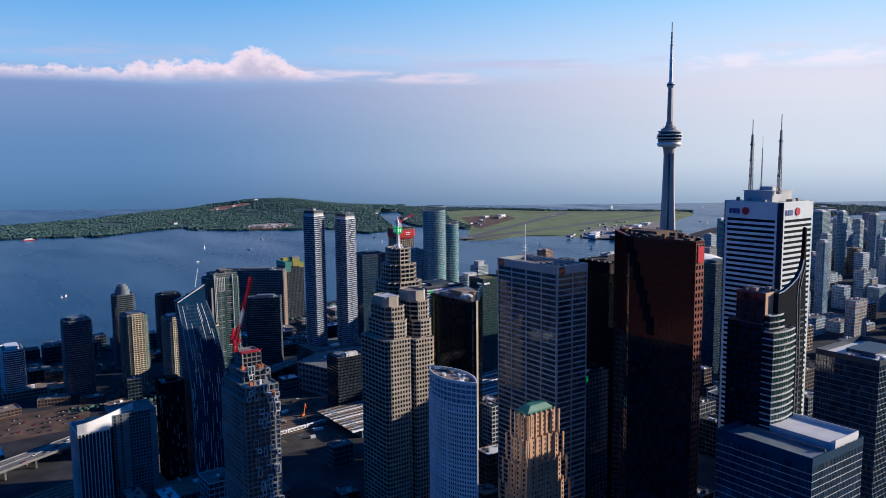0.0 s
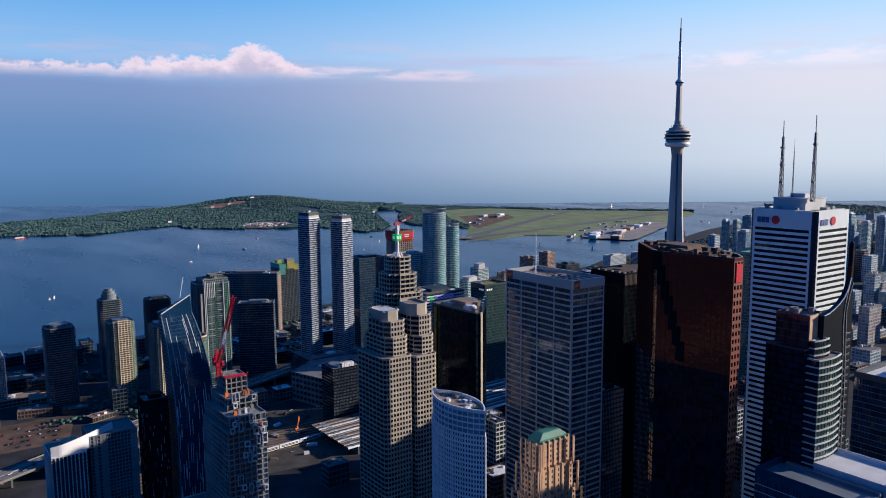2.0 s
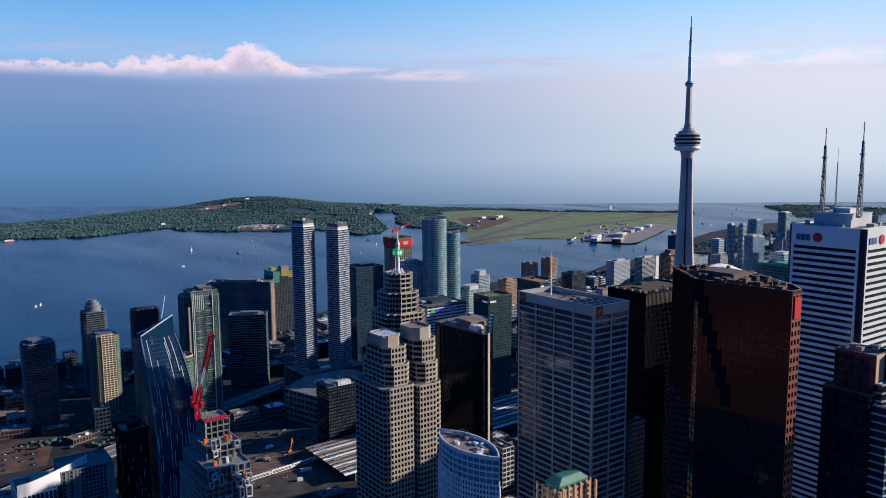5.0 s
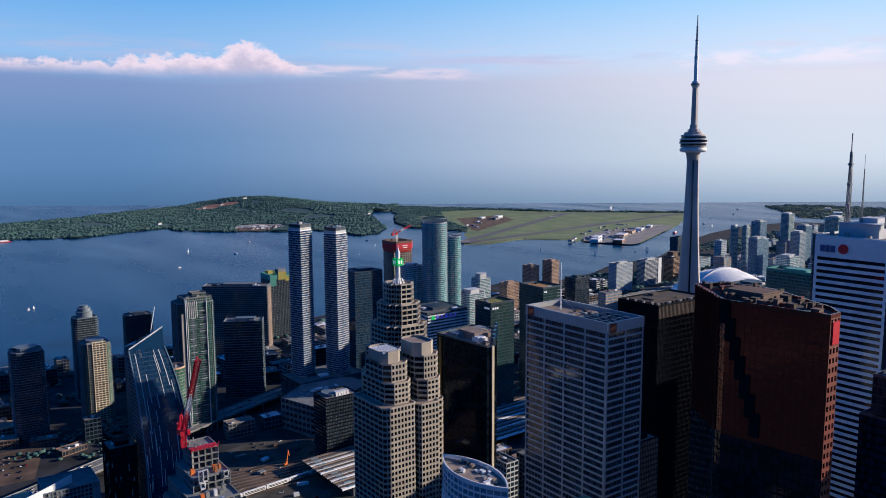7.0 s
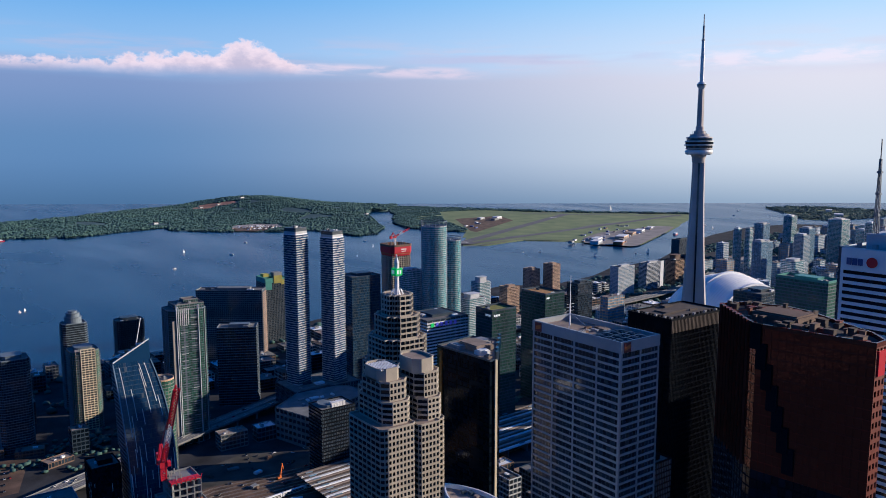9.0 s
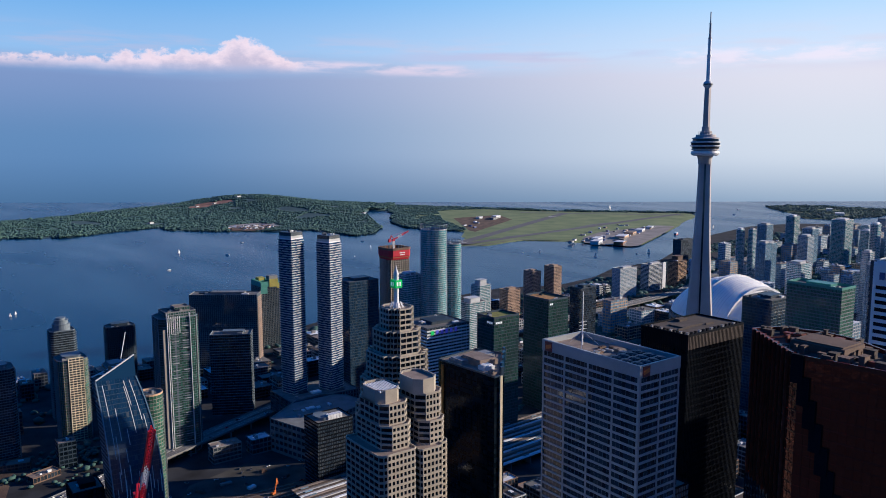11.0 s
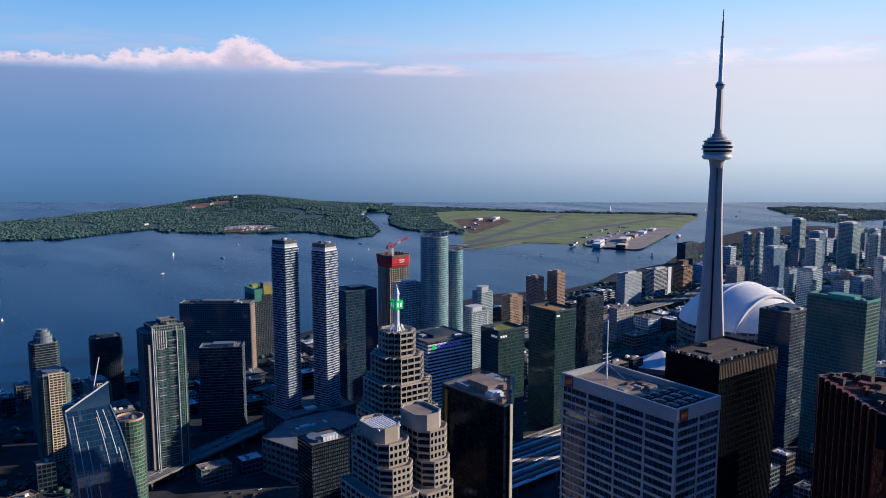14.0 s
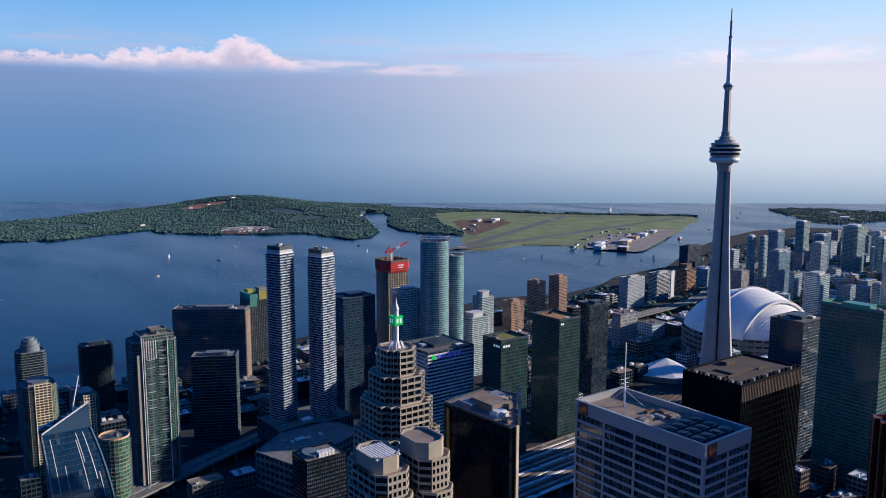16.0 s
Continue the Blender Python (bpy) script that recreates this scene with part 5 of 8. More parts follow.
def leaning_glass_tower():
    """The tall glass tower whose sunward front bends back towards its slanted, rimmed top."""
    ox, oy = 218, 709
    t = thing("residential_tower", ox, oy, "tall curved blue glass tower with white vertical slits", "building")
    n, z, yb = 57, 190.5, 13.5
    h = z / n
    front = lambda f: -14.5 + 16.8 * max(0.0, (f - 0.42) / 0.58) ** 1.9
    bend = lambda f: max(0.0, (f - 0.42) / 0.58) ** 1.9
    left, right = lambda f: -12.0 - 4.6 * bend(f), lambda f: 21.0 - 11.0 * max(0.0, (f - 0.58) / 0.42) ** 2.2
    for i in range(n):
        x0, x1 = left(i / n), right(i / n)
        ya, yc = front(i / n), front((i + 1) / n)
        p = [(x0, ya), (x1, ya), (x1, yb), (x0, yb)]
        data = storey(p, h, s=0.3, bay=1.7, pier=0.06, inset=0.06, only=(0,)).data("storey", [M["dark"], M["g_sky"], M["dark"]])
        for v in data.vertices:
            if v.co.y < ya + 2:
                v.co.y += (yc - ya) * v.co.z / h
        part("storey", data, None, t, at=(0, 0, i * h))
        g = storey(p, h, s=1.1, bay=2.2, pier=0.7, inset=0.2, only=(1, 2, 3)).data("side_storey", [M["grey"], M["g_dark"], M["dark"]])
        part("side_storey", g, None, t, at=(0, 0, i * h))
    yt, x0, x1 = front(1.0), left(1.0), right(1.0)
    za, zb = z + 0.5, z + 14.5
    g = Mesh()
    g.face([(x0, yt, z), (x1, yt, z), (x1, yt + 2.2, zb), (x0, yt + 0.2, za)], 0)
    g.face([(x0, yt + 0.2, za), (x1, yt + 2.2, zb), (x1, yb, zb - 5), (x0, yb, za)], 1)
    g.face([(x1, yt, z), (x1, yb, z), (x1, yb, zb - 5), (x1, yt + 2.2, zb)], 0)
    g.face([(x1, yb, z), (x0, yb, z), (x0, yb, za), (x1, yb, zb - 5)], 0)
    part("slanted_top", g, ["g_sky", "roof_dark"], t, "slanted glass-edged top")
    for a, b in (((x0, yt, za), (x1, yt + 2.2, zb)), ((x0, yb, za), (x1, yb, zb - 5)), ((x1, yt + 2.2, zb), (x1, yb, zb - 5))):
        g = Mesh()
        g.beam((a[0], a[1], a[2] + 0.4), (b[0], b[1], b[2] + 0.4), 0.9)
        part("roof_rim", g, ["white"], t)
    for k in range(6):
        g = Mesh()
        q = (k + 0.6) / 7
        zz = za + (zb - za) * q
        g.beam((x0 + (x1 - x0) * q, yt + 2, zz + 0.6), (x0 + (x1 - x0) * (q - 0.06), yb - 1.5, zz - 1.2), 0.9)
        part("roof_strut", g, ["white" if k % 2 else "roof_tan"], t)
    g = Mesh()
    g.box(-6, 4, 6, 11, z, za + 7)
    part("roof_house", g, ["rust"], t, "rusty roof housing")
    rnd = random.Random(8)

    def slit(u, f0, f1, w=0.17):
        g = Mesh()
        rows = []
        for q in range(7):
            f = f0 + (f1 - f0) * q / 6
            x, y = left(f) + (right(f) - left(f)) * u, front(f)
            rows.append([(x - w, y - 0.2, f * z), (x + w, y - 0.2, f * z), (x + w, y + 0.1, f * z), (x - w, y + 0.1, f * z)])
        g.loft(rows)
        part("white_slit", g, ["white"], t)

    for u, f0, f1 in ((0.14, 0.72, 0.985), (0.2, 0.66, 0.8), (0.3, 0.78, 0.9), (0.36, 0.7, 0.75), (0.38, 0.62, 0.69), (0.45, 0.76, 0.82), (0.62, 0.80, 0.97), (0.66, 0.9, 0.99), (0.8, 0.84, 0.99), (0.86, 0.78, 0.86), (0.55, 0.6, 0.66), (0.27, 0.58, 0.64)):
        slit(u, f0, f1, 0.2)
    for k in range(84):
        f0 = rnd.random() * 0.6
        slit((k % 14 + rnd.uniform(0.3, 0.7)) / 14, f0, f0 + rnd.uniform(0.03, 0.1))
    for side in (left, right):
        g = Mesh()
        rows = []
        for q in range(24):
            f = q / 23
            x, y = side(f), front(f)
            rows.append([(x - 0.4, y - 0.6, f * z), (x + 0.4, y - 0.6, f * z), (x + 0.4, y + 0.5, f * z), (x - 0.4, y + 0.5, f * z)])
        g.loft(rows)
        part("edge_fin", g, ["g_pale"], t, "pale metal edge fin" if side is left else "")
    g = Mesh()
    g.beam((2, 8, z + 4), (2, 8, z + 12), 0.9)
    g.beam((2, 8, z + 12), (7, 12, z + 30), 0.5)
    part("roof_crane", g, ["white"], t)


leaning_glass_tower()


def condo(name, label, x0, x1, y0, y1, z, mats, fh=3.0, seed=1, group="", top="roof_grey", crown=0, front="", **o):
    """An apartment tower with a balcony slab at each storey."""
    w, d = x1 - x0, y1 - y0
    t = thing(name, (x0 + x1) / 2, (y0 + y1) / 2, label, "building", group)
    c = min(w, d) * 0.14
    p = chamfer(w - 2, d - 2, c)
    base = dict(s=0.25, bay=2.6, pier=0.2, inset=0.2, slab=1.3, slab_t=0.3, rail=0.55)
    base.update(o)
    base.setdefault("per", 2)
    floors(t, p, 0, z, fh, mats, **base)
    if front:
        q = [(-w * 0.18, -d / 2 - 1.2), (w * 0.3, -d / 2 - 1.2), (w * 0.3, -d / 2 + 1.4), (-w * 0.18, -d / 2 + 1.4)]
        floors(t, q, 0, z + 3, fh, [front, "g_dark", front], "front_bay", s=0.9, bay=w * 0.12, pier=0.6, inset=0.4)
        roof(t, q, z + 3, "roof_tan", front, 0.5, 0.3)
    roof(t, p, z, top, mats[0])
    g = Mesh()
    g.prism(chamfer(w * 0.55, d * 0.55, c * 0.6), z, z + 4 + crown)
    g.prism(chamfer(w * 0.6, d * 0.6, c * 0.6), z + 4 + crown, z + 4.5 + crown, bottom=True)
    part("roof_house", g, [mats[0]], t)
    roof_plant(t, w * 0.8, d * 0.8, z, seed, 4)
    return t




def white_piered_condo():
    t = thing("residential_tower", 354, 1031, "tall apartment tower with white piers and green glass", "building")
    t.scale = (1.06, 1.06, 0.935)
    p = chamfer(42, 34, 6)
    floors(t, p, 0, 172, 3.0, ["grey", "g_green", "dark", "grey"], s=0.3, bay=2.4, pier=0.14, inset=0.25, slab=0.5, slab_t=0.3, only=(2, 3, 4, 5, 6, 7))
    floors(t, p, 0, 172, 3.0, ["grey", "g_sage", "dark", "grey"], "front_storey", s=0.3, bay=2.2, pier=0.2, inset=0.3, infill=0.06, seed=6, only=(0, 1))
    roof(t, p, 172, "roof_tan", "grey")
    # balconies on the sunny front, in two stacks
    rr = random.Random(12)
    for xa, xb in ((-9.2, -2.2), (1.8, 8.6)):
        for i in range(57):
            if rr.random() < 0.3:
                continue
            g = Mesh()
            z = 3.0 * i
            g.box(xa, xb, -18.6, -17, z, z + 0.28, bottom=True)
            g.box(xa, xb, -18.6, -18.45, z + 0.28, z + 0.75)
            part("balcony", g, ["grey" if i % 3 else "precast"], t)
    for w, d, dx, dy, a, b in ((32, 26, 3, 1, 172, 178), (16, 15, 7, 3, 178, 182)):
        floors(t, shifted(rect(w, d), dx, dy), a, b, 3.5, ["concrete", "g_green", "grey"], "crown_storey", s=0.8, bay=2.6, pier=0.5, inset=0.3)
        roof(t, shifted(rect(w, d), dx, dy), b, "roof_tan", "concrete")
    for x, w, top, key in ((-13.6, 0.55, 179, "white"), (-11.6, 0.4, 177, "white"), (10.2, 0.6, 178, "white"), (-16.6, 3.0, 160, "granite_tan"), (18, 0.5, 172, "precast")):
        g = Mesh()
        ya = -18.8 if abs(x) < 15 else -15.6 if x > 0 else -17.6
        g.box(x - w / 2, x + w / 2, ya, ya + 2.6, 0, top)
        part("pier", g, [key], t)
    for k in range(5):
        g = Mesh()
        g.box(-9.6 + k * 2.2, -9.1 + k * 2.2, -18.2, -17.2, 154, 175)
        part("crown_fin", g, ["white"], t)
    for ya in (-11, -5, 1, 7):
        g = Mesh()
        g.box(-21.7, -20.8, ya - 0.4, ya + 0.4, 0, 172)
        part("pier", g, ["grey"], t)
    roof_plant(t, 24, 18, 178, 41, 7)


white_piered_condo()
condo("residential_tower", "apartment tower with cream balconies and a white roof crown", 247, 282, 1134, 1171, 99, ["grey", "g_sage", "limestone", "grey"], seed=42, front="cream")
condo("residential_tower", "slim apartment tower with cream balconies", 280, 303, 1035, 1070, 108, ["grey", "g_sage", "limestone", "grey"], seed=43, front="cream")
t = condo("residential_tower", "far grey apartment tower with a drum-shaped top", 255, 287, 1225, 1252, 116, ["grey", "g_dark", "dark", "grey"], seed=44)
for r, a, b in ((10.5, 116, 124), (8.5, 124, 129), (5.5, 129, 132)):
    g = Mesh()
    g.prism(ellipse(r, r, 22), a, b)
    g.prism(ellipse(r + 0.5, r + 0.5, 22), b, b + 0.6, bottom=True)
    part("roof_drum", g, ["grey"], t)
condo("residential_tower", "dark grey apartment tower by the water", 336, 376, 1283, 1310, 99, ["dark", "g_dark", "grey", "dark"], seed=45)
condo("residential_tower", "dark apartment block with horizontal balconies", 164, 200, 1100, 1136, 109, ["grey", "g_dark", "grey", "grey"], seed=46)
t = plain_tower("hotel_tower", "long dark hotel slab with a sunlit end by the harbour", 478, 586, 1333, 1363, 117, 3.2, ["concrete", "g_dark", "concrete"], seed=47, turn=-36, per=2, s=1.1, bay=3.2, pier=0.5, inset=0.3)
g = Mesh()
g.box(54.05, 54.5, -14.5, 14.5, 0, 117, bottom=True)
part("end_wall", g, ["dark"], t, "sunlit buff end wall with balconies")
for k in range(35):
    g = Mesh()
    g.box(54.5, 55.6, -13, 13, 3 + k * 3.2, 4.1 + k * 3.2, bottom=True)
    part("balcony", g, ["tan_brick"], t)
plain_tower("office_tower", "dark gridded office block", 428, 480, 1108, 1135, 108, 3.6, ["grey", "g_black", "dark"], seed=48, turn=-29, s=1.1, bay=2.4, pier=0.5, inset=0.3)
t = plain_tower("residential_tower", "apartment tower under construction with yellow and teal netting", 620, 660, 1412, 1455, 108, 3.2, ["dark", "g_dark", "concrete"], "roof_green", "teal", seed=49, up=9, per=2, s=1.0, bay=3, pier=0.4, inset=0.4)
for x0, x1, y0, y1, z0, z1, key in ((-4, 12, -22.4, -21.6, 107, 121, "yellow"), (10, 20.6, -22.6, -12, 104, 113, "yellow"), (-20, -8, -22.2, -21.6, 96, 112, "teal"), (2, 18, -8, 6, 117, 124, "concrete"), (-16, -4, -4, 10, 117, 122, "yellow")):
    g = Mesh()
    g.box(x0, x1, y0, y1, z0, z1, bottom=True)
    for q in range(int((z1 - z0) / 3)):
        g.box(x0 - 0.1, x1 + 0.1, y0 - 0.1, y1 + 0.1, z0 + 3 * q, z0 + 3 * q + 0.3, bottom=True)
    part("netting", g, [key], t)


def banded_tower(x0, y0, z, label, seed):
    """A white-banded apartment tower whose balcony fronts shift from storey to storey."""
    w, d, fh = 24.5, 24.5, 3.05
    t = thing("residential_tower", x0, y0, label, "building", "twin white towers", turn=18)
    n = int((z - 8) / fh)
    p = chamfer(w - 2, d - 2, 0.8)
    o = offset(p, 1.0)
    inner = offset(p, 0.75)
    kinds = []
    for k in range(9):
        rr = random.Random(seed + k)
        g = storey(p, fh, s=0.3, bay=3.2, pier=0.0, inset=0.15, slab=1.0, slab_t=0.36)
        for i in range(8):
            (ax, ay), (bx, by) = o[i], o[(i + 1) % 8]
            (cx, cy), (dx, dy) = inner[i], inner[(i + 1) % 8]
            ln = math.hypot(bx - ax, by - ay)
            u = rr.uniform(-4, 2)
            while u < ln:
                v = u + rr.uniform(5, 11)
                a, b = max(u, 0) / ln, min(v, ln) / ln
                if b > a:
                    q = [(ax + (bx - ax) * f, ay + (by - ay) * f) for f in (a, b)] + [(cx + (dx - cx) * f, cy + (dy - cy) * f) for f in (b, a)]
                    g.prism(q, 0.02, 1.35, 2)
                u = v + rr.uniform(2.0, 6.0)
        kinds.append(g.data("storey", [M["grey"], M["g_cobalt"], M["precast"], M["precast"]]))
    rnd = random.Random(seed)
    for i in range(n):
        part("storey", kinds[rnd.randrange(9)], None, t, at=(0, 0, 8 + i * fh))
    floors(t, p, 0, 8, 4, ["concrete", "g_dark", "concrete"], "podium_storey", s=0.8, bay=4, pier=0.6)
    top = 8 + n * fh
    roof(t, p, top, "roof_grey", "white", 1.2)
    g = Mesh()
    g.prism(chamfer(w - 3, d - 3, 1), top, top + 4.5, cap=False)
    part("crown_wall", g, ["precast"], t, "pale blank wall below the crown")
    g = Mesh()
    g.prism(chamfer(w - 3.4, d - 3.4, 1), top + 4.5, top + 9.0)
    part("crown_screen", g, ["dark"], t, "dark louvred crown")
    for k in range(6):
        g = Mesh()
        g.prism(chamfer(w - 3.0, d - 3.0, 1), top + 4.5 + 0.7 * k + 0.3, top + 4.5 + 0.7 * k + 0.5, bottom=True)
        part("louvre", g, ["dark"], t)
    roof_plant(t, w * 0.6, d * 0.6, top + 9.0, seed, 6, hmax=2.4)


low = plain_tower("podium", "dark podium block under twin white towers", 482, 578, 1004, 1066, 38, 4.5, ["dark", "g_dark", "grey"], seed=50, s=1.2, bay=4, pier=0.5, house=False)
banded_tower(507, 1045, 238, "tall white-banded apartment tower with shifting balcony lines", 50)
banded_tower(553, 1032, 232, "tall white-banded apartment tower beside its twin", 60)
plain_tower("office_tower", "dark glass office block near the harbour", 612, 660, 1085, 1125, 163, 3.9, ["dark", "g_blue", "dark"], seed=51, s=0.7, bay=1.8, pier=0.1, inset=0.15)
plain_tower("residential_tower", "slim pale apartment slab behind a dark block", 668, 680, 1120, 1150, 150, 3.1, ["limestone", "g_dark", "limestone"], seed=52, s=1.1, bay=2.6, pier=0.6)
plain_tower("residential_tower", "green glass apartment tower with a grey top", 700, 732, 1078, 1108, 164, 3.3, ["white", "g_teal", "white"], seed=53, s=0.8, bay=2.4, pier=0.3)


def core_under_construction():
    t = thing("tower_under_construction", 742, 1170, "concrete tower under construction with red screens round its top", "building")
    floors(t, rect(34, 34), 0, 180, 3.2, ["granite_tan", "g_dark", "granite_tan"], s=0.5, bay=4.2, pier=0.9, inset=1.6)
    q = chamfer(40, 40, 5)
    g = Mesh()
    n = len(q)
    low, top = offset(q, -2.2), q
    g.loft([[(x, y, 177) for x, y in low], [(x, y, 183) for x, y in top], [(x, y, 192) for x, y in top]], cap=False)
    part("safety_screen", g, ["red"], t, "red wrap-around safety screen")
    for k, (w, h) in enumerate(((5, 1.6), (4, 1.2))):
        g = Mesh()
        g.box(2 - w, 2 + w, -20.35, -20.05, 187 - 3 * k, 187 - 3 * k + h, bottom=True)
        part("screen_mark", g, ["white"], t, "plain white bar" if k == 0 else "")
    g = Mesh()
    g.prism(offset(q, -0.6), 180, 190)
    part("formwork_deck", g, ["rust"], t)
    g = Mesh()
    o, i = offset(q, 0.5), offset(q, -1.5)
    for a in range(n):
        b = (a + 1) % n
        g.face([(*o[a], 192), (*o[b], 192), (*o[b], 195.2), (*o[a], 195.2)])
        g.face([(*i[b], 190), (*i[a], 190), (*i[a], 195.2), (*i[b], 195.2)])
        g.face([(*o[a], 195.2), (*o[b], 195.2), (*i[b], 195.2), (*i[a], 195.2)])
    part("screen_rim", g, ["brown"], t, "dark timber-backed upper rim")
    for k in range(22):
        g = Mesh()
        a = 2 * math.pi * k / 22
        g.beam((17 * math.cos(a), 17 * math.sin(a), 190), (17 * math.cos(a), 17 * math.sin(a), 196 + (k * 5 % 3)), 0.7)
        part("formwork_post", g, ["concrete" if k % 3 else "rust"], t)


core_under_construction()


def tower_crane(x, y, z, mast, jib, turn, lift, label, key="red"):
    """A luffing tower crane standing on a roof; its jib is red with white sections."""
    t = thing("tower_crane", x, y, label, "crane", z=z, turn=turn)
    part("mast", lattice((0, 0, 0), mast / 0.8, 2.2, 2.5, 1.0), ["white" if mast > 12 else key], t)
    g = Mesh()
    g.box(-2.5, 2, -1.6, 1.6, mast, mast + 2.6, bottom=True)
    g.box(-9, -2.5, -1.5, 1.5, mast, mast + 1.2, bottom=True)
    g.box(0.4, 2.4, 1.6, 3.0, mast + 0.6, mast + 2.8, bottom=True)
    part("cab", g, [key], t)
    g = Mesh()
    g.box(-9.5, -6.4, -1.7, 1.7, mast - 1.4, mast + 3.6, bottom=True)
    part("counterweight", g, [key], t)
    c, s = math.cos(radians(lift)), math.sin(radians(lift))
    n = max(6, int(jib / 2.6))
    P = lambda f, o, u: (1 + c * jib * f - s * u, o, mast + 2 + s * jib * f + c * u)
    for sec in range(4):
        f0, f1 = sec / 4, (sec + 1) / 4
        g = Mesh()
        for o, u in ((-1.1, 0), (1.1, 0), (0, 1.9)):
            g.beam(P(f0, o, u), P(f1, o, u), 0.5)
        for k in range(n):
            a, b = k / n, (k + 1) / n
            if not f0 <= a < f1:
                continue
            for o, u, o2, u2 in ((-1.1, 0, 1.1, 0), (1.1, 0, 0, 1.9), (-1.1, 0, 0, 1.9), (0, 1.9, 1.1, 0)):
                g.beam(P(a, o, u), P(b, o2, u2), 0.28)
        part("jib_section", g, [key if sec in (0, 2, 3) else "white"], t, "red and white lattice jib" if sec == 0 else "")
    g = Mesh()
    for o in (-1.1, 1.1):
        g.beam((-7, o, mast + 1), (-4, o * 0.3, mast + 9), 0.6)
        g.beam((1.5, o, mast + 2), (-4, o * 0.3, mast + 9), 0.6)
    g.beam((-4, 0, mast + 9), P(0.95, 0, 1), 0.16)
    g.beam((-4, 0, mast + 9), (-8, 0, mast + 3.6), 0.2)
    part("stay", g, [key], t)
    return t


tower_crane(742, 1172, 188, 16, 30, 0, 22, "red and white tower crane over an unfinished core")


def round_tower(name, label, cx, cy, r, z, mats, fh=3.05, group="", crown=0, n=30, seed=3, **o):
    t = thing(name, cx, cy, label, "building", group)
    p = ellipse(r, r, n)
    base = dict(s=0.3, bay=2.4, pier=0.12, inset=0.15, slab=0.8, slab_t=0.28, rail=0.3)
    base.update(o)
    floors(t, p, 0, z, fh, mats, per=2, **base)
    roof(t, p, z, "roof_grey", mats[0], 1.5)
    if crown:
        for k in range(18):
            a = 2 * math.pi * k / 18
            g = Mesh()
            g.beam((r * math.cos(a), r * math.sin(a), z), (r * math.cos(a), r * math.sin(a), z + crown), 0.7)
            part("crown_post", g, ["grey"], t)
        g = Mesh()
        g.loft([[(rr * math.cos(2 * math.pi * i / n), rr * math.sin(2 * math.pi * i / n), zz) for i in range(n)] for rr, zz in ((r, z + crown - 0.6), (r + 0.8, z + crown - 0.6), (r + 0.8, z + crown + 0.3), (r, z + crown + 0.3))], cap=False)
        part("crown_ring", g, ["grey"], t)
    roof_plant(t, r, r, z, seed, 4)
    return t


round_tower("residential_tower", "tall rounded teal glass tower with white slab edges", 738, 1058, 19, 232, ["precast", "g_aqua", "precast", "precast"], crown=8)
round_tower("residential_tower", "rounded teal glass tower, shorter than its neighbour", 800, 1096, 14, 203, ["precast", "g_aqua", "precast", "precast"], crown=6, seed=4)
round_tower("residential_tower", "round green glass apartment tower with a tan roof", 266, 822, 11.0, 141, ["limestone", "g_sage", "granite_tan", "concrete"], seed=5, n=24)


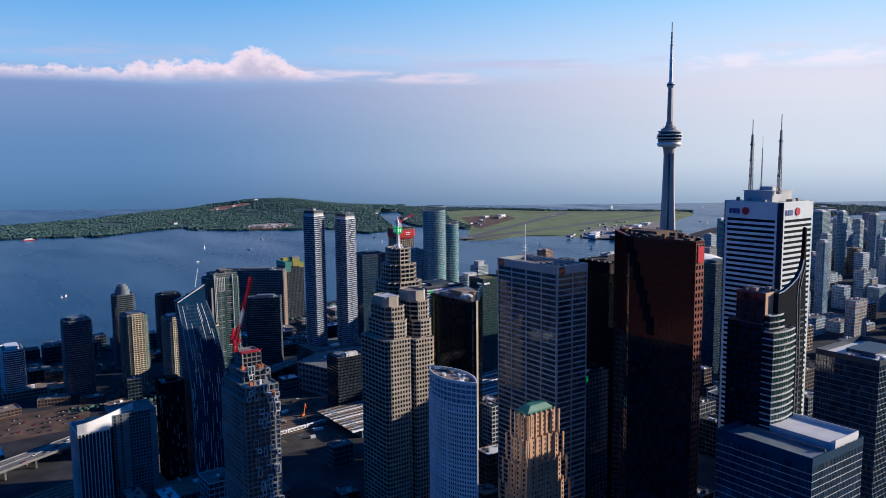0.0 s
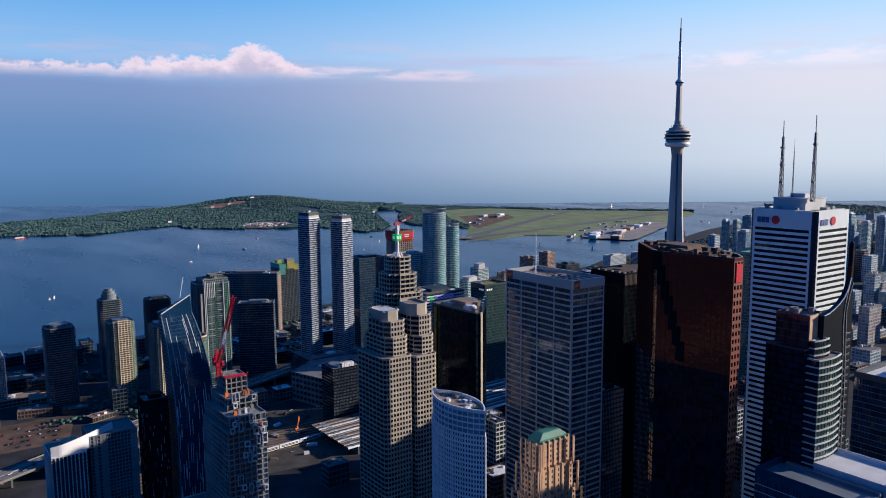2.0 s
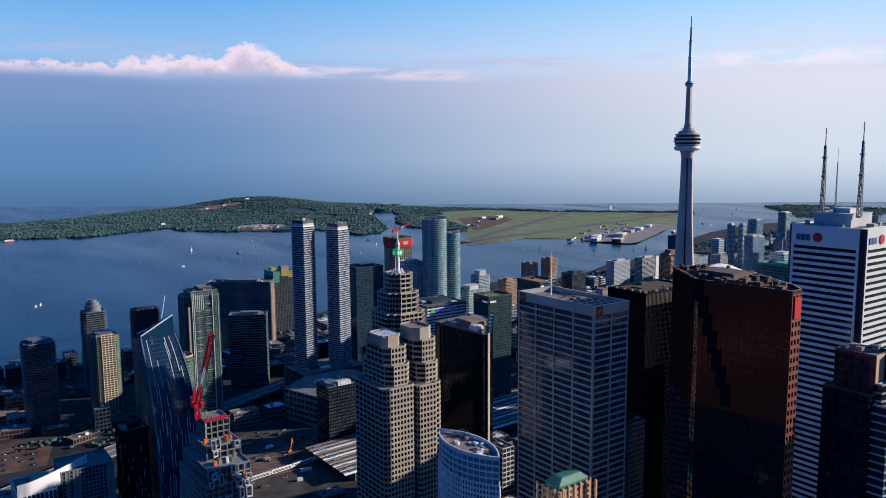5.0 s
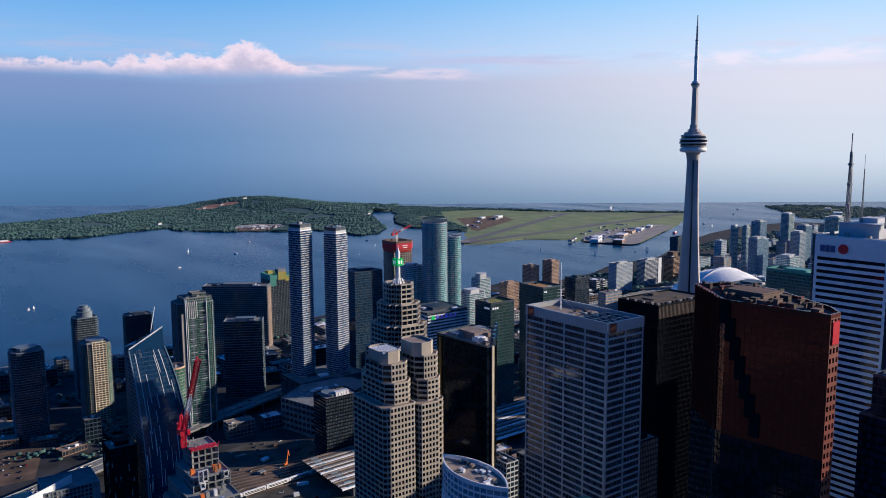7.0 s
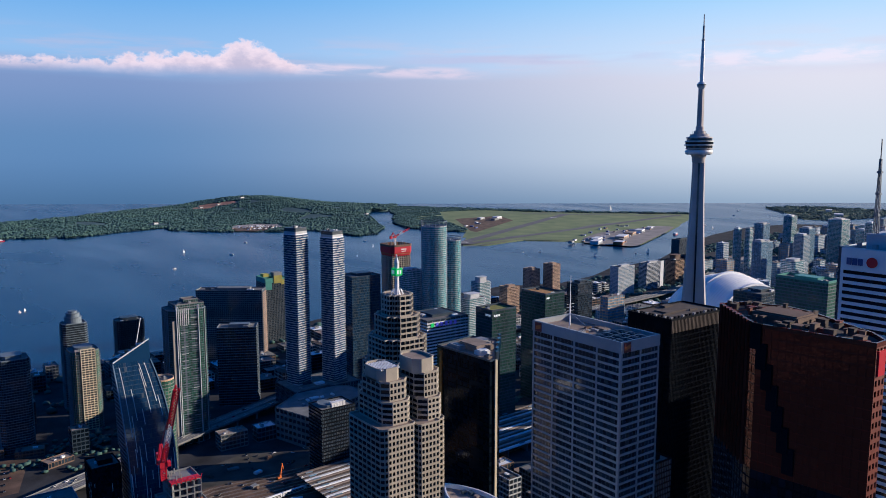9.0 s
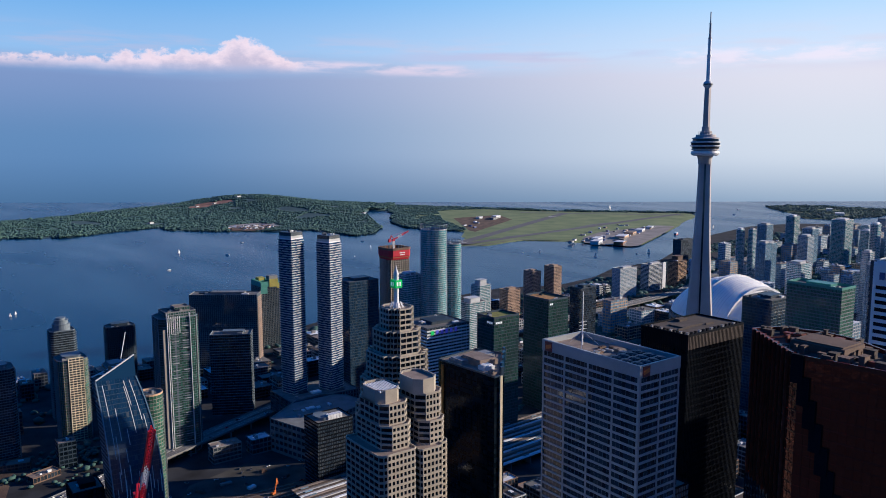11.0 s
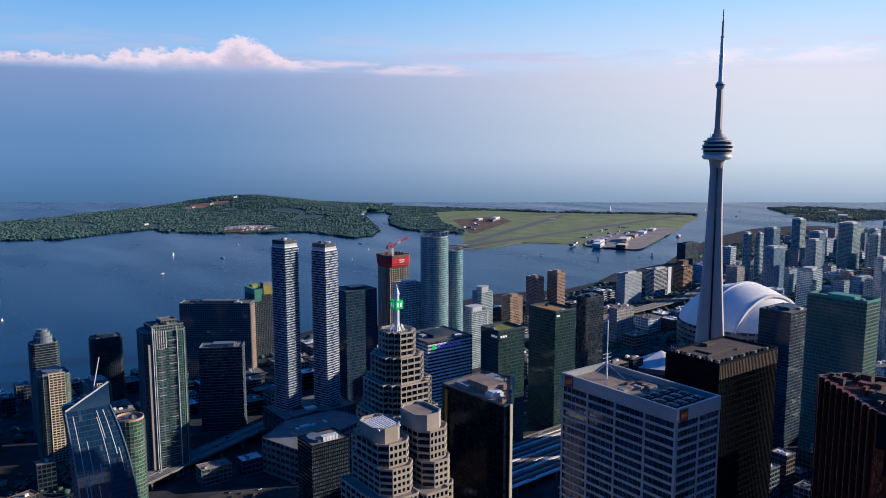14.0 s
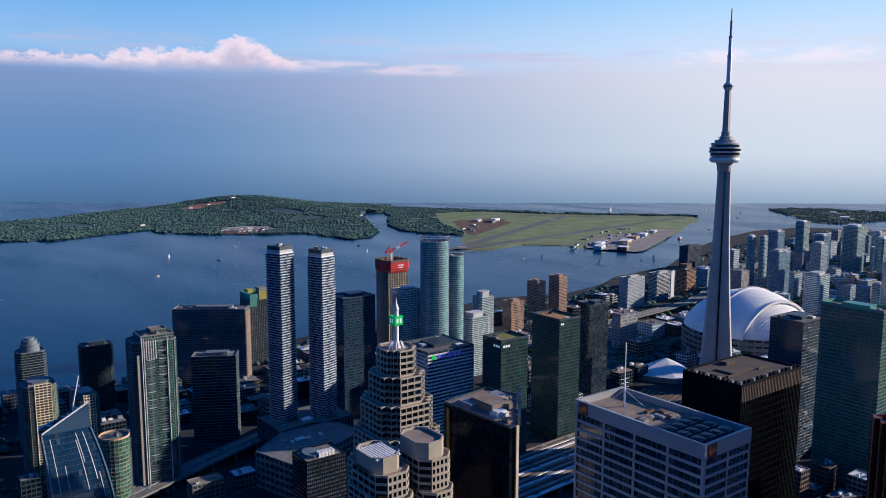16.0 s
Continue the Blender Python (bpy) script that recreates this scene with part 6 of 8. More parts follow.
def concrete_frame_tower():
    """The apartment tower still being built, with white frames stepping up to a red crane."""
    t = thing("tower_under_construction", 169, 451, "unfinished apartment tower stepping up in white concrete frames", "building")
    tiers = ((-12, 11, -19.5, 21, 0, 177), (-10, 11.5, -18, 21, 177, 184.5), (-6, 12, -5, 21, 184.5, 191), (-2.5, 10.5, 6, 20, 191, 200.5))
    for x0, x1, y0, y1, a, b in tiers:
        q = [(x0, y0), (x1, y0), (x1, y1), (x0, y1)]
        floors(t, q, a, b, 3.1, ["concrete", "g_dark", "concrete", "concrete"], s=0.5, head=0.3, bay=2.6, pier=0.7, inset=0.5, infill=0.15, seed=3, only=(1, 2, 3))
        floors(t, q, a, b, 3.1, ["concrete", "g_dark", "concrete", "precast"], "front_storey", s=0.4, head=0.2, bay=3.3, pier=0.5, inset=1.1, infill=0.12, seed=5, only=(0,))
        roof(t, q, b, "concrete", "concrete", 0.7)
    # white frames that stand proud of the front, two storeys high, shifting from row to row
    rr = random.Random(14)
    for row in range(62):
        z = 3.1 * row + 0.2
        tier = next(q for q in tiers if z < q[5])
        x = tier[0] + rr.choice((0, 1.8))
        while x < tier[1] - 2:
            w = rr.choice((2.4, 2.4, 3.2))
            if rr.random() < 0.2 and x + w <= tier[1] + 0.6:
                g = Mesh()
                y0, y1 = tier[2] - rr.choice((0.5, 1.0, 1.3)), tier[2] + 0.2
                hh = rr.choice((2.6, 2.6, 5.4))
                g.box(x, x + 0.28, y0, y1, z, z + hh, bottom=True)
                g.box(x + w - 0.28, x + w, y0, y1, z, z + hh, bottom=True)
                g.box(x, x + w, y0, y1, z + hh, z + hh + 0.28, bottom=True)
                g.box(x, x + w, y0, y1, z - 0.2, z + 0.35, bottom=True)
                part("frame", g, ["precast" if row % 2 else "white"], t)
            x += w + rr.choice((0, 0, 0.8))
    for k in range(16):
        g = Mesh()
        i = 1 + k % 3
        x0, x1, y0, y1, a, b = tiers[i - 1]
        x = rr.uniform(x0 + 1, x1 - 3)
        y = rr.uniform(y0 + 1, tiers[i][2] - 3)
        h = rr.uniform(1.5, 3.6)
        g.box(x, x + rr.uniform(1, 2.4), y, y + rr.uniform(1, 3), b, b + h)
        part("formwork_panel", g, [rr.choice(["rust", "concrete", "white", "orange_sign"])], t)
    for k in range(10):
        g = Mesh()
        x, y = rr.uniform(-1.5, 9.5), rr.uniform(7, 19)
        g.box(x - 0.25, x + 0.25, y - 0.25, y + 0.25, 200.5, 203)
        part("column_stub", g, ["concrete"], t)
    g = Mesh()
    g.box(-3, 10, 5, 9, 201.2, 201.6, bottom=True)
    for q in range(7):
        g.beam((-3 + q * 2.1, 5, 200.5), (-2 + q * 2.1, 5, 203), 0.25)
    part("site_deck", g, ["red"], t, "red protective site deck")


concrete_frame_tower()
tower_crane(165.5, 465, 200.5, 6, 66, -98, 45, "red luffing crane on an unfinished tower")
t = plain_tower("residential_tower", "dark narrow apartment tower with scattered light panes", 181, 201, 702, 726, 118, 3.0, ["black_steel", "g_black", "black_steel", "precast"], seed=61, s=0.6, bay=1.8, pier=0.2)
rr = random.Random(61)
for k in range(70):
    g = Mesh()
    h, z = rr.choice((3, 3, 6)), 3.0 * rr.randrange(2, 36)
    u = rr.uniform(-9, 9)
    if k % 2:
        g.box(u - 0.2, u + 0.2, -12.2, -12.0, z, z + h, bottom=True)
    else:
        g.box(-10.2, -10.0, u - 0.2, u + 0.2, z, z + h, bottom=True)
    part("white_slit", g, ["precast"], t)


def crowned_tower():
    """A block with white fins behind a curved white roof screen, and a darker slab standing against it."""
    ox, oy = 136, 706
    t = thing("residential_tower", ox, oy, "grey apartment tower with white piers and a curved white roof screen", "building")
    q = shifted([(104, 684), (130, 684), (130, 722), (104, 722)], -ox, -oy)
    floors(t, q, 0, 92, 3.1, ["dark", "g_dark", "white"], s=0.7, bay=2.9, pier=0.7, inset=0.4)
    roof(t, q, 92, "roof_tan", "white")
    q = shifted([(134, 690), (171, 690), (171, 722), (134, 722)], -ox, -oy)
    floors(t, q, 0, 101, 3.1, ["grey", "g_dark", "concrete", "concrete"], "slab_storey", s=0.8, bay=2.6, pier=0.5, inset=0.35, infill=0.2, seed=4)
    roof(t, q, 101, "roof_grey", "grey", 0.9)
    n = 26
    line = []
    for i in range(n + 1):
        f = i / n
        line.append((-32 + 50 * f, -22.5 + 20 * max(0, f - 0.12) ** 1.4 + 7 * max(0, 0.14 - f) ** 0.9))
    outer, inner = line, [(x + 0.1, y + 0.8) for x, y in line]
    g = Mesh()
    for a in range(n):
        za, zb = 101 + 6.5 * (a / n), 101 + 6.5 * ((a + 1) / n)
        o0, o1, i0, i1 = outer[a], outer[a + 1], inner[a], inner[a + 1]
        g.face([(*o0, 92), (*o1, 92), (*o1, zb), (*o0, za)])
        g.face([(*i1, 92), (*i0, 92), (*i0, za), (*i1, zb)])
        g.face([(*o0, za), (*o1, zb), (*i1, zb), (*i0, za)])
    part("roof_screen", g, ["white"], t, "curved white roof screen")
    g = Mesh()
    g.box(-20, -9, -8, 8, 92, 97)
    part("roof_house", g, ["limestone"], t)


crowned_tower()


def finned_tower():
    """Dark hotel tower with a glass roof block, two curved bays and a sail-shaped fin that runs up into a spire."""
    ox, oy = 415, 246
    t = thing("hotel_tower", ox, oy, "dark glass hotel tower with curved bays and a sail-shaped fin", "building")
    main = shifted([(393.5, 236), (436, 236), (436, 258), (393.5, 258)], -ox, -oy)
    floors(t, main, 0, 227, 3.7, ["black_steel", "g_navy", "black_steel"], s=0.9, bay=1.8, pier=0.12, inset=0.2)
    roof(t, main, 227, "roof_dark", "dark", 0.8)

    def bay(x0, x1, y0, ya, yb, bulge, zt):
        n = 10
        q = [(x0, y0)] + [(x0 + (x1 - x0) * k / n, ya + (yb - ya) * k / n - bulge * math.sin(math.pi * k / n)) for k in range(n + 1)] + [(x1, y0)]
        q = shifted(q, -ox, -oy)
        floors(t, q, 0, zt, 3.7, ["dark", "g_green", "dark", "precast"], "bay_storey", s=0.9, bay=1.8, pier=0.06, inset=0.25, slab=0.45, slab_t=0.75, only=range(1, n + 1))
        floors(t, q, 0, zt, 3.7, ["black_steel", "g_navy", "black_steel"], "bay_side", s=0.8, bay=1.8, pier=0.1, inset=0.2, only=(0,))
        roof(t, q, zt, "roof_grey", "precast", 0.8)

    bay(398, 411.5, 236, 233.6, 233.0, 0.9, 231.5)
    bay(395.5, 419.5, 236, 229.4, 230.2, 1.6, 222.5)
    g = Mesh()
    b = shifted([(397, 237), (413, 237), (413, 255), (397, 255)], -ox, -oy)
    floors(t, b, 227.8, 244, 4.05, ["dark", "g_dark", "dark"], "crown_storey", s=0.25, bay=2.2, pier=0.05, inset=0.08, skip=(0,))
    roof(t, b, 244, "roof_grey", "dark", 1.2, 0.7)
    g.box(397.6 - ox, 405.6 - ox, 236.5 - oy, 237.0 - oy, 231.5, 245, bottom=True)
    part("crown_panel", g, ["limestone"], t, "plain tan panel facing the sun")
    for x, y, w0, h in ((402, 246, 3, 1.6), (407, 251, 4, 1.2), (409, 242, 2.5, 2.0)):
        g = Mesh()
        g.box(x - w0 / 2 - ox, x + w0 / 2 - ox, y - 1.4 - oy, y + 1.4 - oy, 244, 245 + h)
        g.box(x - w0 / 2 - 0.2 - ox, x + w0 / 2 + 0.2 - ox, y - 1.6 - oy, y + 1.6 - oy, 245 + h, 245.2 + h, bottom=True)
        part("roof_unit", g, ["plant"], t)
    top = [(406, 244.5), (411, 245.3), (416, 247), (421, 249.2), (425.5, 252), (429, 256), (431.3, 262), (432.2, 270), (432.4, 281), (433.3, 281)]
    low = [(433.8, 262), (434.8, 246), (436.2, 225), (436.6, 0), (420.5, 0), (420.5, 224), (406, 224)]
    prof = [(x - ox, z) for x, z in top + low]
    ya, yb = -12.4, -10.1
    g = Mesh()
    for (xa, za), (xb, zb) in zip(prof, prof[1:] + prof[:1]):
        g.face([(xa, ya, za), (xb, ya, zb), (xb, yb, zb), (xa, yb, za)])
    g.face([(x, ya, z) for x, z in reversed(prof)])
    g.face([(x, yb, z) for x, z in prof])
    part("sail_fin", g, ["g_black"], t, "dark curved sail-shaped fin")
    g = Mesh()
    for (xa, za), (xb, zb) in zip(prof[:7], prof[1:7]):
        g.beam((xa, ya - 0.15, za), (xb, ya - 0.15, zb), 0.45)
    part("fin_edge", g, ["white"], t, "pale metal edge of the fin")
    for d in (0.0, 2.6):
        line = [(431.6 - d * 0.3, 262 - d), (429.0 - d * 0.5, 255 - d), (426.3 - d * 0.4, 247 - d), (425.6, 236), (427.0 - d * 0.2, 222), (427.6, 200), (427.8, 0)]
        g = Mesh()
        for (xa, za), (xb, zb) in zip(line, line[1:]):
            g.beam((xa + d * 1.2 - ox, ya - 0.2, za), (xb + d * 1.2 - ox, ya - 0.2, zb), 0.4)
        part("fin_line", g, ["concrete"], t)
    for k in range(50):
        g = Mesh()
        z = 40 + k * 3.9
        g.box(428.6 - ox, 434.4 - ox, ya - 0.12, ya + 0.1, z, z + 1.0, bottom=True)
        part("fin_window", g, ["dark"], t)
    g = Mesh()
    g.loft([[(432.8 - ox + sx * r, -11.2 + sy * r, z) for sx, sy in ((-1, -1), (1, -1), (1, 1), (-1, 1))] for r, z in ((1.2, 256), (0.8, 268), (0.55, 281.5))])
    part("spire", g, ["black_steel"], t)


finned_tower()


def white_roofed_block():
    x0, x1, y0, y1, z = 369, 422, 189, 246, 166
    t = thing("office_tower", (x0 + x1) / 2, (y0 + y1) / 2, "blue glass office tower with a raised white roof section", "building")
    w, d = x1 - x0, y1 - y0
    p = rect(w, d)
    floors(t, p, 0, z - 3, 4.1, ["precast", "g_blue", "dark"], s=0.35, bay=1.6, pier=0.08, inset=0.12)
    g = Mesh()
    i = offset(p, -0.3)
    for a in range(4):
        b = (a + 1) % 4
        g.face([(*p[a], z - 3), (*p[b], z - 3), (*p[b], z + 2), (*p[a], z + 2)])
        g.face([(*i[b], z - 3), (*i[a], z - 3), (*i[a], z + 2), (*i[b], z + 2)])
        g.face([(*p[a], z + 2), (*p[b], z + 2), (*i[b], z + 2), (*i[a], z + 2)])
    part("glass_screen", g, ["g_blue"], t, "glass screen wall round the roof")
    # deck and steps in blue-grey: the shade on this roof is put into the colour
    g = Mesh()
    g.face([(x, y, z - 2) for x, y in i])
    part("roof", g, ["grey"], t, "sunken roof deck coloured blue-grey for shade")
    for a in ((-22, -6, -24, 24, 1.2), (-6, -3, -24, 24, 2.6)):
        g = Mesh()
        g.box(a[0], a[1], a[2], a[3], z - 2, z - 2 + a[4])
        part("roof_step", g, ["grey"], t)
    g = Mesh()
    g.box(0, 24.5, -26, 12, z - 2, z + 3)
    part("roof_house", g, ["roof_white"], t, "raised white roof section")
    for a in ((0, 24.5, -26.4, -26), (24.5, 24.9, -26.4, 12)):
        g = Mesh()
        g.box(a[0], a[1], a[2], a[3], z - 2, z + 5)
        part("parapet", g, ["white"], t)


white_roofed_block()
plain_tower("office_tower", "dark bronze glass office block with a white roof", 518, 582, 226, 270, 183, 3.9, ["grey", "g_blue", "black_steel"], "roof_white", "dark", 71, 12, s=0.35, bay=2.0, pier=0.1, inset=0.25, up=4)


# ---- arena roof, dome and the city behind ----
def rounded_dome():
    """The stadium: a drum of concrete with a white arched roof in overlapping panels."""
    cx, cy, R, z0, z1 = 1356, 970, 110, 46, 114
    t = thing("stadium", cx, cy, "round stadium with a white arched panel roof", "stadium")
    n = 56
    ring = [(R * math.cos(2 * math.pi * i / n), R * math.sin(2 * math.pi * i / n)) for i in range(n)]
    floors(t, ring, 0, z0, 9, ["concrete", "g_dark", "concrete"], "drum_storey", s=5.5, bay=11.6, pier=2.4, inset=1.2)
    ua = math.radians(-95)            # the way along which the panels follow one another
    ux, uy = math.cos(ua), math.sin(ua)
    vx, vy = -uy, ux

    def height(u, v, r, top):
        q = (u * u + v * v) / (r * r)
        return z0 + (top - z0) * max(0.0, 1 - q) ** 0.72

    panels = [(-R, 6, R * 0.97, z1 - 3), (2, 58, R * 0.99, z1), (54, R, R * 0.96, z1 - 5)]
    for k, (ua0, ub0, r, top) in enumerate(panels):
        g = Mesh()
        a0, b0 = max(ua0, -r + 0.5), min(ub0, r - 0.5)
        nu, nv = 10, 30
        grid = []
        for i in range(nu + 1):
            u = a0 + (b0 - a0) * i / nu
            lim = math.sqrt(max(0, r * r - u * u))
            row = []
            for j in range(nv + 1):
                v = -lim + 2 * lim * j / nv
                row.append((u * ux + v * vx, u * uy + v * vy, height(u, v, r, top)))
            grid.append(row)
        for i in range(nu):
            for j in range(nv):
                g.face([grid[i][j], grid[i + 1][j], grid[i + 1][j + 1], grid[i][j + 1]])
        part("roof_panel", g, ["fabric"], t, "white membrane roof panel" if k == 0 else "", smooth=True)
        for e in (a0, b0):
            if abs(e) > r - 2:
                continue
            g = Mesh()
            lim = math.sqrt(r * r - e * e)
            rows = []
            for j in range(41):
                v = -lim + 2 * lim * j / 40
                zz = height(e, v, r, top)
                rows.append([((e + du) * ux + v * vx, (e + du) * uy + v * vy, zz + dz) for du, dz in ((-3.4, -2), (3.4, -2), (3.4, 2.2), (-3.4, 2.2))])
            g.loft(rows)
            part("roof_arch", g, ["white"], t, "raised white arch between panels", smooth=False)
        for s in range(1, 12):
            u = a0 + (b0 - a0) * s / 12
            lim = math.sqrt(max(1, r * r - u * u))
            g = Mesh()
            rows = []
            for j in range(25):
                v = -lim + 2 * lim * j / 24
                zz = height(u, v, r, top)
                rows.append([((u + du) * ux + v * vx, (u + du) * uy + v * vy, zz + dz) for du, dz in ((-0.3, -0.3), (0.3, -0.3), (0.3, 0.35), (-0.3, 0.35))])
            g.loft(rows)
            part("roof_seam", g, ["white"], t)
    return t


rounded_dome()


FAR_KEYS = ["brown", "concrete", "limestone", "grey", "dark", "precast", "g_dark", "g_black", "roof_grey", "roof_tan", "roof_white", "roof_dark", "plant", "white", "g_pale", "tan_brick"]


def far_block(mesh, x, y, w, d, z, mats, top, fh, bay, seed):
    """Adds one block to a mesh of far city blocks."""
    p = rect(w, d)
    rr = random.Random(seed)
    n = max(1, round(z / fh))
    for k in range(n):
        s = storey(p, z / n, s=1.3, bay=bay, pier=0.6, inset=0.3)
        c = len(mesh.v)
        mesh.v.extend((a + x, b + y, h + k * z / n) for a, b, h in s.v)
        mesh.f.extend(tuple(c + i for i in q) for q in s.f)
        mesh.m.extend(FAR_KEYS.index(mats[i]) for i in s.m)
    mesh.face([(a + x, b + y, z) for a, b in p], FAR_KEYS.index(top))
    for k in range(4):
        a, b = rr.uniform(-0.36, 0.3) * w, rr.uniform(-0.36, 0.3) * d
        mesh.box(x + a, x + a + rr.uniform(2, 6), y + b, y + b + rr.uniform(2, 5), z, z + rr.uniform(1, 4), FAR_KEYS.index(rr.choice(("plant", "white", "concrete"))))


def low_block(x0, x1, y0, y1, z, mats, top, seed, label, group="", fh=3.9, bay=3.6, turn=0.0, units=4):
    w, d = x1 - x0, y1 - y0
    t = thing("low_building", (x0 + x1) / 2, (y0 + y1) / 2, label, "building", group, turn=turn)
    p = rect(w, d)
    floors(t, p, 0, z, fh, mats, s=1.3, bay=bay, pier=0.6, inset=0.3, per=max(1, round(z / fh)))
    roof(t, p, z, top, mats[0], 1.0)
    roof_plant(t, w * 0.85, d * 0.85, z, seed, units)
    return t


def arena():
    ox, oy = 497, 962
    t = thing("arena", ox, oy, "large low arena with a pale flat roof", "building")
    p = shifted([(438, 968), (455, 911), (560, 953), (552, 990), (531, 1012), (490, 1008)], -ox, -oy)
    floors(t, p, 0, 38, 7.5, ["concrete", "g_dark", "concrete"], s=3.2, bay=7, pier=1.6, inset=0.6)
    roof(t, p, 38, "concrete", "concrete", 1.2)
    roof_plant(t, 60, 40, 38, 81, 8, ("white", "plant"), 2.0)
    t = thing("office_block", 455.5, 856.5, "black glass office block with white roof plant", "building")
    p = rect(41, 31)
    floors(t, p, 0, 70, 3.9, ["black_steel", "g_dark", "grey"], s=1.6, bay=2, pier=0.12, inset=0.2)
    roof(t, p, 70, "roof_grey", "black_steel", 1.2)
    g = Mesh()
    g.prism(shifted(ellipse(8, 11, 20), -8, 1), 70, 73)
    part("roof_drum", g, ["grey"], t)
    for k in range(5):
        g = Mesh()
        g.box(2 + k * 3.4 - 8, 4.9 + k * 3.4 - 8, -11, -5, 70, 75)
        g.box(2.3 + k * 3.4 - 8, 4.6 + k * 3.4 - 8, -11.2, -11, 70.8, 72.6, bottom=True)
        part("cooling_tower", g, ["white"], t)


arena()

# round-cornered aquarium roof and terrace
t = thing("aquarium", 1130, 965, "low building with a folded blue-white roof", "building")
g = Mesh()
pts = [(-66, 10, 10), (-20, 38, 15), (36, 44, 22), (44, 6, 20), (8, -52, 12), (-34, -40, 8)]
g.prism([(x, y) for x, y, _ in pts], 0, 8, cap=False)
part("wall", g, ["concrete"], t)
g = Mesh()
for a, b in zip(pts, pts[1:] + pts[:1]):
    g.face([(a[0], a[1], 8), (b[0], b[1], 8), (6, 8, 24)])
part("folded_roof", g, ["roof_white"], t, "folded pale roof sheet")

# western palettes kept pale, with the distance haze put into their colours
PALE = ["white", "g_teal", "white", "precast"]
GREENC = ["precast", "g_teal", "white", "white"]
BLUEC = ["precast", "g_pale", "white", "g_pale"]
TANC = ["precast", "g_teal", "white", "white"]
HAZYC = ["precast", "g_pale", "precast", "precast"]
# far western towers: middle x and y, width, height, look
WESTERN = [
    (1900, 1300, 22, 137, PALE), (1925, 1282, 22, 136, TANC), (2043, 1317, 42, 140, BLUEC), (1815, 1169, 36, 121, BLUEC), (2441, 1460, 42, 131, PALE), (2288, 1320, 46, 113, BLUEC),
    (2033, 1196, 40, 120, HAZYC), (2415, 1291, 62, 134, PALE), (2213, 1126, 34, 128, PALE), (1560, 955, 46, 121, GREENC), (1664, 871, 26, 143, HAZYC), (1997, 1008, 26, 168, PALE),
    (2133, 1030, 27, 137, TANC), (2065, 958, 32, 160, BLUEC), (1462, 769, 26, 150, BLUEC), (1757, 1148, 36, 128, BLUEC), (2250, 1000, 30, 118, TANC), (2180, 900, 28, 140, BLUEC),
    (1850, 800, 30, 95, HAZYC), (1950, 880, 26, 110, PALE), (2420, 1080, 34, 105, HAZYC), (2560, 1180, 40, 98, BLUEC), (2700, 1350, 38, 92, TANC), (2320, 820, 30, 120, HAZYC), (2620, 960, 34, 110, BLUEC),
    (2850, 1120, 40, 96, HAZYC), (2900, 1450, 44, 70, TANC), (1760, 930, 26, 84, TANC), (2050, 740, 30, 88, HAZYC), (1700, 760, 26, 100, BLUEC)]
for k, (x, y, w, z, look_) in enumerate(WESTERN):
    condo("residential_tower", "far glass apartment tower in a dense western district", x - w / 2, x + w / 2, y - w * 0.36, y + w * 0.36, z, look_, 3.6, 100 + k, "western apartment towers",
          bay=4.2, slab=0.8, per=5)
plain_tower("residential_tower", "pale waterfront apartment slab", 1462, 1520, 1325, 1350, 70, 3.2, ["precast", "g_pale", "precast"], seed=131, s=1.2, bay=3.2, pier=0.5)
t = plain_tower("residential_tower", "dark waterfront apartment slab with a white end wall", 1596, 1660, 1350, 1375, 64, 3.2, ["precast", "g_blue", "grey"], seed=132, s=1.1, bay=3.2, pier=0.4)
g = Mesh()
g.box(20, 32.4, -13.4, -12.55, 0, 67, bottom=True)
part("end_wall", g, ["white"], t, "white end wall")
condo("residential_tower", "brown stepped waterfront apartment block", 1698, 1744, 1345, 1378, 64, ["brown", "g_dark", "limestone", "limestone"], 3.2, 133, crown=8)
plain_tower("residential_tower", "dark slab by the western channel", 2040, 2105, 1585, 1615, 70, 3.4, ["dark", "g_dark", "grey"], seed=134, s=1.2, bay=4, pier=0.5)
for cx, cy, z in ((1213, 1355, 87), (1252, 1332, 97)):
    t = plain_tower("residential_tower", "brown brick apartment tower with a sunlit end wall", cx - 12, cx + 11, cy - 15, cy + 15, z, 3.0, ["tan_brick", "g_dark", "tan_brick"], "roof_tan", seed=135, group="brown brick twin towers", s=1.2, bay=3, pier=0.9)
condo("residential_tower", "pale stepped waterfront apartment tower", 1012, 1048, 1292, 1320, 84, GREENC, 3.1, 136, crown=6)
condo("residential_tower", "waterfront apartment tower with a white roof frame", 866, 910, 1140, 1172, 92, GREENC, 3.1, 137, crown=3)
plain_tower("residential_tower", "brown brick waterfront block", 1092, 1125, 1296, 1322, 66, 3.1, ["tan_brick", "g_dark", "limestone"], seed=138, s=1.2, bay=3, pier=0.8)
condo("residential_tower", "white balconied block at the water's edge", 96, 124, 1165, 1215, 66, ["white", "g_dark", "white", "white"], 3.1, 139)

# main footprints that low buildings keep clear of
KEEP = [(o.location.x, o.location.y) for o in scene.objects if o.parent is None and o.type == "EMPTY"]
RAIL = [(-900, 640), (60, 768), (330, 845), (430, 838), (520, 810), (640, 800), (850, 850), (1050, 905)]
ROADWAY = [(-900, 420), (-200, 735), (60, 872), (136, 910), (323, 1000), (412, 1040), (581, 1112), (800, 1170), (1150, 1215), (1600, 1262), (2300, 1500)]


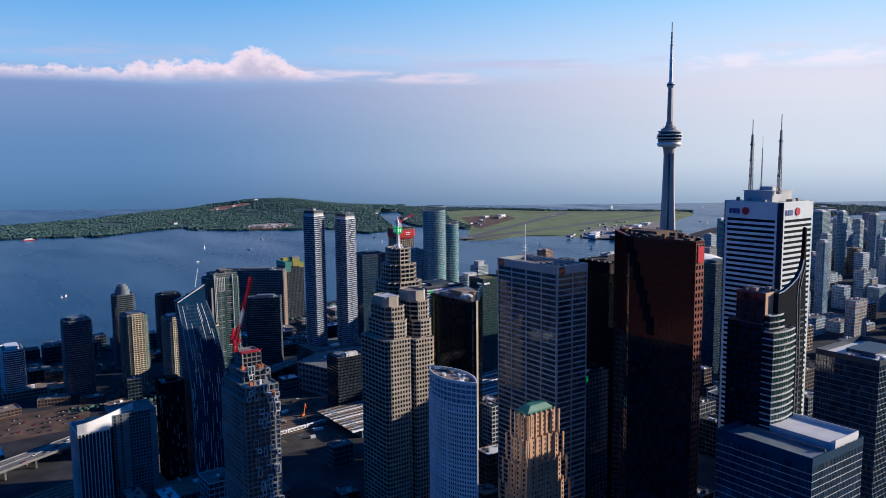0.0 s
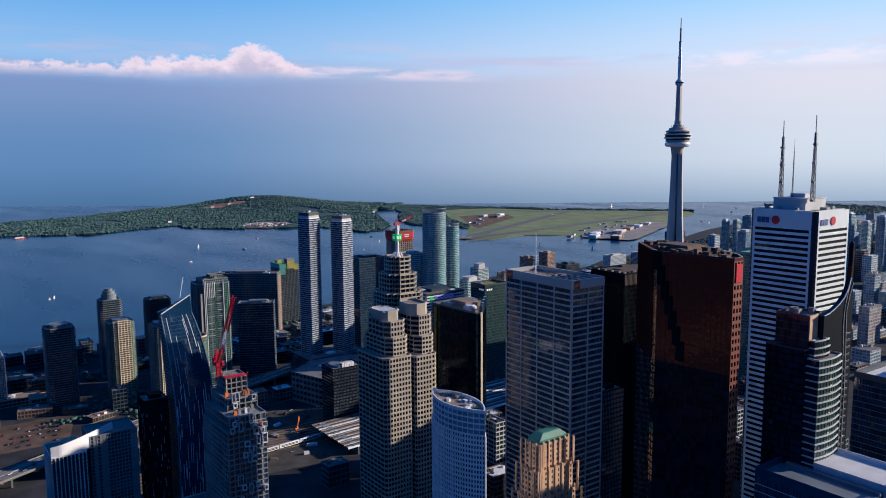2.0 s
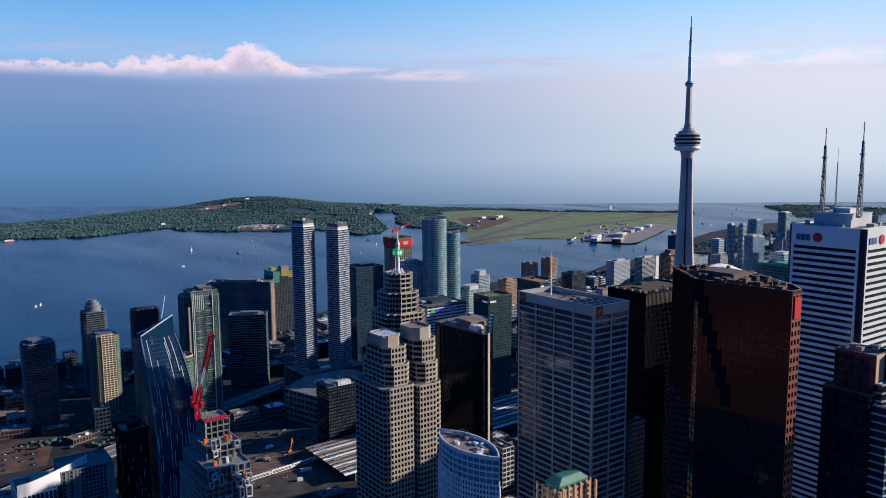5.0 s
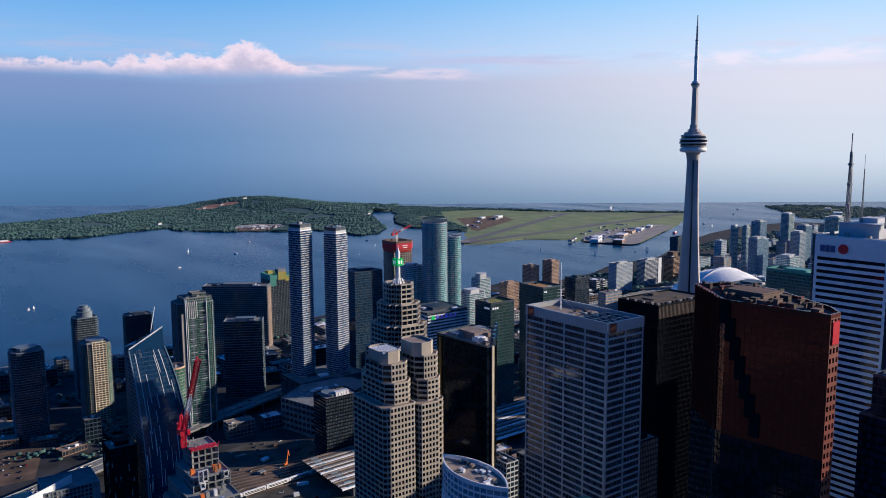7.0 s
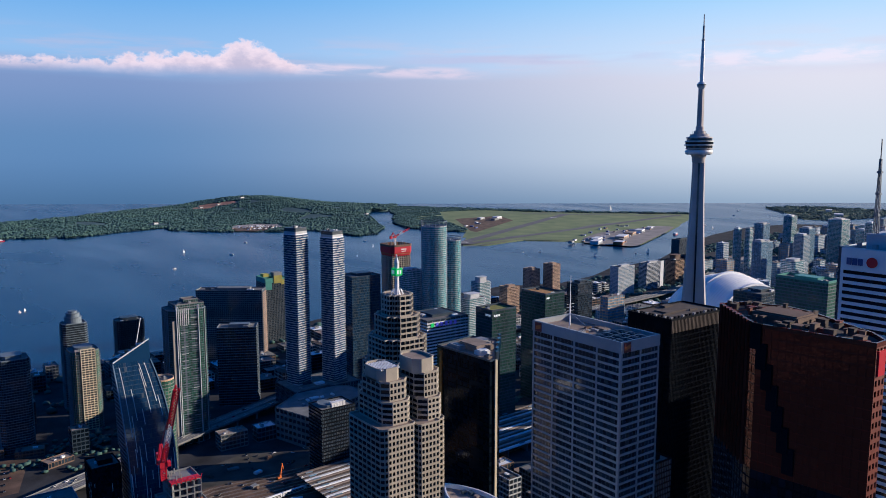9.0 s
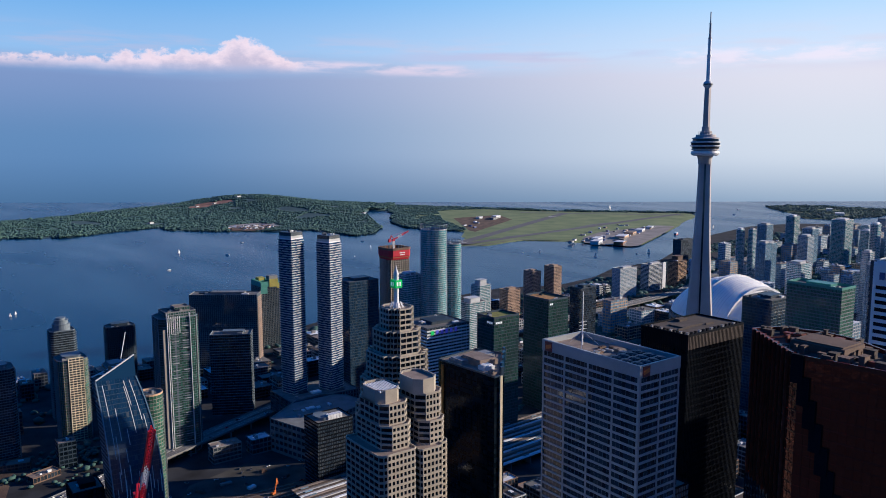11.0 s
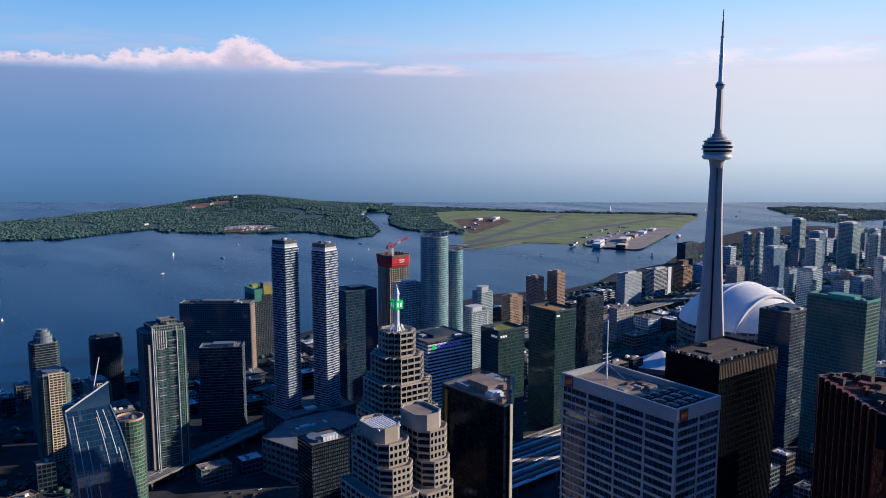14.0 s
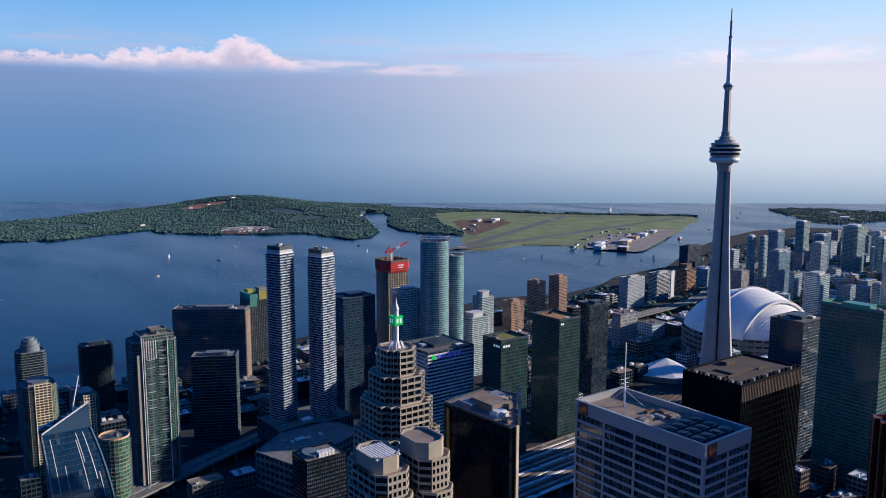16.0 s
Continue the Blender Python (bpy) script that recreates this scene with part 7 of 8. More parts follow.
def near_line(x, y, line, d):
    p = Vector((x, y))
    for a, b in zip(line, line[1:]):
        a, b = Vector(a), Vector(b)
        f = max(0, min(1, (p - a).dot(b - a) / (b - a).length_squared))
        if (p - a - (b - a) * f).length < d:
            return True
    return False


FILL = [["brown", "g_dark", "brown"], ["concrete", "g_dark", "concrete"], ["limestone", "g_dark", "limestone"], ["grey", "g_dark", "grey"], ["dark", "g_black", "dark"], ["precast", "g_dark", "precast"]]
FILL_NAMES = ["brown brick", "grey concrete", "buff stone", "grey-clad", "dark-clad", "pale precast"]
rnd = random.Random(77)
far_fill = Mesh()
y = 130.0
while y < 1380:
    x = -160.0
    dy = rnd.uniform(26, 40)
    while x < 1500:
        dx = rnd.uniform(24, 46)
        cx, cy = x + dx / 2, y + dy / 2
        vis = 0.55 * cy - 120 - (cy * 0.12) < cx < 1.9 * cy + 150 or cy < 500
        inside_view = cx > 0.12 * cy - 70 and cx < 1.55 * cy + 160
        clear = all(abs(cx - kx) > dx / 2 + 30 or abs(cy - ky) > dy / 2 + 30 for kx, ky in KEEP)
        clear = clear and not near_line(cx, cy, RAIL, 62) and not near_line(cx, cy, ROADWAY, 44) and not (430 < cx < 860 and 735 < cy < 850) and not (cx < 210 and 960 < cy < 1150) and not (280 < cx < 480 and 712 < cy < 975) and not (980 < cx < 1330 and 985 < cy < 1235)
        if inside_view and clear and cy > 330 and rnd.random() < 0.9:
            k = rnd.choice((0, 1, 3, 4, 4, 0, 5))
            near = cy < 760
            z = rnd.uniform(14, 46) if near else rnd.uniform(9, 30)
            if cy > 1080 or cx > 1010:
                far_block(far_fill, cx, cy, dx - 8, dy - 8, z, FILL[k], rnd.choice(["roof_grey", "roof_tan", "roof_dark", "roof_white"]), 5.0, 4.5, int(cx + cy))
                x += dx + 2
                continue
            low_block(x + 5, x + dx - 5, y + 5, y + dy - 5, z, FILL[k], rnd.choice(["roof_grey", "roof_tan", "roof_dark", "roof_dark", "roof_grey", "roof_white"]), int(cx * 7 + cy), FILL_NAMES[k] + " low city building with a flat roof", "low city buildings", 5.0, 4.5)
        x += dx + (14 if rnd.random() < 0.4 else 2)
    y += dy + 13


tagged(new("harbour_blocks", far_fill.data("harbour_blocks", [M[k] for k in FAR_KEYS])), "low flat-roofed city buildings behind the harbour front", "buildings", kind="stuff")

# western district: dense middle-height blocks and street trees
rnd = random.Random(91)
TAKEN = [(x, y, w * 0.6 + 8) for x, y, w, z, l in WESTERN] + [(1356, 970, 118), (1490, 1338, 40), (1628, 1362, 44), (1721, 1361, 40), (2072, 1600, 44), (1130, 965, 80)]
made = 0
far_city = Mesh()
while made < 330:
    x, y = rnd.uniform(1180, 3300), rnd.uniform(420, 1750)
    w, d = rnd.uniform(20, 52), rnd.uniform(15, 32)
    if y > 1250 + (x - 1200) * 0.28 or y < 0.36 * x - 90 or any(abs(x - a) < w / 2 + r and abs(y - b) < d / 2 + r for a, b, r in TAKEN) or near_line(x, y, ROADWAY, 40) or near_line(x, y, RAIL, 70):
        continue
    TAKEN.append((x, y, max(w, d) * 0.5 + 6))
    made += 1
    # mostly pale walls and glass, standing in for haze
    look_of = rnd.choice((["precast", "g_pale", "precast"], ["precast", "g_pale", "precast"], ["white", "g_pale", "white"], ["limestone", "g_pale", "limestone"], ["tan_brick", "g_dark", "tan_brick"], ["grey", "g_pale", "grey"]))
    z = rnd.choice((10, 14, 18, 24, 30, 42, 60)) * rnd.uniform(0.8, 1.2)
    far_block(far_city, x, y, w, d, z, look_of, rnd.choice(["roof_grey", "roof_white", "roof_white", "roof_tan"]), 5.5, 6, made)
tagged(new("far_city_blocks", far_city.data("far_city_blocks", [M[k] for k in FAR_KEYS])), "dense far blocks of pale and brown flat-roofed city buildings", "buildings", kind="stuff")
wood("street_trees", [(1150, 1000), (1800, 1000), (3300, 1250), (3400, 1900), (2500, 1800), (2100, 1640), (1500, 1520), (1150, 1480)], lambda x, y: 0, 4600, 15, "scattered green city trees in a western district", (4, 8))
g = Mesh()
g.face([(985, 1000, 0.08), (1085, 975, 0.08), (1235, 1085, 0.08), (1300, 1150, 0.08), (1280, 1215, 0.08), (1100, 1200, 0.08), (1000, 1150, 0.08)])
setting("ground_park", g, ["meadow"], "green city park below a tall tower")
for k, line in enumerate((((985, 1060), (1100, 1075), (1230, 1130), (1300, 1200)), ((1080, 985), (1095, 1080), (1110, 1200)), ((1180, 1045), (1170, 1120), (1200, 1205)))):
    strip("pavement_park_path", line, 7 if k else 13, 0.14 + 0.03 * k, "pave", "pale park path and plaza paving")
wood("street_trees_park", [(980, 985), (1090, 960), (1240, 1090), (1300, 1160), (1270, 1225), (1010, 1190)], lambda x, y: 0, 420, 16, "green park trees below a tall tower", (4, 7.5))
wood("street_trees_harbour", [(200, 1200), (700, 1230), (1000, 1400), (900, 1540), (500, 1400), (210, 1375)], lambda x, y: 0, 260, 17, "dark green trees along the harbour front", (4, 8))
wood("street_trees_garden", [(690, 880), (850, 918), (850, 930), (690, 900)], lambda x, y: 0, 60, 18, "row of green trees beside office towers", (4, 7))


# ---- railway, expressway and streets ----
def ribbon(name, line, w, z, key, label, thick=0.0, off=0.0):
    g = Mesh()
    pts = [Vector(p) for p in line]
    rows = []
    for i, p in enumerate(pts):
        d = (pts[min(i + 1, len(pts) - 1)] - pts[max(i - 1, 0)]).normalized()
        n = Vector((d.y, -d.x))
        a, b = p + n * (w / 2 + off), p + n * (off - w / 2)
        rows.append((a, b))
    for (a, b), (c, d) in zip(rows, rows[1:]):
        g.face([(a.x, a.y, z), (c.x, c.y, z), (d.x, d.y, z), (b.x, b.y, z)])
        if thick:
            g.face([(c.x, c.y, z), (a.x, a.y, z), (a.x, a.y, z - thick), (c.x, c.y, z - thick)])
            g.face([(b.x, b.y, z), (d.x, d.y, z), (d.x, d.y, z - thick), (b.x, b.y, z - thick)])
            g.face([(b.x, b.y, z - thick), (d.x, d.y, z - thick), (c.x, c.y, z - thick), (a.x, a.y, z - thick)])
    return setting(name, g, [key], label)


# yard beside the sunlit rails; its shade is part of the ground colour
g = Mesh()
g.face([(270, 835, 0.06), (300, 760, 0.06), (420, 745, 0.06), (478, 800, 0.06), (470, 880, 0.06), (400, 950, 0.06), (330, 930, 0.06)])
setting("ground_dirt_yard", g, ["yard"], "rutted earth of a building yard, darkened for shade")
ribbon("ground_rail_yard", RAIL, 74, 0.12, "ballast", "rust-brown railway ballast")
for k in range(9):
    for s in (-0.75, 0.75):
        ribbon("trim_rail", RAIL, 0.35, 0.4, "rail", "worn steel rail", 0.25, -32 + 8 * k + s)
ribbon("road_expressway", ROADWAY, 26, 12, "pave", "raised concrete expressway deck", 1.6)
for o in (-13, 0, 13):
    ribbon("trim_barrier", ROADWAY, 0.5, 13.1, "concrete", "concrete road barrier", 1.1, o)
for o in (-8.6, -4.4, 4.4, 8.6):
    ribbon("trim_lane_line", ROADWAY, 0.25, 12.02, "line", "worn white lane line", 0, o)
k = 0
for a, b in zip(ROADWAY, ROADWAY[1:]):
    a, b = Vector(a), Vector(b)
    ln = (b - a).length
    for i in range(int(ln // 34)):
        p = a + (b - a) * (i * 34 / ln)
        if p.x < -60 or p.x > 900:
            continue
        d = (b - a).normalized()
        g = Mesh()
        for s in (-8, 8):
            q = p + Vector((d.y, -d.x)) * s
            g.box(q.x - 0.9, q.x + 0.9, q.y - 0.9, q.y + 0.9, 0, 9.2)
        e0, e1 = p + Vector((d.y, -d.x)) * 12, p - Vector((d.y, -d.x)) * 12
        g.beam((e0.x, e0.y, 9.8), (e1.x, e1.y, 9.8), 1.6)
        tagged(new("trim_bridge_bent", g.data("trim_bridge_bent", [M["concrete"]])), "concrete expressway support", "support", kind="structure")

t = thing("train_shed", 640, 790, "long railway shed with striped pale roofs", "building")
for k in range(20):
    g = Mesh()
    y0, xa = -44 + k * 4.6, -238
    g.loft([[(xa, y0, 9), (200, y0 + 22, 9)], [(xa, y0 + 1.0, 10.6), (200, y0 + 23.0, 10.6)], [(xa, y0 + 3.6, 10.6), (200, y0 + 25.6, 10.6)], [(xa, y0 + 4.4, 9), (200, y0 + 26.4, 9)]], cap=False, closed=False)
    part("roof_bay", g, [("roof_white", "roof_dark", "plant", "roof_dark", "roof_tan")[k % 5]], t, "pale ribbed roof bay" if k == 0 else "")
    if k % 2:
        continue
    for q in range(9):
        g = Mesh()
        x = -226 + q * 47
        yy = y0 + 2.3 + (x + 238) * 0.05
        g.box(x - 4, x + 4, yy - 0.7, yy + 0.7, 10.6, 11.5)
        part("skylight", g, ["g_pale"], t)
for k in range(15):
    g = Mesh()
    x = -225 + k * 30
    yy = (x + 238) * 0.05
    g.box(x - 0.5, x + 0.5, -44 + yy, 42 + yy, 0, 9)
    part("portal", g, ["concrete"], t)


def train_car(x, y, z, turn, group):
    t = thing("train_car", x, y, "pale green and white double-deck railway carriage", "train", group, z, turn)
    g = Mesh()
    out = [(-12.6, -1.5), (12.6, -1.5), (12.6, 1.5), (-12.6, 1.5)]
    g.loft([[(a * k, b * s, h) for a, b in out] for k, s, h in ((0.97, 0.96, 0.9), (1, 1, 1.3), (1, 1, 3.9), (0.99, 0.86, 4.6), (0.98, 0.5, 4.9))])
    part("body", g, ["white"], t)
    for s in (-1, 1):
        for h in (1.9, 3.2):
            g = Mesh()
            g.box(-11, 11, s * 1.52 - 0.03, s * 1.52 + 0.03, h, h + 0.75, bottom=True)
            part("window_band", g, ["g_black"], t)
    for q in (-9, 9):
        g = Mesh()
        g.box(q - 1.6, q + 1.6, -1.2, 1.2, 0, 0.9)
        part("bogie", g, ["black_steel"], t)
    return t


for k in range(9):
    f = k * 26.2
    c = Vector((285, 806)) + Vector((0.995, 0.105)).normalized() * f
    train_car(c.x, c.y, 0.4, math.degrees(math.atan2(0.105, 0.995)), "standing commuter train")


# ---- cars, excavator and boats ----
def car(x, y, z, turn, key):
    t = thing("car", x, y, {"white": "white parked or passing car", "dark": "dark car on the road", "red": "red car on the road", "plant": "silver car on the road"}[key], "car", "road cars", z, turn)
    g = Mesh()
    g.loft([[(-2.2, -0.9, 0.35), (2.2, -0.9, 0.35), (2.2, 0.9, 0.35), (-2.2, 0.9, 0.35)], [(-2.25, -0.9, 0.8), (2.2, -0.9, 0.75), (2.2, 0.9, 0.75), (-2.25, 0.9, 0.8)], [(-2.1, -0.82, 0.98), (1.9, -0.82, 0.9), (1.9, 0.82, 0.9), (-2.1, 0.82, 0.98)]])
    part("body", g, [key], t)
    g = Mesh()
    g.loft([[(-1.8, -0.78, 0.95), (1.0, -0.78, 0.92), (1.0, 0.78, 0.92), (-1.8, 0.78, 0.95)], [(-1.3, -0.65, 1.45), (0.4, -0.65, 1.45), (0.4, 0.65, 1.45), (-1.3, 0.65, 1.45)]])
    part("cabin", g, ["g_black"], t)
    for wx in (-1.35, 1.35):
        for wy in (-0.86, 0.86):
            g = Mesh()
            g.loft([[(wx + 0.33 * math.cos(a), wy + o, 0.33 + 0.33 * math.sin(a)) for a in [2 * math.pi * i / 10 for i in range(10)]] for o in (-0.1, 0.1)])
            part("wheel", g, ["black_steel"], t)
    return t


CARS = {k: car(60 + 6 * i, 1082, 0.17, 90, k) for i, k in enumerate(("white", "dark", "red", "plant"))}
rnd = random.Random(12)


def place_car(x, y, z, turn):
    copy_thing(CARS[rnd.choice(("white", "white", "dark", "plant", "plant", "red"))], pose(x, y, z, 0, 0, turn))


for a, b in zip(ROADWAY, ROADWAY[1:]):
    a, b = Vector(a), Vector(b)
    d = (b - a).normalized()
    s = rnd.uniform(5, 20)
    while s < (b - a).length:
        p = a + d * s
        if 20 < p.x < 560:
            for lane in (-10.5, -6.5, -2.2, 2.2, 6.5, 10.5):
                if rnd.random() < 0.24:
                    q = p + Vector((d.y, -d.x)) * lane + d * rnd.uniform(-4, 4)
                    place_car(q.x, q.y, 12.03, math.degrees(math.atan2(d.y, d.x)) + (180 if lane > 0 else 0))
        s += 16
g = Mesh()
g.face([(40, 985, 0.15), (165, 985, 0.15), (190, 1085, 0.15), (60, 1085, 0.15)])
setting("pavement_car_park", g, ["ballast"], "dusty brown car park")
for x0, x1, y0, y1, h, turn in ((128, 168, 1098, 1122, 9, -12), (176, 206, 1080, 1098, 7, -12), (70, 104, 1084, 1108, 8, 10), (196, 226, 1034, 1050, 6, 20)):
    low_block(x0, x1, y0, y1, h, ["brown", "g_dark", "brown"], "roof_tan", int(x0), "low brown brick building beside a car park", "car park buildings", 4.5, 4, turn, 3)
wood("car_park_trees", [(150, 1052), (230, 1000), (300, 1020), (300, 1120), (230, 1126), (170, 1086)], lambda x, y: 1.6, 120, 31, "dark green street trees round a car park", (2.6, 4.6), gaps=((150, 1110, 30), (191, 1090, 22), (211, 1042, 22), (265, 1152, 30), (291, 1052, 24)))
for r in range(5):
    for k in range(18):
        if rnd.random() < 0.45:
            place_car(64 + k * 5.6 + r * 2, 996 + r * 17, 0.17, 90 + rnd.uniform(-3, 3))
for x, y, r, z, key in ((128, 1176, 70, 9, "tan_brick"), (172, 1142, 52, 14, "tan_brick"), (70, 1215, 60, 8, "tan_brick")):
    low_block(x - r / 2, x + r / 2, y - 14, y + 14, z, [key, "g_dark", key], "roof_tan", int(x), "low waterfront building with open arches", "", 4.5, 5)


def excavator(x, y, turn):
    t = thing("excavator", x, y, "orange excavator with its boom raised", "excavator", turn=turn)
    g = Mesh()
    g.box(-2.4, 2.4, -1.6, 1.6, 1.0, 3.0, bottom=True)
    g.box(0.2, 2.2, -1.5, 0.1, 3.0, 4.4)
    part("body", g, ["orange_sign"], t)
    for s in (-1.4, 1.4):
        g = Mesh()
        g.box(-2.8, 2.8, s - 0.45, s + 0.45, 0, 1.0)
        part("track", g, ["black_steel"], t)
    g = Mesh()
    g.beam((2, 0, 2), (5, 0, 16), 1.0)
    g.beam((5, 0, 16), (6.5, 0, 9), 0.8)
    part("boom", g, ["orange_sign"], t)


excavator(392, 858, 20)
low_block(165, 220, 660, 725, 25, ["concrete", "g_dark", "concrete"], "roof_tan", 501, "low hall with a broad tan roof", "", 6, 6)
low_block(347, 377, 552, 575, 35, ["limestone", "g_dark", "limestone"], "roof_tan", 502, "low buff stone block beside an office tower", "", 4.5, 3.5)
# site vehicles and stores beside the railway
rnd = random.Random(63)
for k in range(60):
    x, y = rnd.uniform(255, 470), rnd.uniform(760, 940)
    if near_line(x, y, ROADWAY, 24) or any(abs(x - a) < 24 and abs(y - b) < 22 for a, b in KEEP):
        continue
    place_car(x, y, 0.3, rnd.uniform(0, 180))
for k in range(34):
    x, y = rnd.uniform(250, 475), rnd.uniform(770, 940)
    if near_line(x, y, ROADWAY, 24) or any(abs(x - a) < 30 and abs(y - b) < 26 for a, b in KEEP):
        continue
    t = thing("site_store", x, y, "low site container or heap of earth beside the railway", "container", "site stores", 0.1, rnd.uniform(0, 180))
    w, d, h = rnd.uniform(5, 13), rnd.uniform(2.4, 6), rnd.uniform(1.6, 3.2)
    g = Mesh()
    q = 1.0 if k % 2 else 0.45
    g.loft([[(a * s, b * s, z) for a, b in rect(w, d)] for s, z in ((1, 0), (0.97 if q == 1 else 0.8, h * 0.6), (0.97 if q == 1 else q, h))])
    part("body", g, [rnd.choice(("rust", "white", "navy", "concrete", "plant", "dark", "concrete") if q == 1 else ("ballast", "yard"))], t)


def sailboat(x, y, turn, k=1.0, sail=True):
    t = thing("sailboat" if sail else "motor_boat", x, y, "small white sailing boat on the lake" if sail else "white motor boat on the lake", "boat", "lake boats", -2, turn)
    g = Mesh()
    out = [(-5, -1.4), (1.5, -1.7), (6, 0), (1.5, 1.7), (-5, 1.4)]
    g.loft([[(px * s * k, py * s * k, z * k) for px, py in out] for s, z in ((0.85, -0.1), (1, 0.8), (1.03, 1.4))])
    part("hull", g, ["white"], t)
    if sail:
        g = Mesh()
        g.beam((0.4 * k, 0, 1.2 * k), (0.4 * k, 0, 15 * k), 0.3 * k)
        part("mast", g, ["rail"], t)
        g = Mesh()
        g.face([(0.3 * k, 0, 2 * k), (-5 * k, 0.5 * k, 2.2 * k), (0.3 * k, 0.1, 14.5 * k)])
        g.face([(0.6 * k, 0, 13 * k), (0.6 * k, 0, 2 * k), (5.6 * k, -0.4 * k, 1.6 * k)])
        part("sail", g, ["fabric"], t)
    else:
        g = Mesh()
        g.loft([[(px * 0.55 * s * k, py * 0.8 * s * k, z * k) for px, py in out] for s, z in ((1, 1.4), (0.85, 3.2))])
        part("cabin", g, ["white"], t)


rnd = random.Random(31)
for x, y, s, k in ((300, 1980, 1, 0.8), (312, 1995, 1, 0.8), (1010, 2600, 0, 1.8), (1330, 2320, 1, 1.4), (1500, 2500, 1, 1.2), (1820, 2050, 0, 1.6), (1880, 2030, 1, 1.4), (1955, 1850, 1, 1.6), (2110, 1810, 0, 1.5), (2160, 1800, 1, 1.9),
                   (1650, 2350, 0, 1.4), (900, 2750, 1, 1.5), (760, 2400, 0, 1.4), (3120, 2250, 0, 2.0), (3700, 2480, 0, 1.6), (3050, 2160, 1, 1.4), (3900, 2800, 1, 2.6), (3500, 3150, 1, 2.6), (1180, 2900, 0, 1.5), (1560, 2660, 0, 1.6), (4000, 2650, 0, 2.0)):
    sailboat(x, y, rnd.uniform(0, 360), k * (0.62 if s else 0.8), bool(s))


def ferry(x, y, turn):
    t = thing("ferry", x, y, "white and red passenger ferry on the harbour", "ferry", z=-2, turn=turn)
    g = Mesh()
    out = [(-22, -5), (18, -5.5), (26, 0), (18, 5.5), (-22, 5)]
    g.loft([[(px * s, py * s, z) for px, py in out] for s, z in ((0.92, 0), (1, 2.5))])
    part("hull", g, ["red"], t)
    for k, z in enumerate((2.5, 5.2)):
        g = Mesh()
        g.box(-19 + 3 * k, 16 - 4 * k, -4.8, 4.8, z, z + 2.2)
        g.box(-20 + 3 * k, 17 - 4 * k, -5.2, 5.2, z + 2.2, z + 2.6, bottom=True)
        part("deck_house", g, ["white"], t)


ferry(2700, 2095, 25)
ferry(430, 3500, 10)

# marina and cottages on the wooded island, airport sheds
rnd = random.Random(44)
for k in range(70):
    a, r = rnd.uniform(0, 6.28), 105 * rnd.random() ** 0.5
    x, y = 1420 + r * math.cos(a) * 0.95, 3375 + r * math.sin(a) * 0.9
    t = thing("boat_shed", x, y, "pale moored boat or boathouse at the island marina", "boathouse", "island marina", east_z(x, y) - 0.3, rnd.uniform(0, 180))
    w, d, h = rnd.uniform(6, 14), rnd.uniform(4, 8), rnd.uniform(2.5, 5)
    g = Mesh()
    g.box(-w / 2, w / 2, -d / 2, d / 2, 0, h)
    part("wall", g, [rnd.choice(("white", "white", "limestone", "brown"))], t)
    g = Mesh()
    g.face([(-w / 2 - 0.4, -d / 2 - 0.4, h), (w / 2 + 0.4, -d / 2 - 0.4, h), (w / 2 + 0.4, 0, h + 2), (-w / 2 - 0.4, 0, h + 2)])
    g.face([(w / 2 + 0.4, d / 2 + 0.4, h), (-w / 2 - 0.4, d / 2 + 0.4, h), (-w / 2 - 0.4, 0, h + 2), (w / 2 + 0.4, 0, h + 2)])
    part("gable_roof", g, [rnd.choice(("roof_white", "roof_tan", "roof_grey", "white"))], t)
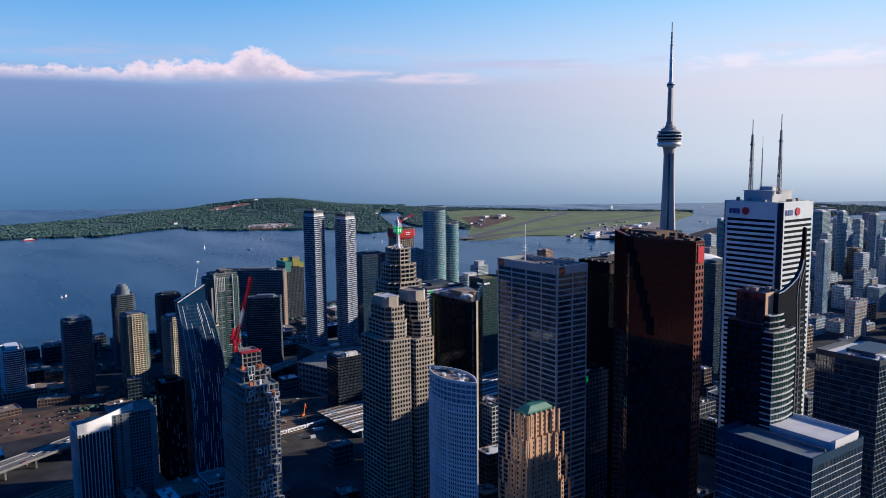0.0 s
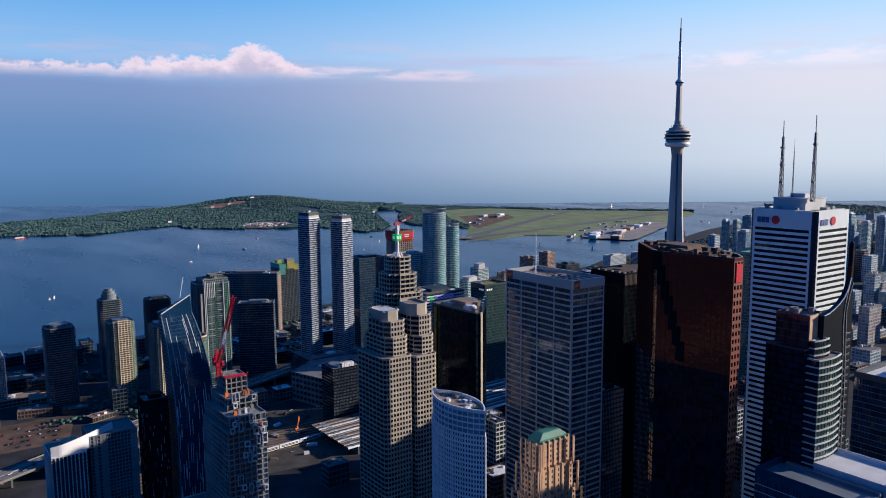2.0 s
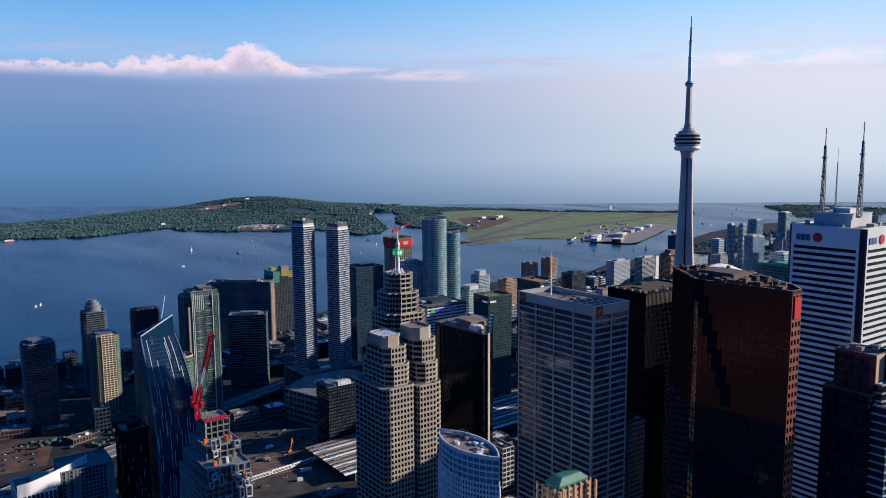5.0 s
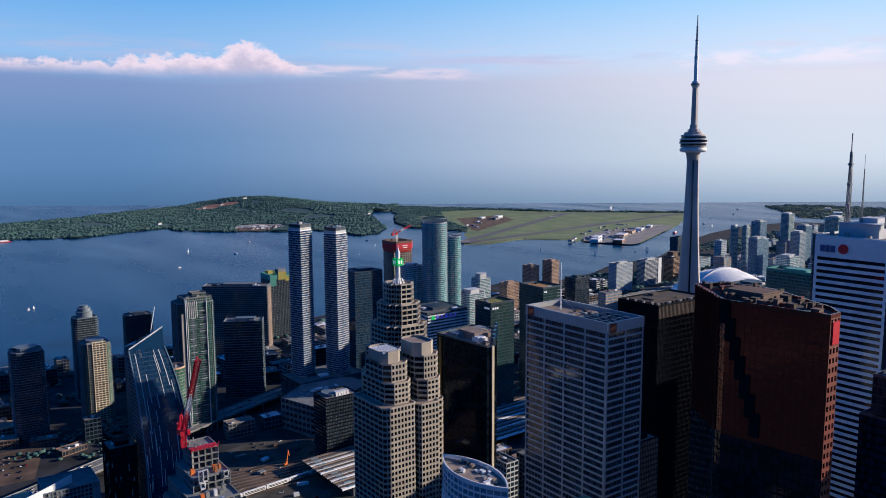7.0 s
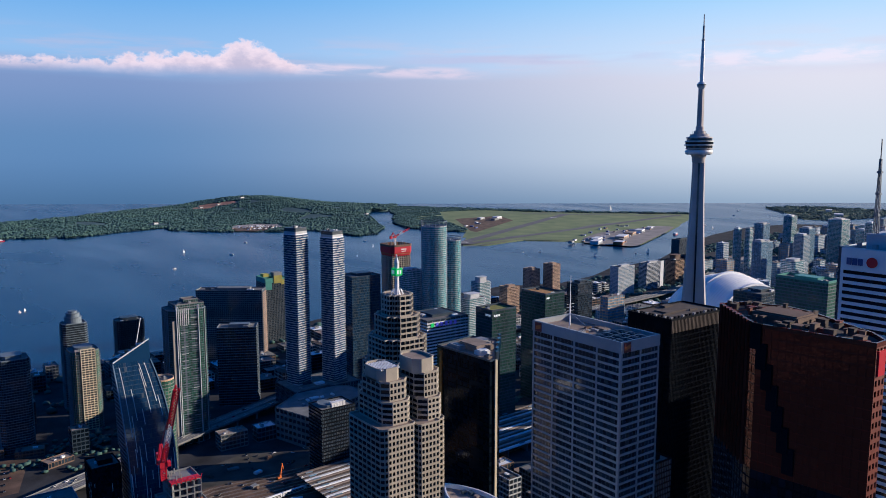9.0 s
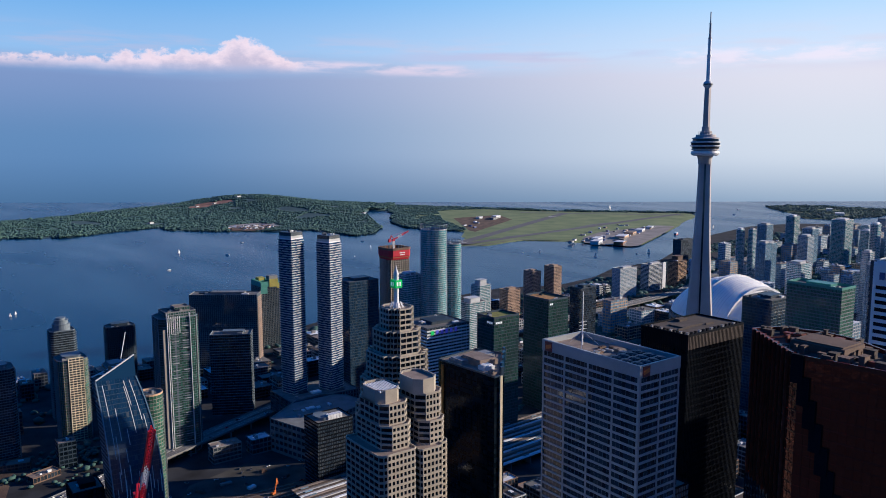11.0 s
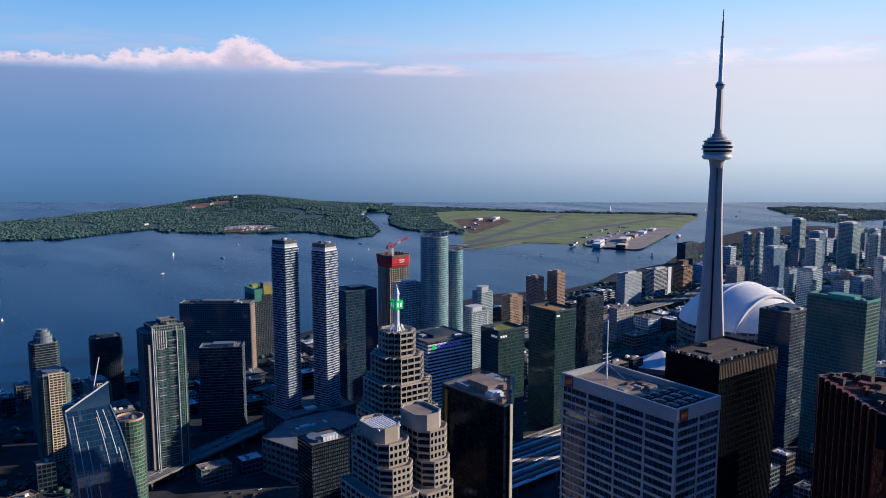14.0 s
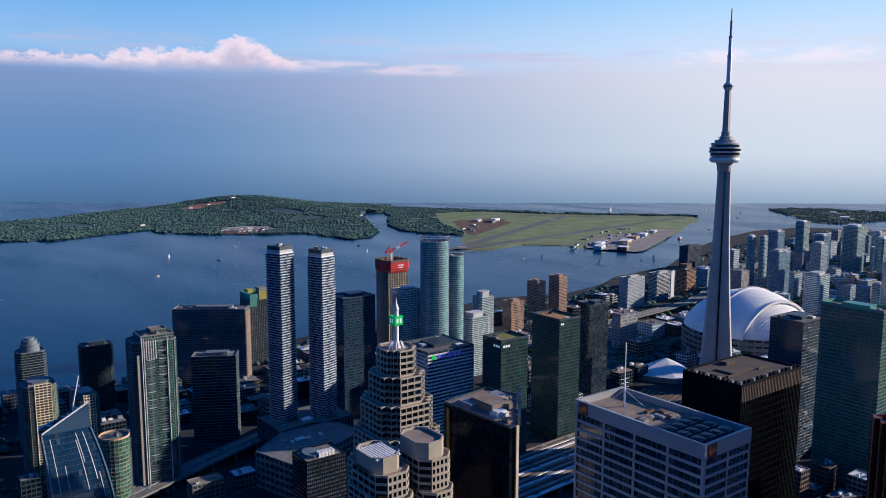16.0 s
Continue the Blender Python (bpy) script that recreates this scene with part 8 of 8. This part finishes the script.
for x, y, w, d, h, key, rk, turn in ((2190, 2060, 60, 30, 12, "white", "roof_white", 28), (2270, 2130, 70, 26, 10, "white", "roof_white", 28), (2235, 1990, 46, 34, 12, "rust", "roof_white", 28), (2400, 2120, 80, 36, 11, "limestone", "roof_white", 28),
                                     (2520, 2180, 70, 34, 11, "limestone", "roof_tan", 28), (2640, 2230, 60, 30, 10, "white", "roof_white", 28), (2780, 2290, 50, 22, 8, "white", "roof_white", 28), (2560, 3060, 60, 26, 12, "white", "roof_white", 28),
                                     (2500, 3010, 40, 20, 9, "concrete", "roof_grey", 28), (2480, 3090, 50, 18, 8, "precast", "roof_white", 28), (2130, 2130, 30, 16, 7, "precast", "roof_grey", 28), (2330, 2060, 30, 18, 8, "concrete", "roof_tan", 28)):
    t = thing("airport_building", x, y, "low airport terminal or hangar with a pale roof", "building", "airport buildings", 1.5, turn)
    g = Mesh()
    g.prism(rect(w, d), 0, h, cap=False)
    part("wall", g, [key], t)
    g = Mesh()
    g.loft([[(x2 * s, y2 * s, z) for x2, y2 in rect(w + 1.5, d + 1.5)] for s, z in ((1, h), (1, h + 0.6), (0.9, h + 1.6))])
    part("roof", g, [rk], t)
    for q in range(int(w // 9)):
        g = Mesh()
        g.box(-w / 2 + 2 + q * 9, -w / 2 + 8 + q * 9, -d / 2 - 0.15, -d / 2, 0.3, h * 0.6, bottom=True)
        part("hangar_door", g, ["grey"], t)
rnd = random.Random(52)
for k in range(46):
    f, o = rnd.random(), rnd.uniform(0, 1)
    x, y = 2230 + 620 * f - 70 * o, 1985 + 330 * f + 200 * o
    if k > 36:
        x, y = rnd.uniform(2180, 2420), rnd.uniform(2760, 3000)
        if not inside((x, y), [(2392, 3186), (2100, 2690), (2572, 2952), (2688, 3194)]):
            continue
    t = thing("airport_shed", x, y, "small pale shed or parked aircraft stand at the airfield", "shed", "airport sheds", 1.5, 28 + rnd.choice((0, 90)))
    w, d, h = rnd.uniform(8, 26), rnd.uniform(5, 12), rnd.uniform(3, 6)
    g = Mesh()
    g.prism(rect(w, d), 0, h, cap=False)
    part("wall", g, [rnd.choice(("white", "precast", "limestone", "navy", "grey"))], t)
    g = Mesh()
    g.loft([[(a * s, b * s, z) for a, b in rect(w + 0.8, d + 0.8)] for s, z in ((1, h), (1, h + 0.4), (0.8, h + 1.0))])
    part("roof", g, [rnd.choice(("roof_white", "roof_white", "roof_grey", "roof_tan", "navy"))], t)
for x, y, w, d, h in ((1580, 4560, 26, 12, 6), (1700, 4600, 30, 12, 6), (1880, 4690, 34, 14, 7), (1110, 3820, 26, 14, 7), (2100, 3560, 24, 14, 6), (4080, 2120, 70, 40, 10), (4330, 2300, 60, 30, 9)):
    t = thing("park_building", x, y, "pale low building among island trees", "building", "island buildings", east_z(x, y) if x < 3000 else 2.0, 30)
    g = Mesh()
    g.box(-w / 2, w / 2, -d / 2, d / 2, 0, h)
    part("wall", g, ["precast"], t)
    g = Mesh()
    g.box(-w / 2 - 1, w / 2 + 1, -d / 2 - 1, d / 2 + 1, h, h + 0.8, bottom=True)
    part("roof", g, ["roof_tan" if x < 3000 else "roof_white"], t)
